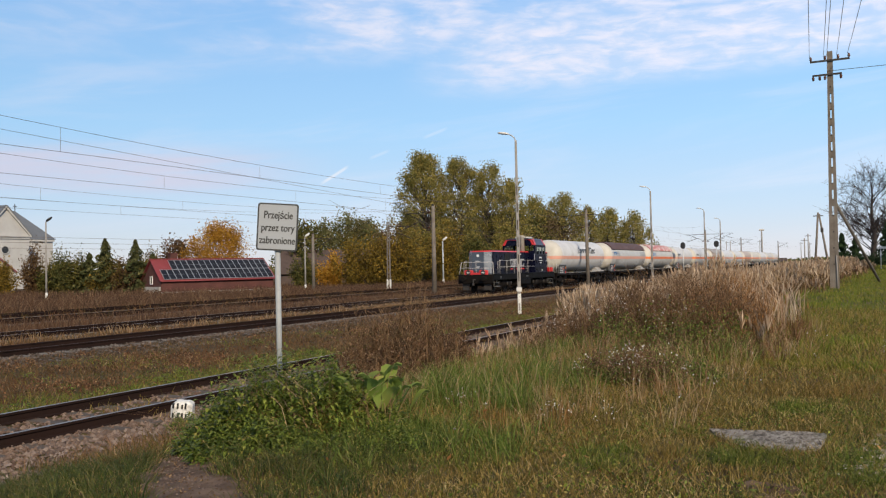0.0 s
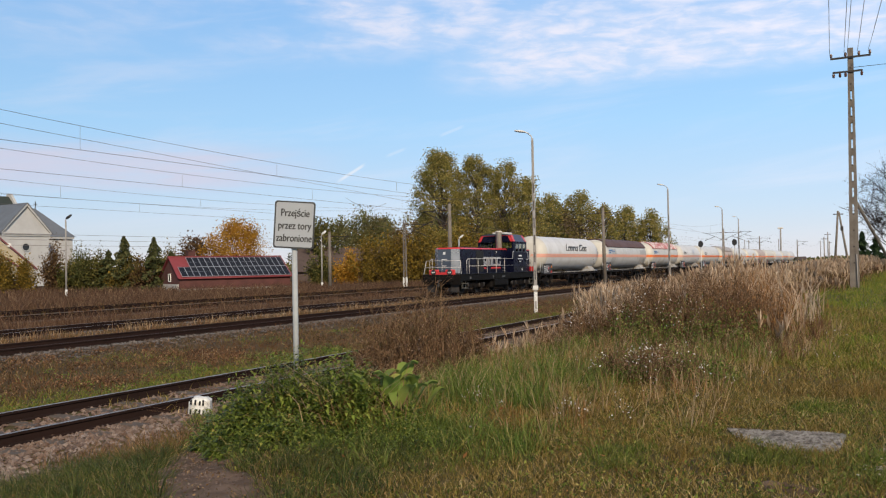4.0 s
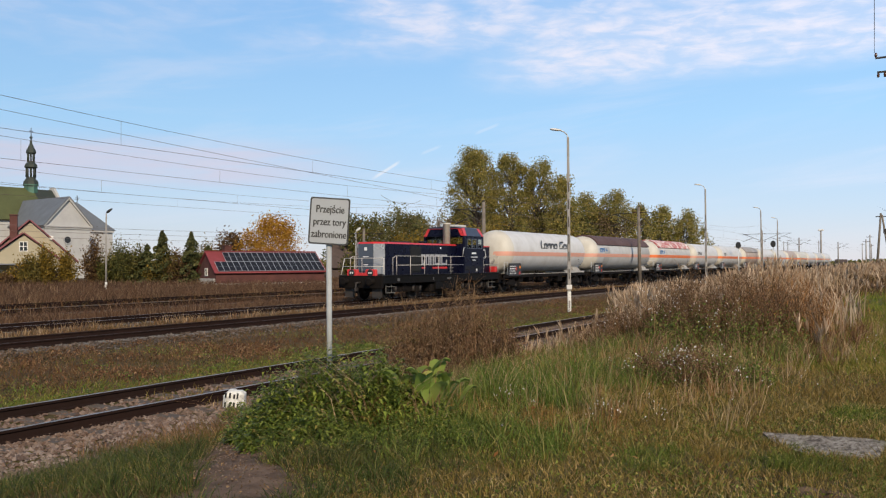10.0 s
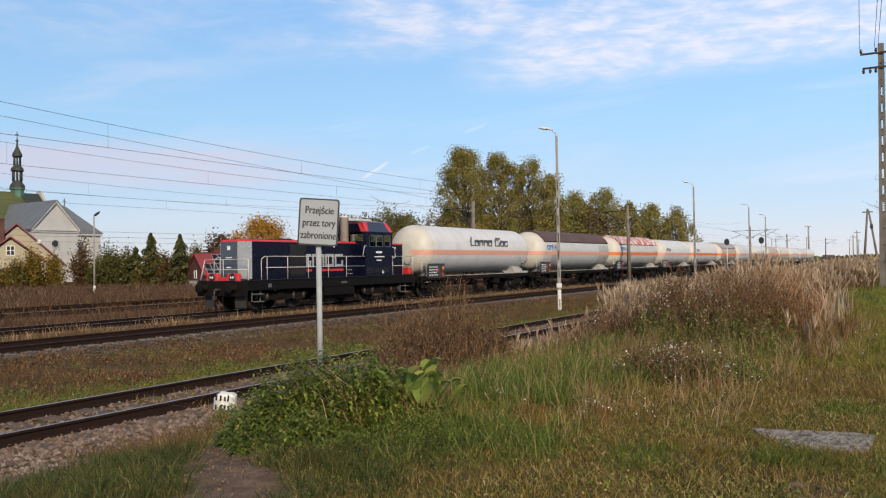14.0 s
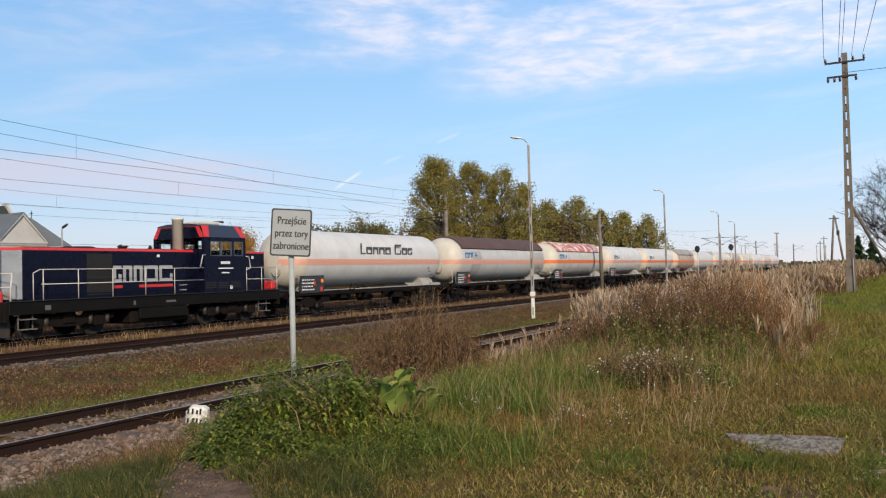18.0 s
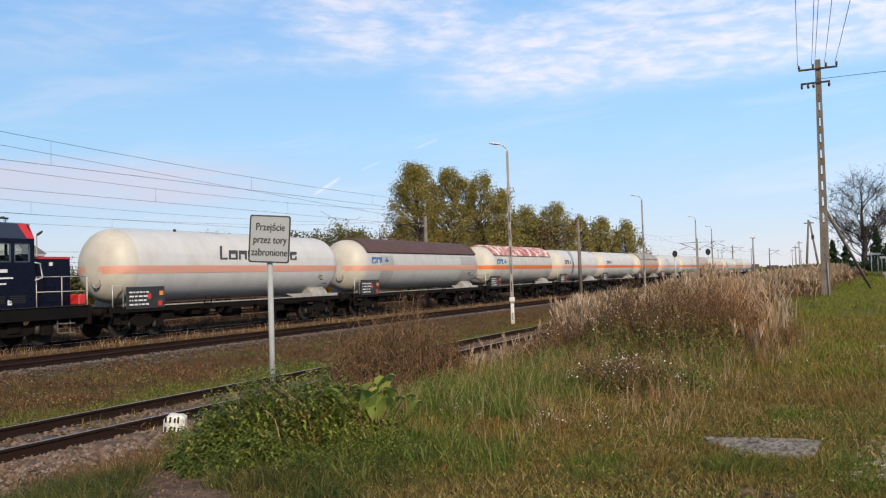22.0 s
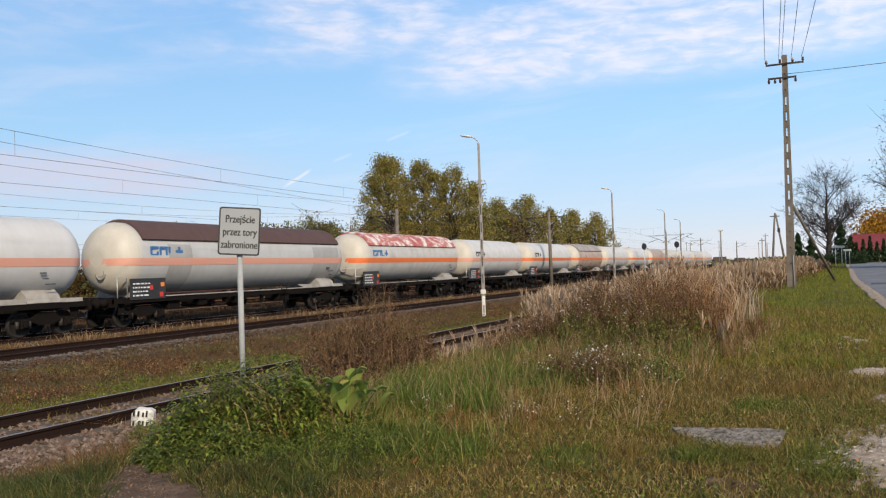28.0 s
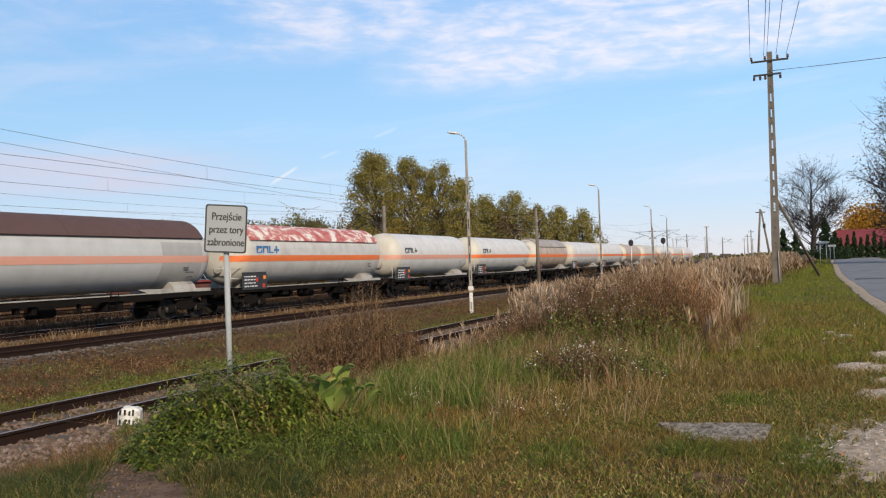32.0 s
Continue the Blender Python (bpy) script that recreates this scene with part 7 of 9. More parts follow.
def conifer(x, y, h, r, label, seed, leaves=2600, mat="fir"):
    rs = np.random.RandomState(seed)
    z = float(lie(x, y)) - 0.1
    ob = thing("conifer", pose(x, y, z), label, "conifer")
    bm = bmesh.new()
    tube(bm, (0, 0, 0), (0, 0, h * 0.95), 0.02 * h + 0.03, 0.02, n=7)
    part("trunk", bm, M["bark_dark"], ob)
    k = rs.uniform(0, 1, leaves) ** 1.1
    a = rs.uniform(0, 2 * np.pi, leaves)
    tier = 0.55 + 0.45 * np.sin(k * 26 + seed + 1.9 * np.sin(2 * a + seed))
    rad = r * (1 - k) ** 0.85 * tier * (1 + 0.22 * np.sin(3 * a + seed)) * rs.uniform(0.3, 1.0, leaves) ** 0.5 + 0.03
    c = np.stack([rad * np.cos(a), rad * np.sin(a), h * (0.04 + 0.96 * k) - 0.18 * rad], -1)
    p, f = cards(rs, c, 0.055 * h ** 0.5 + 0.06)
    me = raw_mesh("crown", p, f)
    me.materials.append(LEAF[mat])
    tagged(part("crown", me, None, ob), kind="stuff")
    return ob


def shrub(x, y, h, r, mat, label, seed, leaves=2400, size=0.13, name="shrub"):
    rs = np.random.RandomState(seed)
    z = float(lie(x, y)) - 0.1
    ob = thing(name, pose(x, y, z), label, "shrub")
    n = 16
    tips = [Vector((r * q * math.cos(a), r * q * math.sin(a), h * (1 - 0.45 * q * q) * rs.uniform(0.6, 1.0))) for a, q in ((rs.uniform(0, 6.28), rs.uniform(0.1, 1.0)) for _ in range(n))]
    bm = bmesh.new()
    for t in tips:
        tube(bm, (t.x * 0.1, t.y * 0.1, 0), t, 0.03, 0.008, n=5, caps=False)
    tagged(part("branchwork", bm, M["bark_dark"], ob), kind="stuff")
    pick = rs.randint(0, n, leaves)
    k = rs.uniform(0.15, 1.05, leaves)[:, None]
    c = np.array([tuple(t) for t in tips])[pick] * k + rs.normal(size=(leaves, 3)) * np.array([r, r, h * 0.8]) * 0.15
    c[:, 2] = np.abs(c[:, 2])
    p, f = cards(rs, c, size)
    me = raw_mesh("foliage", p, f)
    me.materials.append(LEAF[mat])
    tagged(part("foliage", me, None, ob), kind="stuff")
    return ob


tree(-57.2, 105.0, 18.9, 4.7, "poplar", "tall yellowing poplar behind the tracks", 11, 0.08, 230, 52000, 0.118, spread=0.085)
tree(-53.0, 107.6, 18.0, 4.2, "poplar", "tall yellowing poplar in a close group", 12, 0.08, 200, 42000, 0.118, spread=0.085)
tree(-49.3, 109.4, 17.3, 4.0, "poplar", "tall yellowing poplar with see-through crown", 13, 0.08, 150, 30000, 0.118, spread=0.085)
tree(-46.4, 111.2, 14.5, 2.6, "poplar", "slim half-bare poplar at the edge of the group", 14, 0.15, 110, 7000, 0.16, spread=0.12)
tree(-55.0, 140.5, 14.4, 4.6, "poplar", "yellow-green tree in a row behind the train", 15, 0.08, 120, 20000, 0.145, spread=0.11)
tree(-49.5, 143.2, 14.9, 4.7, "poplar", "yellow-green tree in a row behind the train", 16, 0.08, 130, 21000, 0.145, spread=0.11)
tree(-45.6, 145.2, 12.6, 2.4, "poplar", "thin tree with sparse yellow leaves", 17, 0.15, 80, 5200, 0.18, spread=0.12)
tree(-53.6, 186.0, 14.2, 4.4, "poplar", "distant yellow-green tree behind the train", 18, 0.08, 130, 11000, 0.23, spread=0.12)
tree(-48.2, 189.0, 13.6, 4.2, "poplar", "distant yellow-green tree behind the train", 19, 0.08, 130, 10000, 0.23, spread=0.12)
tree(-89.2, 96.0, 9.4, 4.6, "orange", "round orange maple behind the barn", 20, 0.12, 120, 17000, 0.15, spread=0.12)
tree(-81.0, 106.0, 9.6, 4.0, "green", "dull green tree behind the barns", 21, 0.15, 34, 5000, 0.25)
tree(-94.5, 92.0, 7.4, 3.0, "brown", "brownish tree next to the orange maple", 22, 0.15, 28, 2600, 0.22)
rs0 = random.Random(4)
for i in range(15):
    # woodland edge behind the barns
    px = -88 + 2.7 * i + rs0.uniform(-1, 1)
    py = 126 + 1.3 * i + rs0.uniform(-5, 5)
    tree(px, py, rs0.uniform(9.6, 12.4), rs0.uniform(3.6, 4.8), ("wood", "wood", "olive_wood", "wood", "brown_wood")[i % 5], "autumn tree at the edge of a wood", 100 + i, 0.05, 110, 6000, 0.22, spread=0.12)
for i, (px, py, hh, rr, mt) in enumerate(((-69.5, 91.5, 4.6, 2.2, "green"), (-66.0, 93.0, 5.0, 2.4, "orange"), (-62.5, 93.0, 6.6, 3.0, "gold"), (-58.5, 92.5, 7.4, 3.4, "gold"), (-54.0, 92.0, 8.6, 3.8, "gold"), (-50.0, 96.0, 8.0, 3.4, "gold"), (-46.5, 98.0, 7.0, 3.0, "green"), (-60.5, 98.5, 8.2, 3.6, "brown"), (-43.0, 104.0, 6.0, 3.0, "gold"), (-40.5, 118.0, 5.0, 3.0, "wood"), (-38.5, 135.0, 5.0, 3.0, "green"))):
    shrub(px, py, hh, rr, mt, "dense autumn shrub beside the railway land", 200 + i, 6000, 0.15, "large_shrub")
# garden hedge before the church and the yellow house
rs0 = random.Random(9)
for i in range(20):
    k = i / 19
    px, py = -104 + 22 * k + rs0.uniform(-1, 1), 58 + 17 * k + rs0.uniform(-1.5, 1.5)
    shrub(px, py, rs0.uniform(3.0, 6.2) - 1.6 * (k < 0.3), rs0.uniform(1.8, 2.8), rs0.choice(("green", "olive", "olive", "gold", "olive", "gold", "brown")), "tall garden shrub in an overgrown hedge", 300 + i, 3600, 0.14)
for i, (px, py, hh) in enumerate(((-85.1, 71.4, 7.0), (-81.9, 73.3, 6.8), (-86.9, 70.5, 5.2), (-80.6, 74.9, 5.0))):
    conifer(px, py, hh, 2.9, "ragged spruce in the garden hedge", 400 + i, 2600, "spruce")
# beside the road
tree(0.9, 142.5, 14.6, 5.3, "brown", "large bare tree with a wide crown", 31, 0.34, 52, 1500, 0.11, bark="bark_dark", bare=True, thick=1.6)
tree(9.4, 86.0, 15.5, 4.8, "brown", "half-bare roadside tree with withered leaves", 32, 0.2, 60, 9000, 0.10, bark="bark_dark", bare=True)
tree(9.6, 153.0, 7.2, 5.4, "orange", "orange autumn tree behind a red roof", 33, 0.35, 50, 9000, 0.22)
for i, (px, py, hh, rr) in enumerate(((-3.2, 126, 4.6, 1.7), (-1.6, 127, 3.9, 1.6), (2.3, 126, 5.8, 2.1), (3.5, 128, 4.0, 1.5))):
    conifer(px, py, hh, rr, "dark spruce beside the road", 450 + i)
for i in range(13):
    conifer(4.2 + 0.85 * i, 126.5 + 0.3 * i, 3.0 + 0.4 * ((i * 7) % 3), 0.7, "clipped dark thuja in a hedge", 470 + i, 1100)
for i in range(7):
    shrub(-2.0 + 1.1 * i, 118 + 0.5 * i, 1.7, 1.1, "fir", "low dark hedge along the road", 490 + i, 900, 0.12)


def far_woods():
    """A low belt of distant trees round the horizon."""
    rs = np.random.RandomState(77)
    n = 24000
    a = rs.uniform(radians(-75), radians(80), n)
    d = rs.uniform(430, 620, n)
    tall = 4.5 + 2 * np.sin(a * 9) + 1.5 * np.sin(a * 23 + 1) + np.sin(a * 57)
    right = smooth(radians(18), radians(4), a)
    tall = np.maximum(tall * (1 - 0.55 * right), 2.2)
    c = np.stack([-np.sin(a) * d, np.cos(a) * d, rs.uniform(0, 1, n) ** 0.8 * tall], -1)
    p, f = cards(rs, c, 1.0)
    me = raw_mesh("far_woods", p, f)
    me.materials.append(LEAF["wood"])
    tagged(new("far_woods", me), "low belt of distant autumn woods on the horizon", "woodland", kind="stuff")


far_woods()


# ---- grass and weeds ----
G = {
    "lawn": plant("short_autumn_grass", [(0.0, (0.033, 0.033, 0.009)), (0.3, (0.122, 0.106, 0.023)), (0.6, (0.235, 0.172, 0.043)), (0.84, (0.38, 0.26, 0.09)), (1.0, (0.56, 0.43, 0.23))], 0.3, 0.7, 0.6, (0.18, 0.104, 0.030), 0.9),
    "verge": plant("fresh_green_grass", [(0.0, (0.07, 0.11, 0.012)), (0.6, (0.155, 0.195, 0.027)), (1.0, (0.32, 0.25, 0.06))], 0.3, 0.6, 0.4, (0.20, 0.14, 0.03), 0.5),
    "deep": plant("deep_green_short_grass", [(0.0, (0.036, 0.06, 0.009)), (0.55, (0.105, 0.148, 0.024)), (0.85, (0.23, 0.225, 0.048)), (1.0, (0.42, 0.32, 0.11))], 0.3, 0.6, 0.4, (0.09, 0.08, 0.02), 0.9),
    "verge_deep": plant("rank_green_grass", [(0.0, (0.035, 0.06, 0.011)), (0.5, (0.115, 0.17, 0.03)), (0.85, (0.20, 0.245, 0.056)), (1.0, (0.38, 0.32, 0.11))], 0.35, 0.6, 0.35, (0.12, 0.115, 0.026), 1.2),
    "litter_grass": plant("withered_matted_grass", [(0.0, (0.06, 0.035, 0.018)), (0.5, (0.17, 0.10, 0.05)), (1.0, (0.34, 0.22, 0.12))], 0.2, 0.8, 0.4, (0.11, 0.06, 0.03), 1.5),
    # green grass darkened: the path corner's shade is put into the blade colour
    "dim_green": plant("dark_green_dimmed_grass", [(0.0, (0.018, 0.03, 0.008)), (0.55, (0.055, 0.078, 0.018)), (0.88, (0.11, 0.12, 0.034)), (1.0, (0.24, 0.18, 0.08))], 0.25, 0.6, 0.35, (0.06, 0.04, 0.02), 1.4),
    "dark_litter": plant("dark_brown_dead_grass", [(0.0, (0.03, 0.02, 0.012)), (0.6, (0.085, 0.054, 0.03)), (1.0, (0.19, 0.12, 0.07))], 0.15, 0.8, 0.3, (0.05, 0.035, 0.015), 1.5),
    "russet": plant("russet_dead_stalks", [(0.0, (0.14, 0.06, 0.022)), (0.6, (0.30, 0.14, 0.05)), (1.0, (0.44, 0.24, 0.10))], 0.25, 0.8, 0.3, (0.16, 0.08, 0.03), 0.8),
    "dry": plant("straw_coloured_grass", [(0.0, (0.12, 0.07, 0.034)), (0.5, (0.32, 0.21, 0.105)), (1.0, (0.56, 0.42, 0.26))], 0.3, 0.7, 0.35, (0.25, 0.125, 0.06), 0.6),
    "rust": plant("rust_brown_weeds", [(0.0, (0.028, 0.016, 0.011)), (0.5, (0.080, 0.046, 0.028)), (0.85, (0.15, 0.092, 0.056)), (1.0, (0.28, 0.19, 0.115))], 0.2, 0.8, 0.45, (0.12, 0.060, 0.032), 0.3),
    "mixed": plant("patchy_brown_green_grass", [(0.0, (0.045, 0.042, 0.012)), (0.35, (0.095, 0.078, 0.022)), (0.6, (0.145, 0.074, 0.034)), (1.0, (0.27, 0.16, 0.08))], 0.25, 0.7, 0.75, (0.12, 0.048, 0.024), 0.4),
    "red_weed": plant("red_brown_matted_weeds", [(0.0, (0.05, 0.024, 0.014)), (0.45, (0.13, 0.062, 0.032)), (0.8, (0.22, 0.115, 0.058)), (1.0, (0.36, 0.23, 0.13))], 0.2, 0.8, 0.35, (0.10, 0.06, 0.028), 0.5),
    "nettle": plant("fresh_nettle_leaves", [(0.0, (0.028, 0.048, 0.009)), (0.35, (0.10, 0.14, 0.022)), (0.75, (0.205, 0.25, 0.042)), (0.93, (0.30, 0.33, 0.066)), (1.0, (0.40, 0.29, 0.09))], 0.35, 0.45, 0.5, (0.05, 0.06, 0.014), 2.0),
    "stem": plant("dry_brown_stems", [(0.0, (0.055, 0.032, 0.018)), (0.6, (0.14, 0.082, 0.042)), (1.0, (0.27, 0.175, 0.095))], 0.1, 0.8, 0.3, (0.07, 0.05, 0.02), 1.0),
    "plume": plant("pale_reed_plumes", [(0.0, (0.26, 0.175, 0.105)), (0.5, (0.46, 0.335, 0.22)), (1.0, (0.68, 0.54, 0.39))], 0.4, 0.8, 0.35, (0.32, 0.17, 0.10), 0.7),
    "seed": plant("dark_seed_heads", [(0.0, (0.09, 0.048, 0.03)), (0.7, (0.20, 0.11, 0.065)), (1.0, (0.40, 0.28, 0.20))], 0.15, 0.8, 0.2, (0.08, 0.05, 0.04), 1.0),
    "flower": plant("white_flower_heads", [(0.0, (0.55, 0.53, 0.50)), (1.0, (0.80, 0.79, 0.78))], 0.2, 0.7, 0.1, (0.5, 0.45, 0.4), 2.0),
    "burdock": plant("large_pale_green_leaf", [(0.0, (0.16, 0.23, 0.045)), (0.6, (0.27, 0.33, 0.075)), (1.0, (0.37, 0.40, 0.11))], 0.4, 0.5, 0.35, (0.27, 0.24, 0.07), 3.0),
    "litter": plant("fallen_brown_leaves", [(0.0, (0.20, 0.085, 0.03)), (0.6, (0.36, 0.17, 0.06)), (1.0, (0.48, 0.30, 0.14))], 0.2, 0.8, 0.1, (0.2, 0.1, 0.05), 2.0),
}


def spots(rs, n, x0, x1, y0, y1, bias=1.0):
    return rs.uniform(x0, x1, n), y0 + (y1 - y0) * rs.uniform(0, 1, n) ** bias


def clumpy(rs, x, y, keep, scale, seed):
    """Thins points into patches."""
    f = np.sin(x * scale + seed) * np.sin(y * scale * 1.3 + seed * 2) + 0.6 * np.sin(x * scale * 2.7 - y * scale * 1.9 + seed)
    ok = f + rs.normal(0, 0.5, len(x)) > np.quantile(f, 1 - keep)
    return x[ok], y[ok]


def off_road(x, y):
    """Clear of rails, stones, slab, bare soil and road."""
    ok = (x < road_x(y) - 0.05)
    for c, h in ((SIDING, 1.45), (MAIN, 1.7), (TRAIN, 1.45)):
        ok &= np.abs(x - c) > h
    ok &= ~((x > -1.42) & (x < -0.37) & (y > 7.55) & (y < 8.36 + 0.04 * np.sin(x * 31)) & (y > 7.78 - 1.25 * (x + 1.15) + 0.1 * np.sin(x * 19)))
    ok &= gravelled(x, y) > 0.72
    ok &= trodden(x, y) > 0.9
    return x[ok], y[ok]


def blade_mesh(rs, x, y, z, h, w, lean, droop=0.0, way=None):
    """Bent blades, three triangles each."""
    n = len(x)
    a, b = rs.uniform(0, 2 * np.pi, n), rs.uniform(0, 2 * np.pi, n)
    b = b if way is None else way
    side = np.stack([np.cos(a), np.sin(a), 0 * a], -1) * (w / 2)[:, None]
    out = np.stack([np.cos(b), np.sin(b), 0 * b], -1) * (lean * h)[:, None]
    root = np.stack([x, y, z], -1)
    up = np.stack([0 * h, 0 * h, h], -1)
    mid, tip = root + up * 0.55 + out * 0.3, root + up * np.reshape(1 - np.asarray(droop), (-1, 1)) + out
    v = np.stack([root - side, root + side, mid - side * 0.75, mid + side * 0.75, tip], 1)
    f = np.array([[0, 1, 2], [1, 3, 2], [2, 3, 4]])
    return v.reshape(-1, 3), (f[None] + 5 * np.arange(n)[:, None, None]).reshape(-1, 3)


def stuff(name, meshes, mat, label, category):
    vs, fs, k = [], [], 0
    for v, f in meshes:
        vs.append(v), fs.append(f + k)
        k += len(v)
    me = raw_mesh(name, np.concatenate(vs), np.concatenate(fs))
    me.materials.append(mat)
    return tagged(new(name, me), label, category, kind="stuff")


def reed_zone(x, y, shift=0.0):
    """0 outside the reed bed to 1 well inside it."""
    right = -1.45 - 0.45 * smooth(18, 27, y) + 0.8 * smooth(30, 42, y) + 2.3 * smooth(45, 95, y) + 0.3 * np.sin(y * 1.3) + 0.2 * np.sin(y * 3.7)
    rough = 2.6 * (field(np.asarray(x, float), np.asarray(y, float), 0.75, 51) - 0.5)
    return np.clip(np.minimum((right - x - shift + 0.5 * rough) / (2.0 + 0.7 * shift), (y - 14.6 + 1.4 * rough) / 6.0), 0, 1)


def weedy(x, y):
    """1 where tall brown and green weeds crowd the reeds out, 0 elsewhere."""
    d = ((x + 3.35) / 1.55) ** 2 + ((y - 18.0) / 4.6) ** 2 + 0.9 * (field(np.asarray(x, float), np.asarray(y, float), 0.8, 57) - 0.5)
    return np.clip(1.7 - 1.3 * d, 0, 1)


def grass(name, n, area, hr, wr, lr, mat, label, seed, bias=1.0, patch=None, edge=True, sink=0.02, zone=False):
    rs = np.random.RandomState(seed)
    x, y = spots(rs, n, *area, bias)
    if patch:
        x, y = clumpy(rs, x, y, patch[0], patch[1], seed)
    if edge:
        x, y = off_road(x, y)
    if zone:
        ok = rs.uniform(0, 1, len(x)) < reed_zone(x, y)
        x, y = x[ok], y[ok]
    m = len(x)
    h = rs.uniform(*hr, m) * (0.95 + 0.25 * np.sin(x * 1.7 + seed) * np.sin(y * 1.4)) + 0.012
    if zone:
        h = h * (0.35 + 0.65 * reed_zone(x, y))
    return stuff(name, [blade_mesh(rs, x, y, lie(x, y) - sink, h, rs.uniform(*wr, m), rs.uniform(*lr, m))], mat, label, "grass")


def turf(name, n, area, hr, wr, mat, label, seed, bias=1.0, keep=None):
    """Short ground cover, one pointed blade for each triangle."""
    rs = np.random.RandomState(seed)
    x, y = spots(rs, n, *area, bias)
    x, y = off_road(x, y)
    if keep is not None:
        ok = rs.uniform(0, 1, len(x)) < keep(x, y)
        x, y = x[ok], y[ok]
    m = len(x)
    h, w = rs.uniform(*hr, m) * (0.55 + 0.9 * field(x, y, 1.7, seed)), rs.uniform(*wr, m)
    a, b, lean = rs.uniform(0, 2 * np.pi, m), rs.uniform(0, 2 * np.pi, m), rs.uniform(0.2, 1.5, m)
    side = np.stack([np.cos(a), np.sin(a), 0 * a], -1) * (w / 2)[:, None]
    root = np.stack([x, y, lie(x, y) - 0.008], -1)
    tip = root + np.stack([np.cos(b) * lean * h, np.sin(b) * lean * h, h], -1)
    return stuff(name, [(np.stack([root - side, root + side, tip], 1).reshape(-1, 3), np.arange(3 * m).reshape(m, 3))], mat, label, "grass")


def tufts(name, n, area, hr, wr, lean, mat, label, seed, per=14, spread=0.05, bias=1.0, keep=None, edge=True):
    """Blades that spring from one root and arch outwards, tuft beside tuft."""
    rs = np.random.RandomState(seed)
    x, y = spots(rs, n, *area, bias)
    if edge:
        x, y = off_road(x, y)
    if keep is not None:
        ok = rs.uniform(0, 1, len(x)) < keep(x, y)
        x, y = x[ok], y[ok]
    m = len(x)
    big = rs.uniform(*hr, m)
    k = np.repeat(np.arange(m), per)
    b = rs.uniform(0, 2 * np.pi, m * per)
    q = rs.uniform(0, 1, m * per) ** 0.7
    px, py = x[k] + np.cos(b) * q * spread * big[k] / hr[1], y[k] + np.sin(b) * q * spread * big[k] / hr[1]
    h = big[k] * rs.uniform(0.45, 1.1, m * per)
    bent = rs.uniform(*lean, m * per) * (0.4 + 0.8 * q)
    return stuff(name, [blade_mesh(rs, px, py, lie(px, py) - 0.015, h, rs.uniform(*wr, m * per), bent, 0.25 * np.clip(bent, 0, 1), b + rs.normal(0, 0.5, m * per))], mat, label, "grass")


GREENS = ((-0.7, 9.7, 0.42, 0.5), (-0.95, 7.05, 0.55, 0.45), (0.0, 7.1, 0.35, 0.75), (-1.95, 6.6, 0.35, 0.7), (-5.3, 8.8, 1.2, 1.5), (-4.3, 8.6, 0.9, 1.1), (-5.9, 10.4, 1.3, 1.4), (-4.9, 9.8, 1.0, 1.2), (-3.9, 6.6, 0.9, 0.9), (-3.2, 11.6, 0.8, 0.8), (-4.0, 14.6, 1.6, 0.9), (-6.6, 10.0, 0.8, 1.2))


def greenness(x, y):
    """Where the bank is lush, from 0 to 1."""
    g = 1.5 * (field(x, y, 0.8, 5) - 0.42)
    for cx, cy, rx, ry in GREENS:
        g = np.maximum(g, 1.25 * np.exp(-((x - cx) / rx) ** 2 - ((y - cy) / ry) ** 2) - 0.25 + 0.5 * (field(x, y, 2.2, 9) - 0.5))
    return np.clip(2.0 * (g - 0.2), 0, 1)


def rank(x, y):
    """Where the grass stands tall, from 0 on the mown side to 1 by the tracks."""
    return smooth(0.6, 1.6, trodden(x, y) + 0.35 * (y - 5.5)) * smooth(-1.7, -3.4, x + 0.7 * (field(x, y, 0.9, 2) - 0.5)) * smooth(5.2, 6.8, y) * (0.25 + 0.9 * field(x, y, 0.7, 12))


def browned(x, y):
    return np.clip(1.4 * (field(x, y, 1.1, 21) - 0.38), 0, 1) * (1 - greenness(x, y))


# the near bank
turf("lawn_grass", 120000, (-7.8, 1.4, 4.0, 10.5), (0.03, 0.085), (0.005, 0.010), G["lawn"], "short patchy autumn grass on the bank", 1, 1.0, lambda x, y: 1 - 0.92 * greenness(x, y))
turf("dark_green_grass", 110000, (-7.8, 1.4, 4.0, 10.5), (0.03, 0.10), (0.005, 0.010), G["deep"], "lush dark green patches in the autumn lawn", 7, 1.0, lambda x, y: 0.03 + 0.97 * greenness(x, y))
turf("withered_grass", 45000, (-7.8, 1.4, 4.0, 10.5), (0.02, 0.07), (0.004, 0.008), G["litter_grass"], "withered brown grass in worn patches", 71, 1.0, browned)
turf("lawn_grass", 95000, (-8.6, 1.6, 10.5, 26), (0.05, 0.13), (0.006, 0.012), G["lawn"], "short patchy autumn grass on the bank", 2, 1.3, lambda x, y: 1 - 0.85 * greenness(x, y))
turf("dark_green_grass", 50000, (-8.6, 1.6, 10.5, 26), (0.05, 0.13), (0.006, 0.012), G["deep"], "dark green patches in the lawn farther off", 72, 1.3, lambda x, y: 0.05 + 0.9 * greenness(x, y))
turf("withered_grass", 36000, (-8.6, 1.2, 10.5, 22), (0.05, 0.13), (0.005, 0.010), G["litter_grass"], "withered brown grass farther off", 79, 1.3, browned)
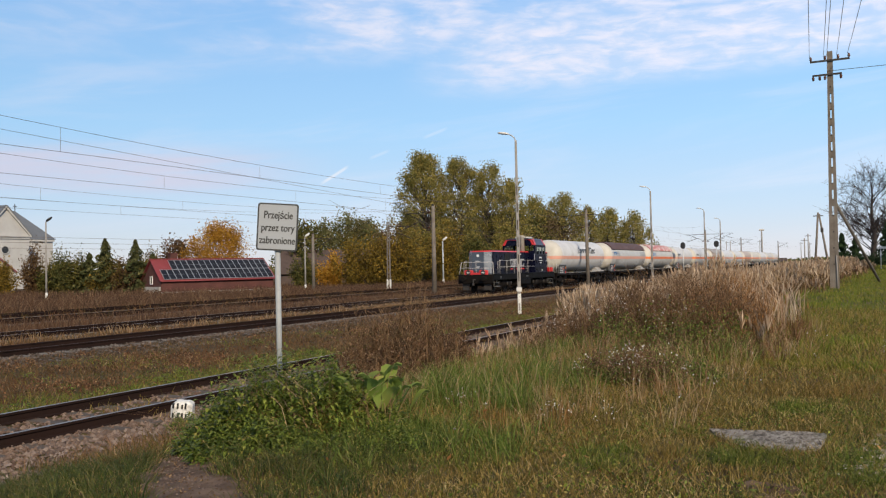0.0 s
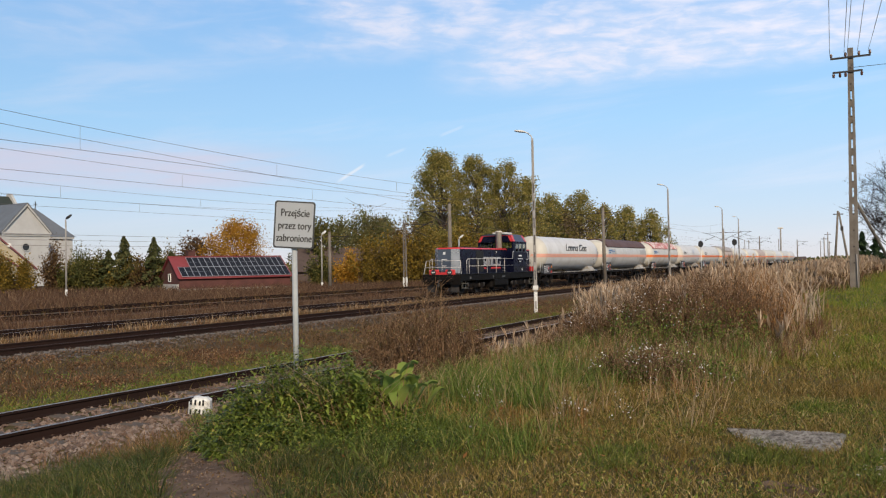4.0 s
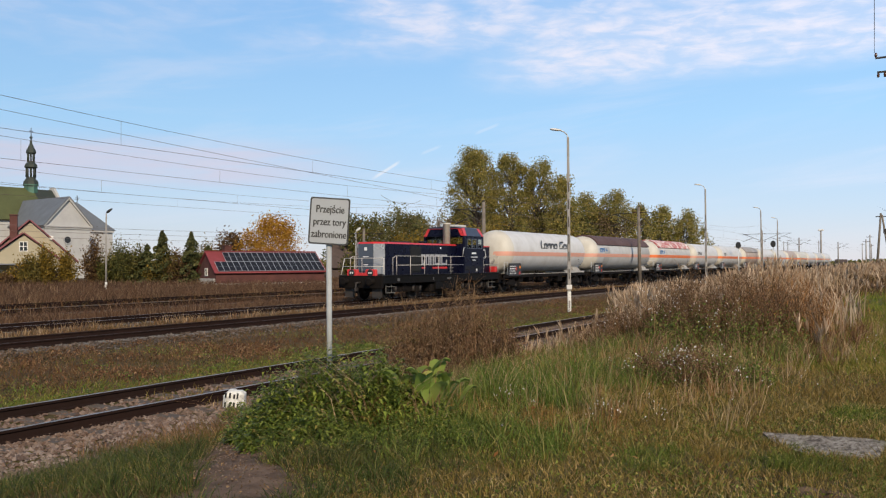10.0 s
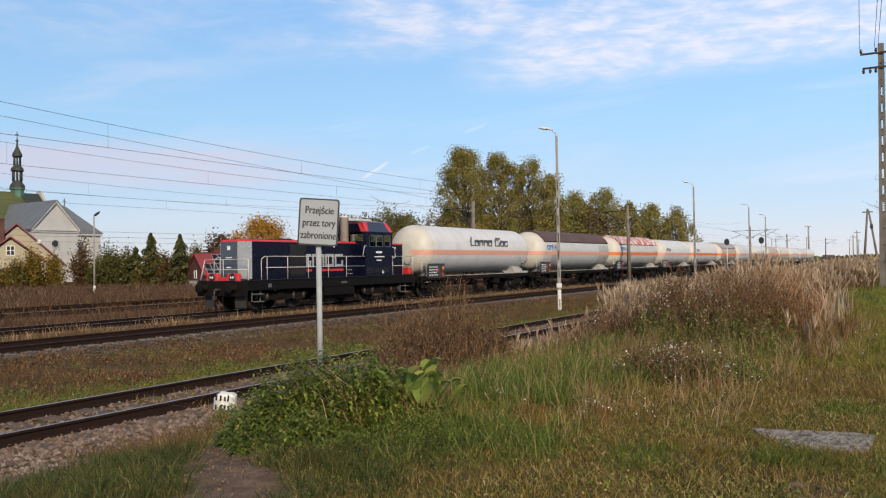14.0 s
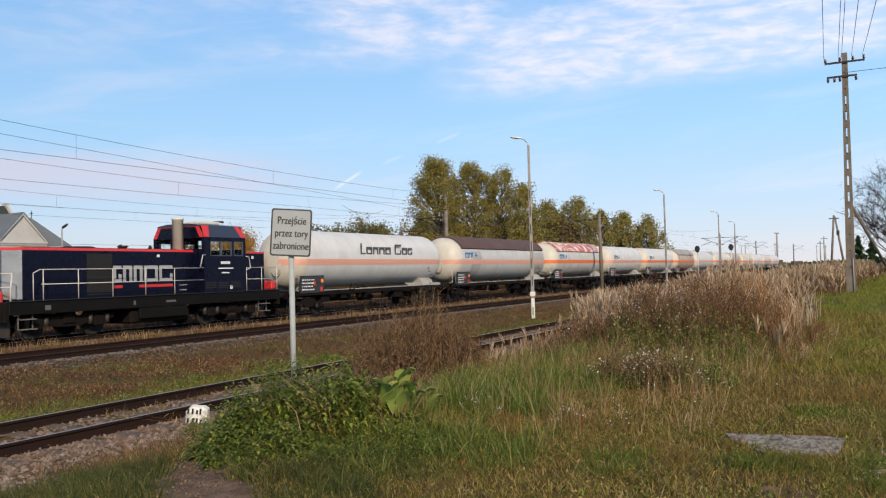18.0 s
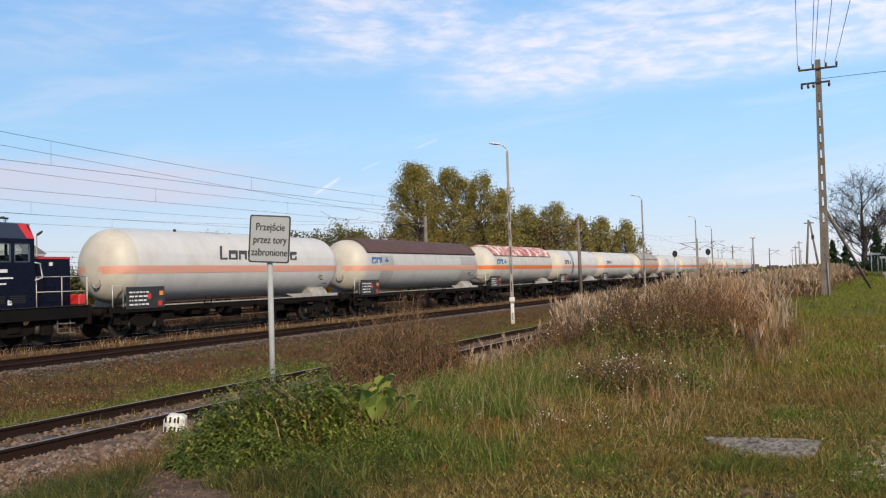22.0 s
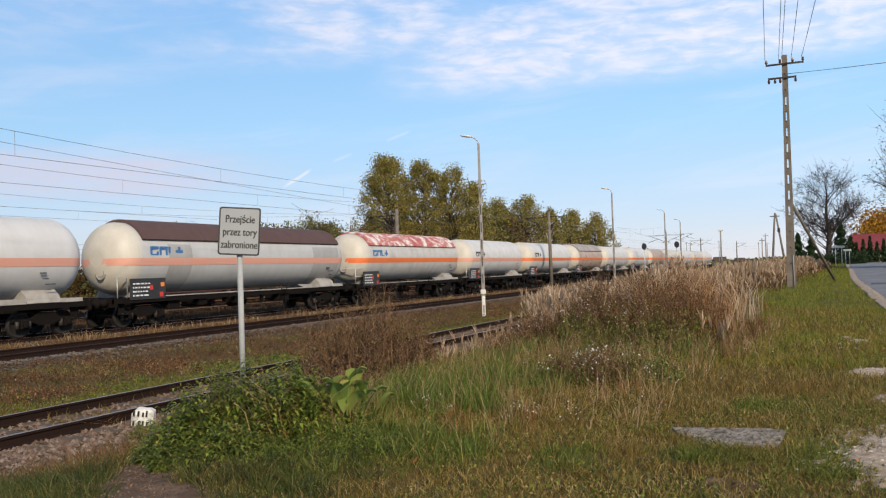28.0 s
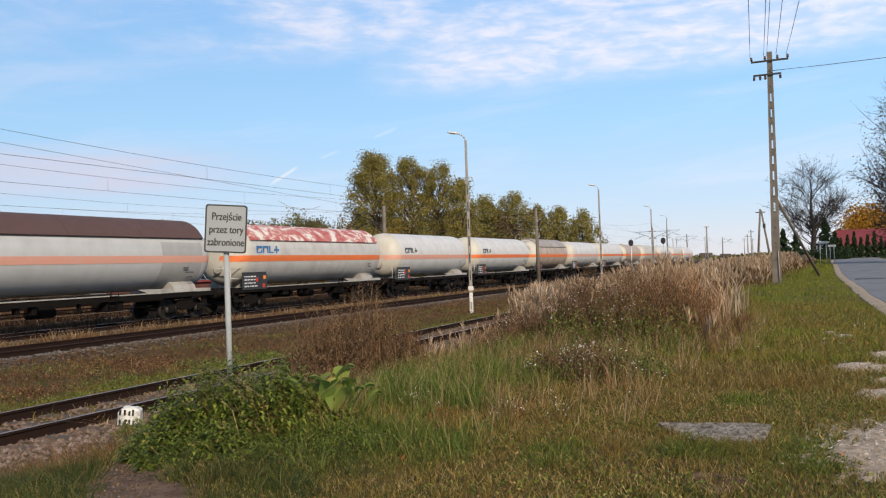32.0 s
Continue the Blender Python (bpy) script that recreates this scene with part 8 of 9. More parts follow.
tufts("grass_tufts", 900, (-3.4, 1.2, 4.6, 10), (0.06, 0.15), (0.004, 0.008), (0.4, 1.5), G["lawn"], "low arching grass tufts in the lawn", 73, 16, 0.07, 1.0, lambda x, y: 1 - 0.85 * greenness(x, y))
tufts("green_tufts", 1900, (-6.5, 1.2, 4.6, 10), (0.07, 0.17), (0.004, 0.009), (0.4, 1.5), G["deep"], "dark green tufts in the lawn", 74, 16, 0.07, 1.0, greenness)
tufts("tall_grass", 1300, (-8.0, -1.4, 6.2, 14.5), (0.12, 0.32), (0.004, 0.008), (0.4, 1.6), G["lawn"], "taller arching grass tufts on the bank", 3, 14, 0.12, 1.0, lambda x, y: rank(x, y) * (1 - 0.85 * greenness(x, y)))
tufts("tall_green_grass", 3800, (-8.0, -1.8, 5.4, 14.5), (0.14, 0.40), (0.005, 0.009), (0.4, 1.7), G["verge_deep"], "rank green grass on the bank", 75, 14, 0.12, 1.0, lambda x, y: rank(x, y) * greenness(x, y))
tufts("dry_grass", 900, (-7.8, -1.6, 6.6, 15.5), (0.22, 0.55), (0.003, 0.006), (0.05, 0.8), G["dry"], "straw-coloured dry grass stalks", 4, 9, 0.10, 1.0, lambda x, y: rank(x, y) * field(x, y, 1.3, 31) * (1 - 0.85 * greenness(x, y)))
tufts("red_grass", 900, (-7.8, -1.8, 7.0, 16.5), (0.18, 0.45), (0.003, 0.007), (0.1, 1.0), G["russet"], "reddish brown dead grass stalks", 76, 10, 0.10, 1.0, lambda x, y: rank(x, y) * field(x, y, 0.9, 33) * (1 - 0.85 * greenness(x, y)))
tufts("far_tufts", 900, (-6.0, 0.9, 10.5, 22), (0.10, 0.22), (0.006, 0.010), (0.4, 1.6), G["lawn"], "grass tufts on the bank farther off", 77, 11, 0.12, 1.2)
grass("verge_grass", 34000, (-3.2, 1.9, 13, 62), (0.06, 0.16), (0.010, 0.022), (0.3, 0.9), G["verge"], "fresh green grass on the road verge", 5, 1.35)
grass("verge_grass", 16000, (-5.5, 3.2, 58, 135), (0.10, 0.24), (0.03, 0.06), (0.3, 0.9), G["verge"], "fresh green grass along the distant road", 82, 1.2)
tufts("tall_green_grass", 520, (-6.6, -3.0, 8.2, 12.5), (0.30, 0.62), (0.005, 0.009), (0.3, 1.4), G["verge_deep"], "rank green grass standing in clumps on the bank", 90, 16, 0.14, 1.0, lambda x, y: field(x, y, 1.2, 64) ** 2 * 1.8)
tufts("straw_tufts", 260, (-6.4, -1.6, 8.0, 13.5), (0.35, 0.75), (0.004, 0.007), (0.3, 1.4), G["dry"], "bent straw stalks in the rank grass", 91, 8, 0.12, 1.0, lambda x, y: field(x, y, 1.0, 65) ** 2 * 1.8)
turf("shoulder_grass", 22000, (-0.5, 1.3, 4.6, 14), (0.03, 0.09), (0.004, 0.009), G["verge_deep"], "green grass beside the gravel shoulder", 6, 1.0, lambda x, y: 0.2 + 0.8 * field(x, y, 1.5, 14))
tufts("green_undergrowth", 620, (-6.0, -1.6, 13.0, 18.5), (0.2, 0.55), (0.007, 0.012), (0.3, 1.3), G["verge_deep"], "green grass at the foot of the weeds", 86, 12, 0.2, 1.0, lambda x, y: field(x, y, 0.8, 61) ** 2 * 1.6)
tufts("brown_undergrowth", 700, (-6.4, -1.2, 13.4, 20), (0.25, 0.65), (0.006, 0.011), (0.2, 1.2), G["red_weed"], "brown dead grass at the foot of the reeds", 88, 12, 0.2, 1.0, lambda x, y: field(x, y, 0.7, 62) ** 2 * 1.6)
tufts("straw_undergrowth", 420, (-6.0, -0.9, 13.0, 20), (0.25, 0.7), (0.005, 0.010), (0.2, 1.3), G["dry"], "straw-coloured grass before the reeds", 89, 10, 0.2, 1.0, lambda x, y: field(x, y, 0.7, 63) ** 2 * 1.6)
tufts("slab_edge_grass", 260, (-1.6, -0.2, 7.3, 8.6), (0.05, 0.13), (0.004, 0.008), (0.5, 1.6), G["deep"], "green grass creeping over the slab's edge", 70, 14, 0.07, 1.0, lambda x, y: 1.0 * ((y < 7.85 - 0.95 * (x + 1.2) + 0.1) & (y > 7.55 - 0.95 * (x + 1.2))), False)
# these tufts carry the corner's shade in their darker green
tufts("corner_grass", 700, (-8.2, -3.2, 3.6, 6.4), (0.12, 0.30), (0.004, 0.008), (0.5, 1.8), G["dim_green"], "dark rank grass before the bare path", 90, 16, 0.12)
turf("corner_litter", 22000, (-8.4, -3.2, 3.6, 7.0), (0.02, 0.07), (0.004, 0.008), G["dark_litter"], "dark brown dead grass round the bare path", 92)
tufts("path_edge_grass", 420, (-8.4, -3.4, 4.0, 7.4), (0.10, 0.34), (0.004, 0.009), (0.4, 1.5), G["dim_green"], "rank grass beside the bare path", 8, 14, 0.10, 1.0, lambda x, y: 1.0 * (trodden(x, y) < 2.6))
# between and beyond the tracks
def strip(x, y):
    """Green along the siding, brown towards the second track, in patches."""
    return np.clip(1.0 * smooth(-15.2, -12.9, x) + 2.4 * (field(x, y, 0.33, 41) - 0.5), 0.03, 1)


turf("track_side_grass", 60000, (-19.6, -12.0, 6, 70), (0.05, 0.16), (0.012, 0.026), G["mixed"], "patchy brown and green grass between the tracks", 11, 1.35, lambda x, y: 1 - 0.75 * strip(x, y))
turf("track_side_green", 60000, (-19.0, -12.0, 6, 60), (0.05, 0.15), (0.010, 0.020), G["verge"], "green grass strip along the siding", 12, 1.3, strip)
tufts("track_side_weeds", 2600, (-19.4, -12.8, 7, 52), (0.08, 0.26), (0.008, 0.016), (0.6, 2.2), G["red_weed"], "matted red-brown weeds between the tracks", 13, 13, 0.30, 1.2, lambda x, y: np.clip(4.0 * (field(x, y, 0.3, 43) - 0.45), 0, 1) * (1 - 0.8 * strip(x, y)))
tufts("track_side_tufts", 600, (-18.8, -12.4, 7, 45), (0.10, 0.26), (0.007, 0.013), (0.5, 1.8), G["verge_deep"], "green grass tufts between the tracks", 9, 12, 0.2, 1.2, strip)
tufts("track_side_straw", 260, (-19.2, -12.6, 7, 48), (0.10, 0.30), (0.005, 0.010), (0.5, 1.8), G["dry"], "bleached straw tufts between the tracks", 10, 10, 0.2, 1.2, lambda x, y: field(x, y, 0.5, 44))
def brush(name, n, area, hr, spread, leaf, mat, label, seed, per=46, keep=None):
    """Low rounded clumps of small withered leaves."""
    rs = np.random.RandomState(seed)
    x, y = spots(rs, n, *area, 1.2)
    x, y = off_road(x, y)
    if keep is not None:
        ok = rs.uniform(0, 1, len(x)) < keep(x, y)
        x, y = x[ok], y[ok]
    k = np.repeat(np.arange(len(x)), per)
    h = rs.uniform(*hr, len(x))
    a, q = rs.uniform(0, 2 * np.pi, len(k)), rs.uniform(0, 1, len(k)) ** 0.6
    px, py = x[k] + np.cos(a) * q * spread * h[k] / hr[1], y[k] + np.sin(a) * q * spread * h[k] / hr[1]
    c = np.stack([px, py, lie(px, py) + h[k] * np.sqrt(1.02 - q * q) * rs.uniform(0.2, 1.0, len(k))], -1)
    stuff(name, [cards(rs, c, leaf)], mat, label, "weeds")


brush("brown_brush", 900, (-19.3, -13.2, 7, 46), (0.10, 0.34), 0.50, 0.026, G["red_weed"], "low clumps of withered red-brown weeds", 93, 50, lambda x, y: np.clip(4.0 * (field(x, y, 0.3, 43) - 0.45), 0, 1) * (1 - 0.8 * strip(x, y)))
brush("dark_brush", 260, (-19.3, -12.6, 7, 46), (0.10, 0.26), 0.40, 0.024, G["dark_litter"], "small dark weed clumps between the tracks", 94, 46)
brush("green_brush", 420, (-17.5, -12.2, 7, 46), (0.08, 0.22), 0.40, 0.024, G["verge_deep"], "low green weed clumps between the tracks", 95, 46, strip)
grass("track_side_grass", 20000, (-25.2, -22.9, 8, 90), (0.08, 0.24), (0.012, 0.026), (0.2, 0.8), G["mixed"], "dry tufts between the second track and the train", 14, 1.3)
grass("track_side_grass", 6000, (-25.4, -23.8, 12, 70), (0.15, 0.40), (0.014, 0.026), (0.2, 0.8), G["dry"], "straw tufts beside the train's track", 15, 1.3, (0.5, 1.0))
grass("rusty_weeds", 30000, (-33.2, -28.0, 10, 110), (0.2, 0.55), (0.014, 0.03), (0.15, 0.6), G["rust"], "knee-high rust-brown weeds behind the train", 16, 1.25)
grass("rusty_weeds", 56000, (-62, -40.8, 18, 130), (0.3, 0.85), (0.018, 0.04), (0.2, 0.8), G["rust"], "broad belt of rust-brown weeds behind the tracks", 17, 1.2)
grass("rusty_weeds", 32000, (-105, -62, 30, 130), (0.35, 0.95), (0.03, 0.06), (0.2, 0.8), G["rust"], "broad belt of rust-brown weeds before the gardens", 18, 1.1)
grass("rail_weeds", 5000, (-11.9, -9.3, 9, 60), (0.06, 0.2), (0.006, 0.014), (0.3, 1.0), G["lawn"], "small weeds between the siding rails", 19, 1.3, (0.4, 1.7), False, 0.0)
grass("rail_weeds", 7000, (-40.9, -33.0, 15, 110), (0.15, 0.45), (0.02, 0.04), (0.2, 0.8), G["mixed"], "weeds growing through the far tracks", 20, 1.2, None, False)


def reeds(name, n, area, hr, seed, label, plume=0.7, bias=1.0, patch=None, edge=True):
    """Tall stalks with drooping plumes and a few long leaves."""
    rs = np.random.RandomState(seed)
    x, y = spots(rs, n, *area, bias)
    if patch:
        x, y = clumpy(rs, x, y, *patch, seed)
    x, y = off_road(x, y)
    if edge:
        ok = (x > -0.345 * y + rs.normal(0, 0.25, len(x))) & (rs.uniform(0, 1, len(x)) < reed_zone(x, y, 0.45) * (1 - 0.85 * weedy(x, y)))
        x, y = x[ok], y[ok]
    m = len(x)
    z = lie(x, y) - 0.02
    h = rs.uniform(*hr, m) * (0.85 + 0.25 * np.sin(x * 0.9 + seed) * np.sin(y * 0.5 + seed)) * (0.3 + 0.7 * reed_zone(x, y, 0.45) ** 0.6)
    w = 0.006 + 0.0004 * y
    stalk = blade_mesh(rs, x, y, z, h, w, rs.uniform(0.05, 0.38, m))
    k = rs.uniform(0, 1, m) < 0.9
    leaf = [blade_mesh(rs, x + rs.normal(0, 0.02, m), y + rs.normal(0, 0.02, m), z, h * rs.uniform(0.45, 0.85, m), w * 2.0, rs.uniform(0.2, 0.6, m), 0.1) for _ in range(2)]
    stuff(name, [stalk], G["dry"], label, "reed")
    stuff(name + "_leaves", leaf, G["mixed"], "long brownish green leaves of the reeds", "reed")
    # plumes at the stalk tips
    tip = stalk[0].reshape(m, 5, 3)[:, 4]
    way = tip - stalk[0].reshape(m, 5, 3)[:, 2:4].mean(1)
    way /= np.linalg.norm(way, axis=1)[:, None]
    has = rs.uniform(0, 1, m) < plume
    tip, way, q = tip[has], way[has], has.sum()
    ln = rs.uniform(0.18, 0.36, q)[:, None]
    ms = []
    for j in range(5):
        a = rs.uniform(0, 2 * np.pi, q)
        s = np.stack([np.cos(a), np.sin(a), 0.2 * np.sin(a * 2)], -1) * (0.008 + 0.00045 * y[has])[:, None]
        b = tip - way * ln
        bend = rs.normal(size=(q, 3)) * 0.045
        mid = tip - way * ln * 0.45 + bend * 0.4
        e = tip + way * 0.05 + bend
        v = np.stack([b, mid - s, mid + s, e], 1).reshape(-1, 3)
        f = np.array([[0, 2, 1], [1, 2, 3]])
        ms.append((v, (f[None] + 4 * np.arange(q)[:, None, None]).reshape(-1, 3)))
    stuff(name + "_plumes", ms, G["plume"], "pale feathery plumes of the dry reeds", "reed")


reeds("dry_reeds", 5800, (-8.2, -1.0, 15.6, 34), (0.7, 1.6), 31, "tall straw-coloured reeds on the bank", 0.85, 1.1)
reeds("dry_reeds", 5200, (-8.2, -1.6, 32, 80), (0.9, 1.5), 32, "tall straw-coloured reeds farther along the bank", 0.5, 1.2)
reeds("dry_reeds", 2600, (-3.2, 1.7, 46, 112), (0.8, 1.4), 38, "tall dry reeds along the verge beyond the pole", 0.5, 1.0)
reeds("dry_reeds", 150, (-8.6, -6.0, 15, 24), (0.6, 1.1), 33, "scattered reed stalks near the siding", 0.8, 1.0, None, False)
grass("russet_stalks", 8500, (-3.5, -1.2, 16.0, 27), (0.7, 1.6), (0.008, 0.014), (0.05, 0.3), G["russet"], "tall russet dead stalks among the reeds", 36, 1.2, (0.5, 1.6), True, 0.02, True)
grass("bleached_blades", 260, (-3.4, -1.5, 16.6, 24), (0.6, 1.3), (0.016, 0.03), (0.25, 0.8), G["plume"], "broad bleached reed blades bending over", 37, 1.0)
grass("reed_litter", 30000, (-6.6, 1.6, 15.5, 110), (0.35, 0.9), (0.010, 0.024), (0.1, 0.6), G["rust"], "brown undergrowth among the reeds", 34, 1.4, None, True, 0.02, True)
grass("reed_litter", 16000, (-6.6, -1.6, 13.5, 22), (0.2, 0.6), (0.008, 0.014), (0.2, 0.8), G["lawn"], "green undergrowth among the reeds", 35, 1.2, None, True, 0.02, True)


def weeds(name, n, cx, cy, rx, ry, hr, stem_mat, head_mat, seed, label, twigs=9, head=0.016, leaf_mat=None, leaves=6, leaf_size=0.03, wide=1.0):
    """Branching dead stalks with seed heads and a few leaves."""
    rs = np.random.RandomState(seed)
    a, q = rs.uniform(0, 2 * np.pi, n), rs.uniform(0, 1, n) ** 0.5
    x, y = cx + rx * q * np.cos(a), cy + ry * q * np.sin(a)
    z = lie(x, y) - 0.02
    h = rs.uniform(*hr, n) * (1 - 0.35 * q ** 3)
    main = blade_mesh(rs, x, y, z, h, np.full(n, 0.009 * wide), rs.uniform(0.02, 0.25, n))
    pts = main[0].reshape(n, 5, 3)
    mid, tip = pts[:, 2:4].mean(1), pts[:, 4]
    tw, heads, lv = [], [], []
    for _ in range(twigs):
        k = rs.uniform(-0.1, 1.0, n)[:, None]
        s = mid + (tip - mid) * k
        e = s + rs.normal(size=(n, 3)) * np.array([0.09, 0.09, 0.05]) * h[:, None] + np.array([0, 0, 0.10]) * h[:, None]
        d = np.stack([rs.normal(size=n), rs.normal(size=n), 0 * h], -1)
        d *= 0.0036 * wide / (np.linalg.norm(d, axis=1)[:, None] + 1e-9)
        tw.append((np.stack([s - d, s + d, e], 1).reshape(-1, 3), np.arange(3 * n).reshape(n, 3)))
        heads.append(e)
    for _ in range(leaves):
        k = rs.uniform(0.1, 0.95, n)[:, None]
        lv.append(np.stack([x, y, z], -1) * (1 - k) + tip * k + rs.normal(size=(n, 3)) * 0.05)
    stuff(name, [main] + tw, stem_mat, label, "weeds")
    p, f = cards(rs, np.concatenate(heads), head)
    stuff(name + "_heads", [(p, f)], head_mat, "seed heads of the withered weeds", "weeds")
    if lv:
        p, f = cards(rs, np.concatenate(lv), leaf_size)
        stuff(name + "_leaves", [(p, f)], leaf_mat or G["rust"], "small leaves on the weeds", "weeds")


weeds("brown_weeds", 560, -7.15, 11.95, 1.25, 1.2, (0.5, 1.25), G["stem"], G["seed"], 41, "dense brown withered weeds near the siding", 18, 0.011, G["red_weed"], 12, 0.019, 1.7)
weeds("brown_weeds", 110, -7.3, 12.1, 1.0, 1.0, (1.1, 1.85), G["stem"], G["seed"], 40, "tall wispy brown weeds near the siding", 18, 0.010, G["red_weed"], 6, 0.017, 1.7)
weeds("brown_weeds", 70, -7.2, 13.2, 0.8, 1.3, (0.5, 0.8), G["stem"], G["seed"], 42, "brown withered weeds near the siding", 10, 0.015, G["mixed"], 8, 0.03)
weeds("thistle_weeds", 560, -3.5, 16.6, 1.35, 1.9, (0.7, 1.5), G["stem"], G["seed"], 43, "tall dark withered weeds with downy seed heads", 14, 0.012, G["mixed"], 14, 0.02, 1.3)
weeds("thistle_weeds", 420, -3.4, 15.9, 1.4, 1.9, (0.35, 1.0), G["stem"], G["seed"], 49, "dark weeds with green leaves before the reeds", 8, 0.011, G["verge_deep"], 26, 0.024)
weeds("thistle_weeds", 420, -2.7, 17.6, 0.95, 2.2, (0.6, 1.25), G["stem"], G["russet"], 47, "russet withered weeds before the reeds", 12, 0.012, G["russet"], 8, 0.02, 1.4)
weeds("thistle_weeds", 200, -5.4, 15.8, 0.9, 1.5, (0.45, 0.95), G["stem"], G["seed"], 48, "dark withered weeds before the reeds", 12, 0.013, G["mixed"], 10, 0.024)
weeds("thistle_weeds", 60, -4.2, 15.4, 1.5, 2.0, (0.9, 1.25), G["stem"], G["flower"], 44, "downy white seed heads among dark weeds", 6, 0.014, None, 0)
weeds("aster_weeds", 90, -2.95, 10.9, 0.6, 0.45, (0.3, 0.60), G["stem"], G["seed"], 39, "dark red-brown withered asters", 12, 0.012, G["red_weed"], 14, 0.016)
weeds("aster_weeds", 150, -2.25, 11.1, 0.5, 0.5, (0.2, 0.45), G["stem"], G["seed"], 38, "green bushy asters gone to seed", 8, 0.010, G["verge_deep"], 22, 0.018)
weeds("aster_weeds", 240, -2.9, 11.0, 0.75, 0.55, (0.2, 0.52), G["stem"], G["seed"], 45, "low bushy withered asters", 9, 0.010, G["verge_deep"], 22, 0.015)
weeds("aster_flowers", 34, -2.85, 10.75, 0.85, 0.4, (0.36, 0.62), G["stem"], G["flower"], 46, "white aster flowers on a low bush", 5, 0.015, None, 0)
for i, (cx, cy, rr, nn) in enumerate(((-3.95, 8.05, 0.25, 8), (-2.9, 7.85, 0.22, 8), (-2.55, 8.05, 0.25, 7), (-5.1, 13.0, 0.2, 4), (-3.9, 11.2, 0.15, 3), (-1.2, 13.5, 0.5, 5), (0.3, 14.5, 0.4, 5), (-1.5, 10.7, 0.4, 5), (-2.2, 9.3, 0.5, 4), (0.6, 17.5, 0.5, 4), (-0.9, 16.5, 0.6, 4))):
    weeds("yarrow", nn, cx, cy, rr, rr, (0.18, 0.34), G["stem"], G["flower"], 50 + i, "small white yarrow heads in the grass", 4, 0.010, None, 0)


def leafy_mound(name, cx, cy, rx, ry, h, stems, per, size, mat, seed, label, droop=0.35):
    """A mound of upright stems with pairs of narrow leaves."""
    rs = np.random.RandomState(seed)
    a, q = rs.uniform(0, 2 * np.pi, stems), rs.uniform(0, 1, stems) ** 0.5
    x, y = cx + rx * q * np.cos(a), cy + ry * q * np.sin(a)
    z = lie(x, y) - 0.02
    hh = h * (1 - 0.75 * q ** 2.2) * rs.uniform(0.7, 1.12, stems) * (0.5 + 1.0 * field(x, y, 2.4, seed))
    lean = np.stack([np.cos(a), np.sin(a), 0 * a], -1) * (0.22 * q * hh)[:, None] + rs.normal(size=(stems, 3)) * np.array([0.05, 0.05, 0])
    root = np.stack([x, y, z], -1)
    top = root + np.stack([0 * hh, 0 * hh, hh], -1) + lean
    sd = np.stack([np.cos(a + 1.5), np.sin(a + 1.5), 0 * a], -1) * 0.003
    stem = (np.stack([root - sd, root + sd, top], 1).reshape(-1, 3), np.arange(3 * stems).reshape(-1, 3))
    ms = []
    for j in range(per):
        k = (0.25 + 0.78 * (j + rs.uniform(0, 1, stems)) / per)[:, None]
        s = root + (top - root) * k
        b = rs.uniform(0, 2 * np.pi, stems)
        out = np.stack([np.cos(b), np.sin(b), 0 * b], -1)
        ln = (size * rs.uniform(0.6, 1.25, stems) * (1.15 - 0.4 * k[:, 0]))[:, None]
        wd = np.stack([-np.sin(b), np.cos(b), 0 * b], -1) * ln * 0.17
        dz = np.array([0, 0, 1.0])
        mid = s + out * ln * 0.5 + dz * ln * rs.uniform(0.05, 0.3, stems)[:, None]
        end = s + out * ln + dz * ln * rs.uniform(-droop, 0.2, stems)[:, None]
        v = np.stack([s, mid - wd, mid + wd, end], 1).reshape(-1, 3)
        f = np.array([[0, 2, 1], [1, 2, 3]])
        ms.append((v, (f[None] + 4 * np.arange(stems)[:, None, None]).reshape(-1, 3)))
    stuff(name, [stem] + ms, mat, label, "weeds")


leafy_mound("nettle_bush", -5.85, 6.95, 0.7, 0.8, 0.86, 520, 16, 0.115, G["nettle"], 61, "lush green nettles round the foot of the sign")
leafy_mound("nettle_bush", -5.1, 7.0, 0.8, 0.75, 0.66, 480, 14, 0.115, G["nettle"], 62, "lower green nettles beside the sign")
leafy_mound("nettle_bush", -6.35, 7.0, 0.5, 0.65, 0.5, 260, 14, 0.115, G["nettle"], 63, "green nettles next to the bare path")
leafy_mound("nettle_bush", -5.3, 6.15, 0.7, 0.5, 0.34, 330, 12, 0.105, G["nettle"], 66, "low nettles sloping down to the path")
tufts("nettle_straw", 26, (-6.4, -4.2, 6.2, 7.6), (0.45, 0.85), (0.005, 0.010), (0.3, 1.2), G["dry"], "dry grass and dead stalks in the nettles", 68, 9, 0.12)
tufts("nettle_russet", 22, (-6.6, -4.2, 6.1, 7.6), (0.40, 0.75), (0.006, 0.012), (0.4, 1.4), G["red_weed"], "withered brown leaves in the nettles", 69, 12, 0.12)
leafy_mound("ground_weeds", -4.3, 6.3, 0.8, 0.75, 0.27, 520, 9, 0.06, G["nettle"], 64, "low green weeds in the grass")
leafy_mound("ground_weeds", -8.7, 8.75, 0.3, 0.35, 0.26, 110, 9, 0.07, G["nettle"], 65, "green weeds beside the marker stone")
grass("bush_straw", 900, (-6.0, -4.6, 6.6, 7.8), (0.45, 0.9), (0.006, 0.010), (0.4, 1.1), G["dry"], "dry grass blades hanging in the nettles", 67, 1.0, (0.35, 3.0))
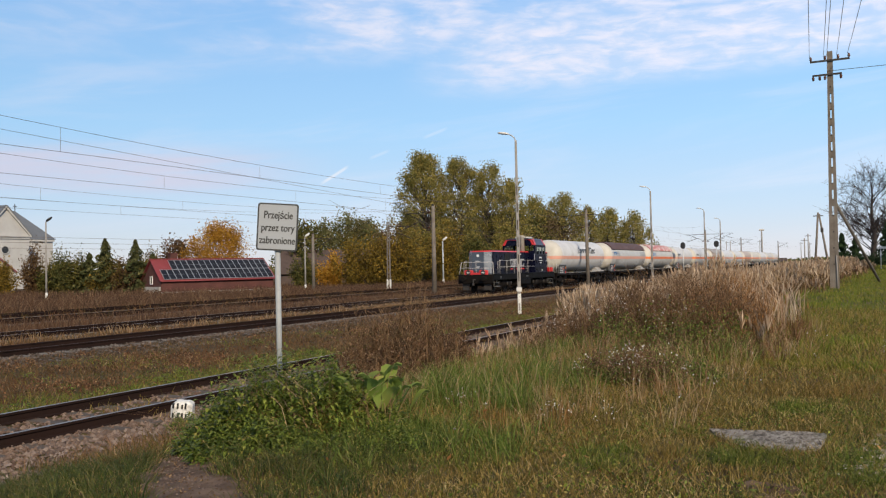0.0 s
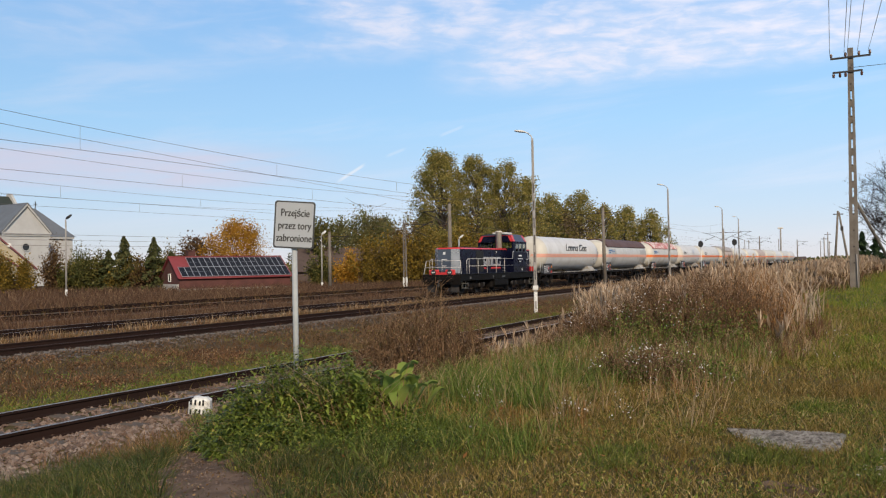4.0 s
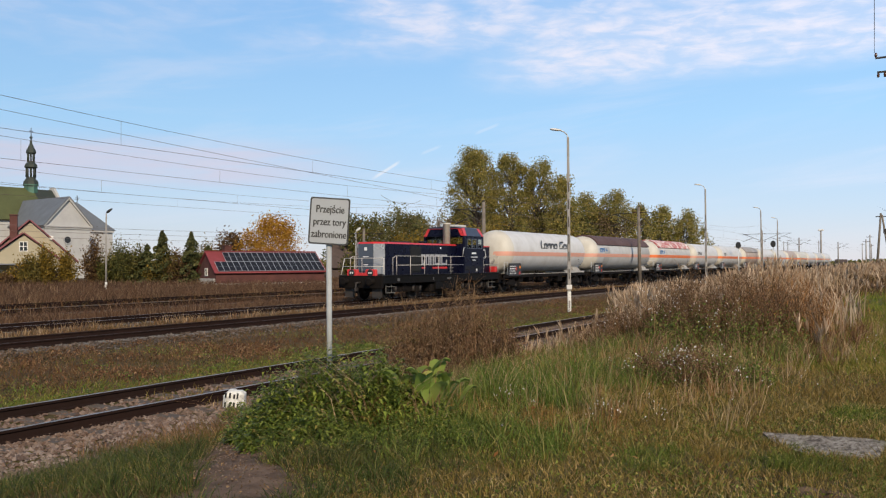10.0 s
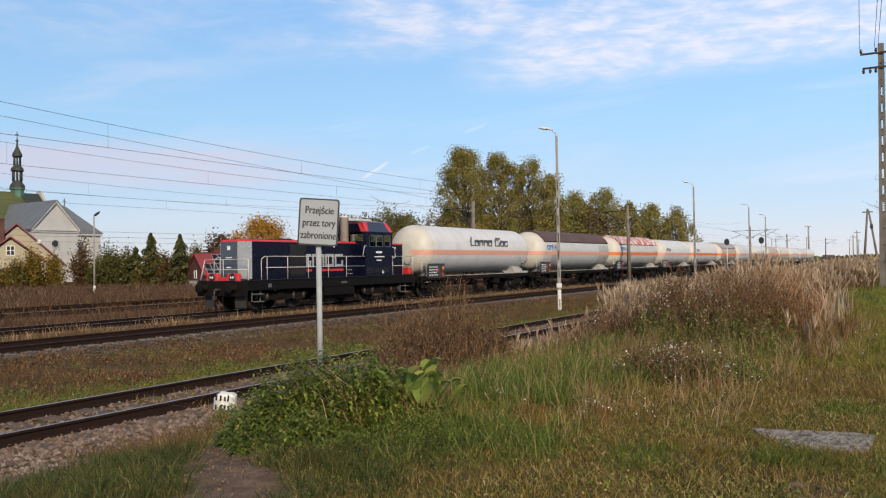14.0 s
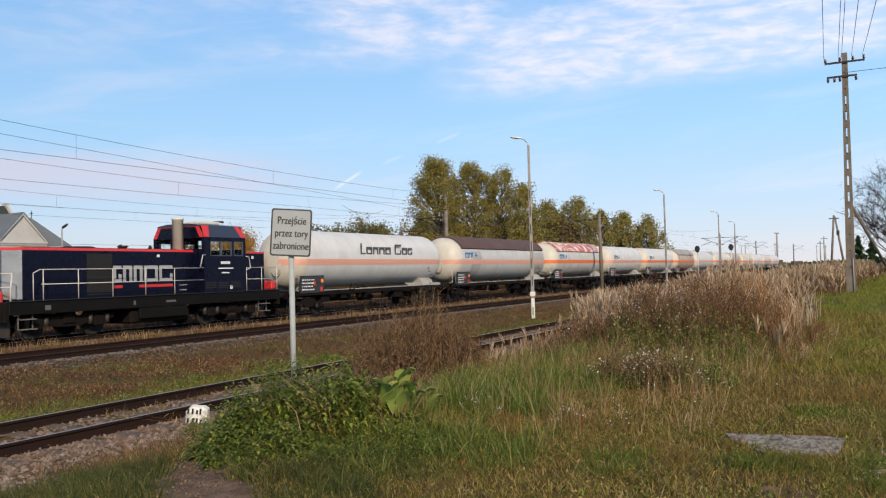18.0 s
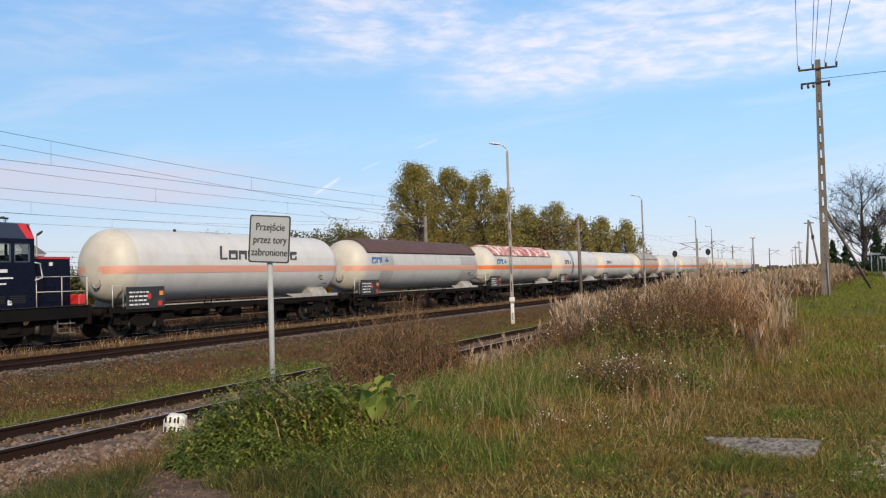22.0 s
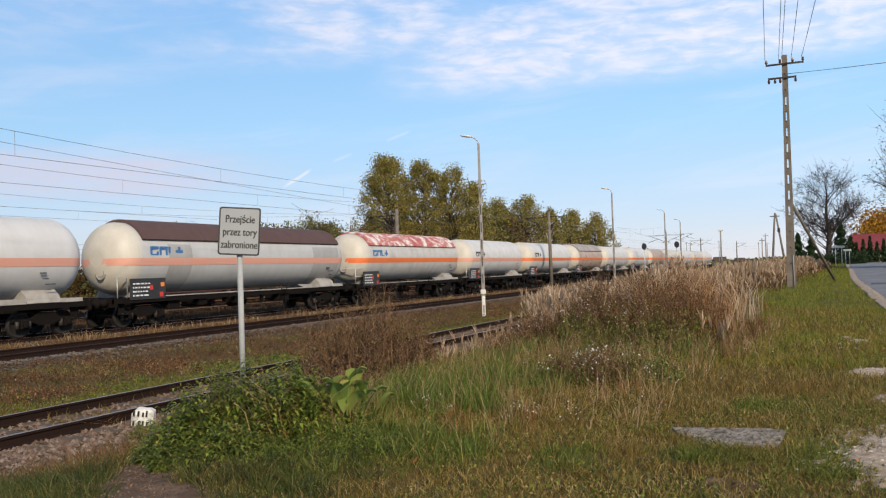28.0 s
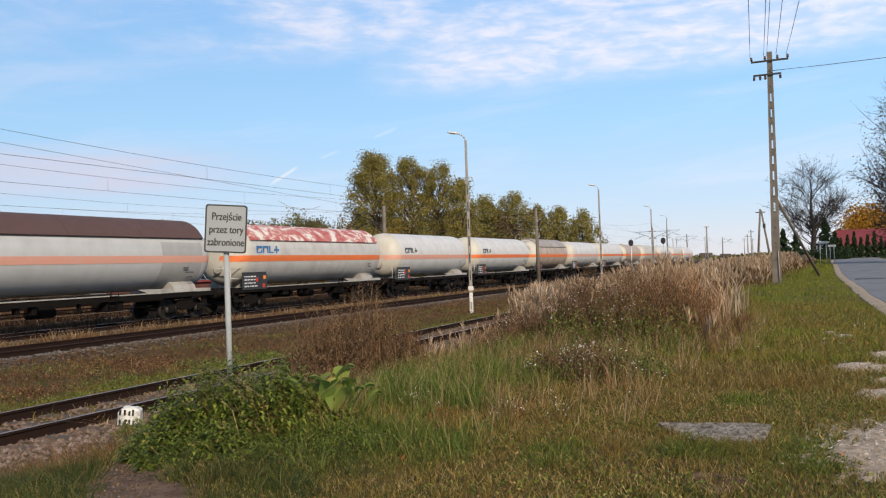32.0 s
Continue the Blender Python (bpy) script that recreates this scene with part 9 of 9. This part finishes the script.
grass("bank_grass", 8000, (-8.7, -6.4, 6.0, 20), (0.08, 0.28), (0.006, 0.012), (0.3, 1.0), G["mixed"], "rank grass on the slope above the siding", 68, 1.2)


def burdock():
    rs = np.random.RandomState(71)
    vs, fs, k = [], [], 0
    for i in range(44):
        cx, cy = -4.7 + rs.uniform(-0.42, 0.4), 7.2 + rs.uniform(-0.3, 0.3)
        b, ln = rs.uniform(0, 6.28), rs.uniform(0.22, 0.38)
        z0 = float(lie(cx, cy)) + rs.uniform(0.05, 0.32)
        out, sd = np.array([math.cos(b), math.sin(b), 0]), np.array([-math.sin(b), math.cos(b), 0])
        rows = []
        for s in range(6):
            t = s / 5
            c = np.array([cx, cy, z0]) + out * ln * t * 0.75 + np.array([0, 0, 0.75 * ln * math.sin(t * 1.9)])
            w = ln * 0.27 * math.sin(math.pi * min(0.97, t * 0.86 + 0.1)) * (1 + 0.15 * math.sin(s * 2.3 + i))
            rows += [c - sd * w + [0, 0, 0.03], c, c + sd * w + [0, 0, 0.03]]
        vs += rows
        for s in range(5):
            for q in (0, 1):
                fs.append([k + s * 3 + q, k + s * 3 + q + 1, k + s * 3 + q + 4, k + s * 3 + q + 3])
        k += 18
    me = raw_mesh("burdock", np.array(vs), np.array(fs), smooth=True)
    me.materials.append(G["burdock"])
    tagged(new("burdock", me), "large pale green burdock leaves behind the nettles", "weeds", kind="stuff")


burdock()
tufts("russet_tuft", 5, (-4.85, -4.55, 6.5, 6.75), (0.25, 0.42), (0.006, 0.012), (0.5, 1.3), G["russet"], "tuft of russet dead grass among the nettles", 78, 40, 0.1)


def ground_leaves(name, n, area, size, mat, label, seed, patch=None):
    """Low leafy cover: small leaves just above the soil."""
    rs = np.random.RandomState(seed)
    x, y = spots(rs, n, *area, 1.0)
    if patch:
        x, y = clumpy(rs, x, y, patch[0], patch[1], seed)
    x, y = off_road(x, y)
    c = np.stack([x, y, lie(x, y) + rs.uniform(0.012, 0.06, len(x))], -1)
    stuff(name, [cards(rs, c, size)], mat, label, "weeds")


ground_leaves("clover", 22000, (-5.2, 1.2, 4.2, 9.5), 0.013, G["deep"], "low clover leaves in the lawn", 77, (0.5, 1.9))
ground_leaves("clover", 16000, (-7.0, 1.2, 5.0, 15), 0.016, G["nettle"], "low green leaves in the lawn", 78, (0.4, 1.3))
ground_leaves("leaf_litter", 1500, (-6.5, 1.3, 4.2, 14), 0.012, G["litter"], "brown leaf litter in the lawn", 79, (0.45, 2.3))


def fallen_leaves():
    rs = np.random.RandomState(81)
    n = 70
    x, y = spots(rs, n, -4.5, 1.3, 5.2, 20, 1.2)
    x = np.where(np.arange(n) % 2 == 0, x, np.abs(x) * 0.3 - 0.2)
    c = np.stack([x, y, lie(x, y) + rs.uniform(0.04, 0.10, n)], -1)
    p, f = cards(rs, c, 0.032)
    me = raw_mesh("fallen_leaves", p, f)
    me.materials.append(G["litter"])
    tagged(new("fallen_leaves", me), "scattered brown leaves fallen on the grass", "leaves", kind="stuff")


fallen_leaves()


def path_litter():
    """Twigs and leaf scraps trodden into the bare path."""
    rs = np.random.RandomState(91)
    n = 700
    k = rs.randint(0, len(TRAIL), n)
    x, y = np.array(TRAIL)[k, 0] + rs.normal(0, 0.3, n), np.array(TRAIL)[k, 1] + rs.normal(0, 0.3, n)
    z = lie(x, y) + rs.uniform(0.035, 0.07, n)
    bits = cards(rs, np.stack([x, y, z], -1), 0.012)
    stuff("path_litter", [bits], G["stem"], "leaf scraps and twigs on the bare path", "leaf litter")


path_litter()


# ---- the train runs ----
def at_time(t):
    for (t0, s0), (t1, s1) in zip(TRAIN_AT, TRAIN_AT[1:]):
        if t <= t1:
            return s0 + (s1 - s0) * (t - t0) / (t1 - t0)
    return TRAIN_AT[-1][1]


def build_insect():
    """A small flying insect that crosses the sky once."""
    ob = thing("insect", pose(-3.35, 6.6, 0.58), "small dark insect flying up over the grass", "insect")
    bm = bmesh.new()
    lathe(bm, [(0.001, -0.016), (0.004, -0.01), (0.0045, 0.0), (0.003, 0.008), (0.004, 0.012), (0.001, 0.016)], Matrix.Rotation(radians(90), 4, "Y"), 8)
    part("body", bm, M["steel_dark"], ob)
    for sy in (-1, 1):
        bm = bmesh.new()
        prism(bm, [(0.004, sy * 0.003), (0.009, sy * 0.012), (0.002, sy * 0.02), (-0.008, sy * 0.017), (-0.004, sy * 0.003)], 0.0035, 0.0042, "z")
        part("wing", bm, M["lamp_pole"], ob)
    return ob


INSECT = build_insect()
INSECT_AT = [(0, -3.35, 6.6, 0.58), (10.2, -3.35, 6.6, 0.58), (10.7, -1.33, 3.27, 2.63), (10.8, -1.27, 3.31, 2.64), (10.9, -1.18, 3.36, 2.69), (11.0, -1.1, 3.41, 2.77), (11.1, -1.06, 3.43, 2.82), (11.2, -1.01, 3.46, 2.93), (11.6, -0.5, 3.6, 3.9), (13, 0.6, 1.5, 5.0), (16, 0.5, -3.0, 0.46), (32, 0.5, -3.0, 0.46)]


def motions():
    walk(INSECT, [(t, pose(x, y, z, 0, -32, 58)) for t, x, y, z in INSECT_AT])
    for ob, back in TRAIN_CARS:
        walk(ob, [(t, pose(TRAIN, s + back, 0)) for t, s in TRAIN_AT])
    steps = [0.2 * i for i in range(161)]
    for ob, y, r in WHEELSETS:
        walk(ob, [(t, pose(0, y, r, math.degrees((TRAIN_AT[0][1] - at_time(t)) / r))) for t in steps])


motions()
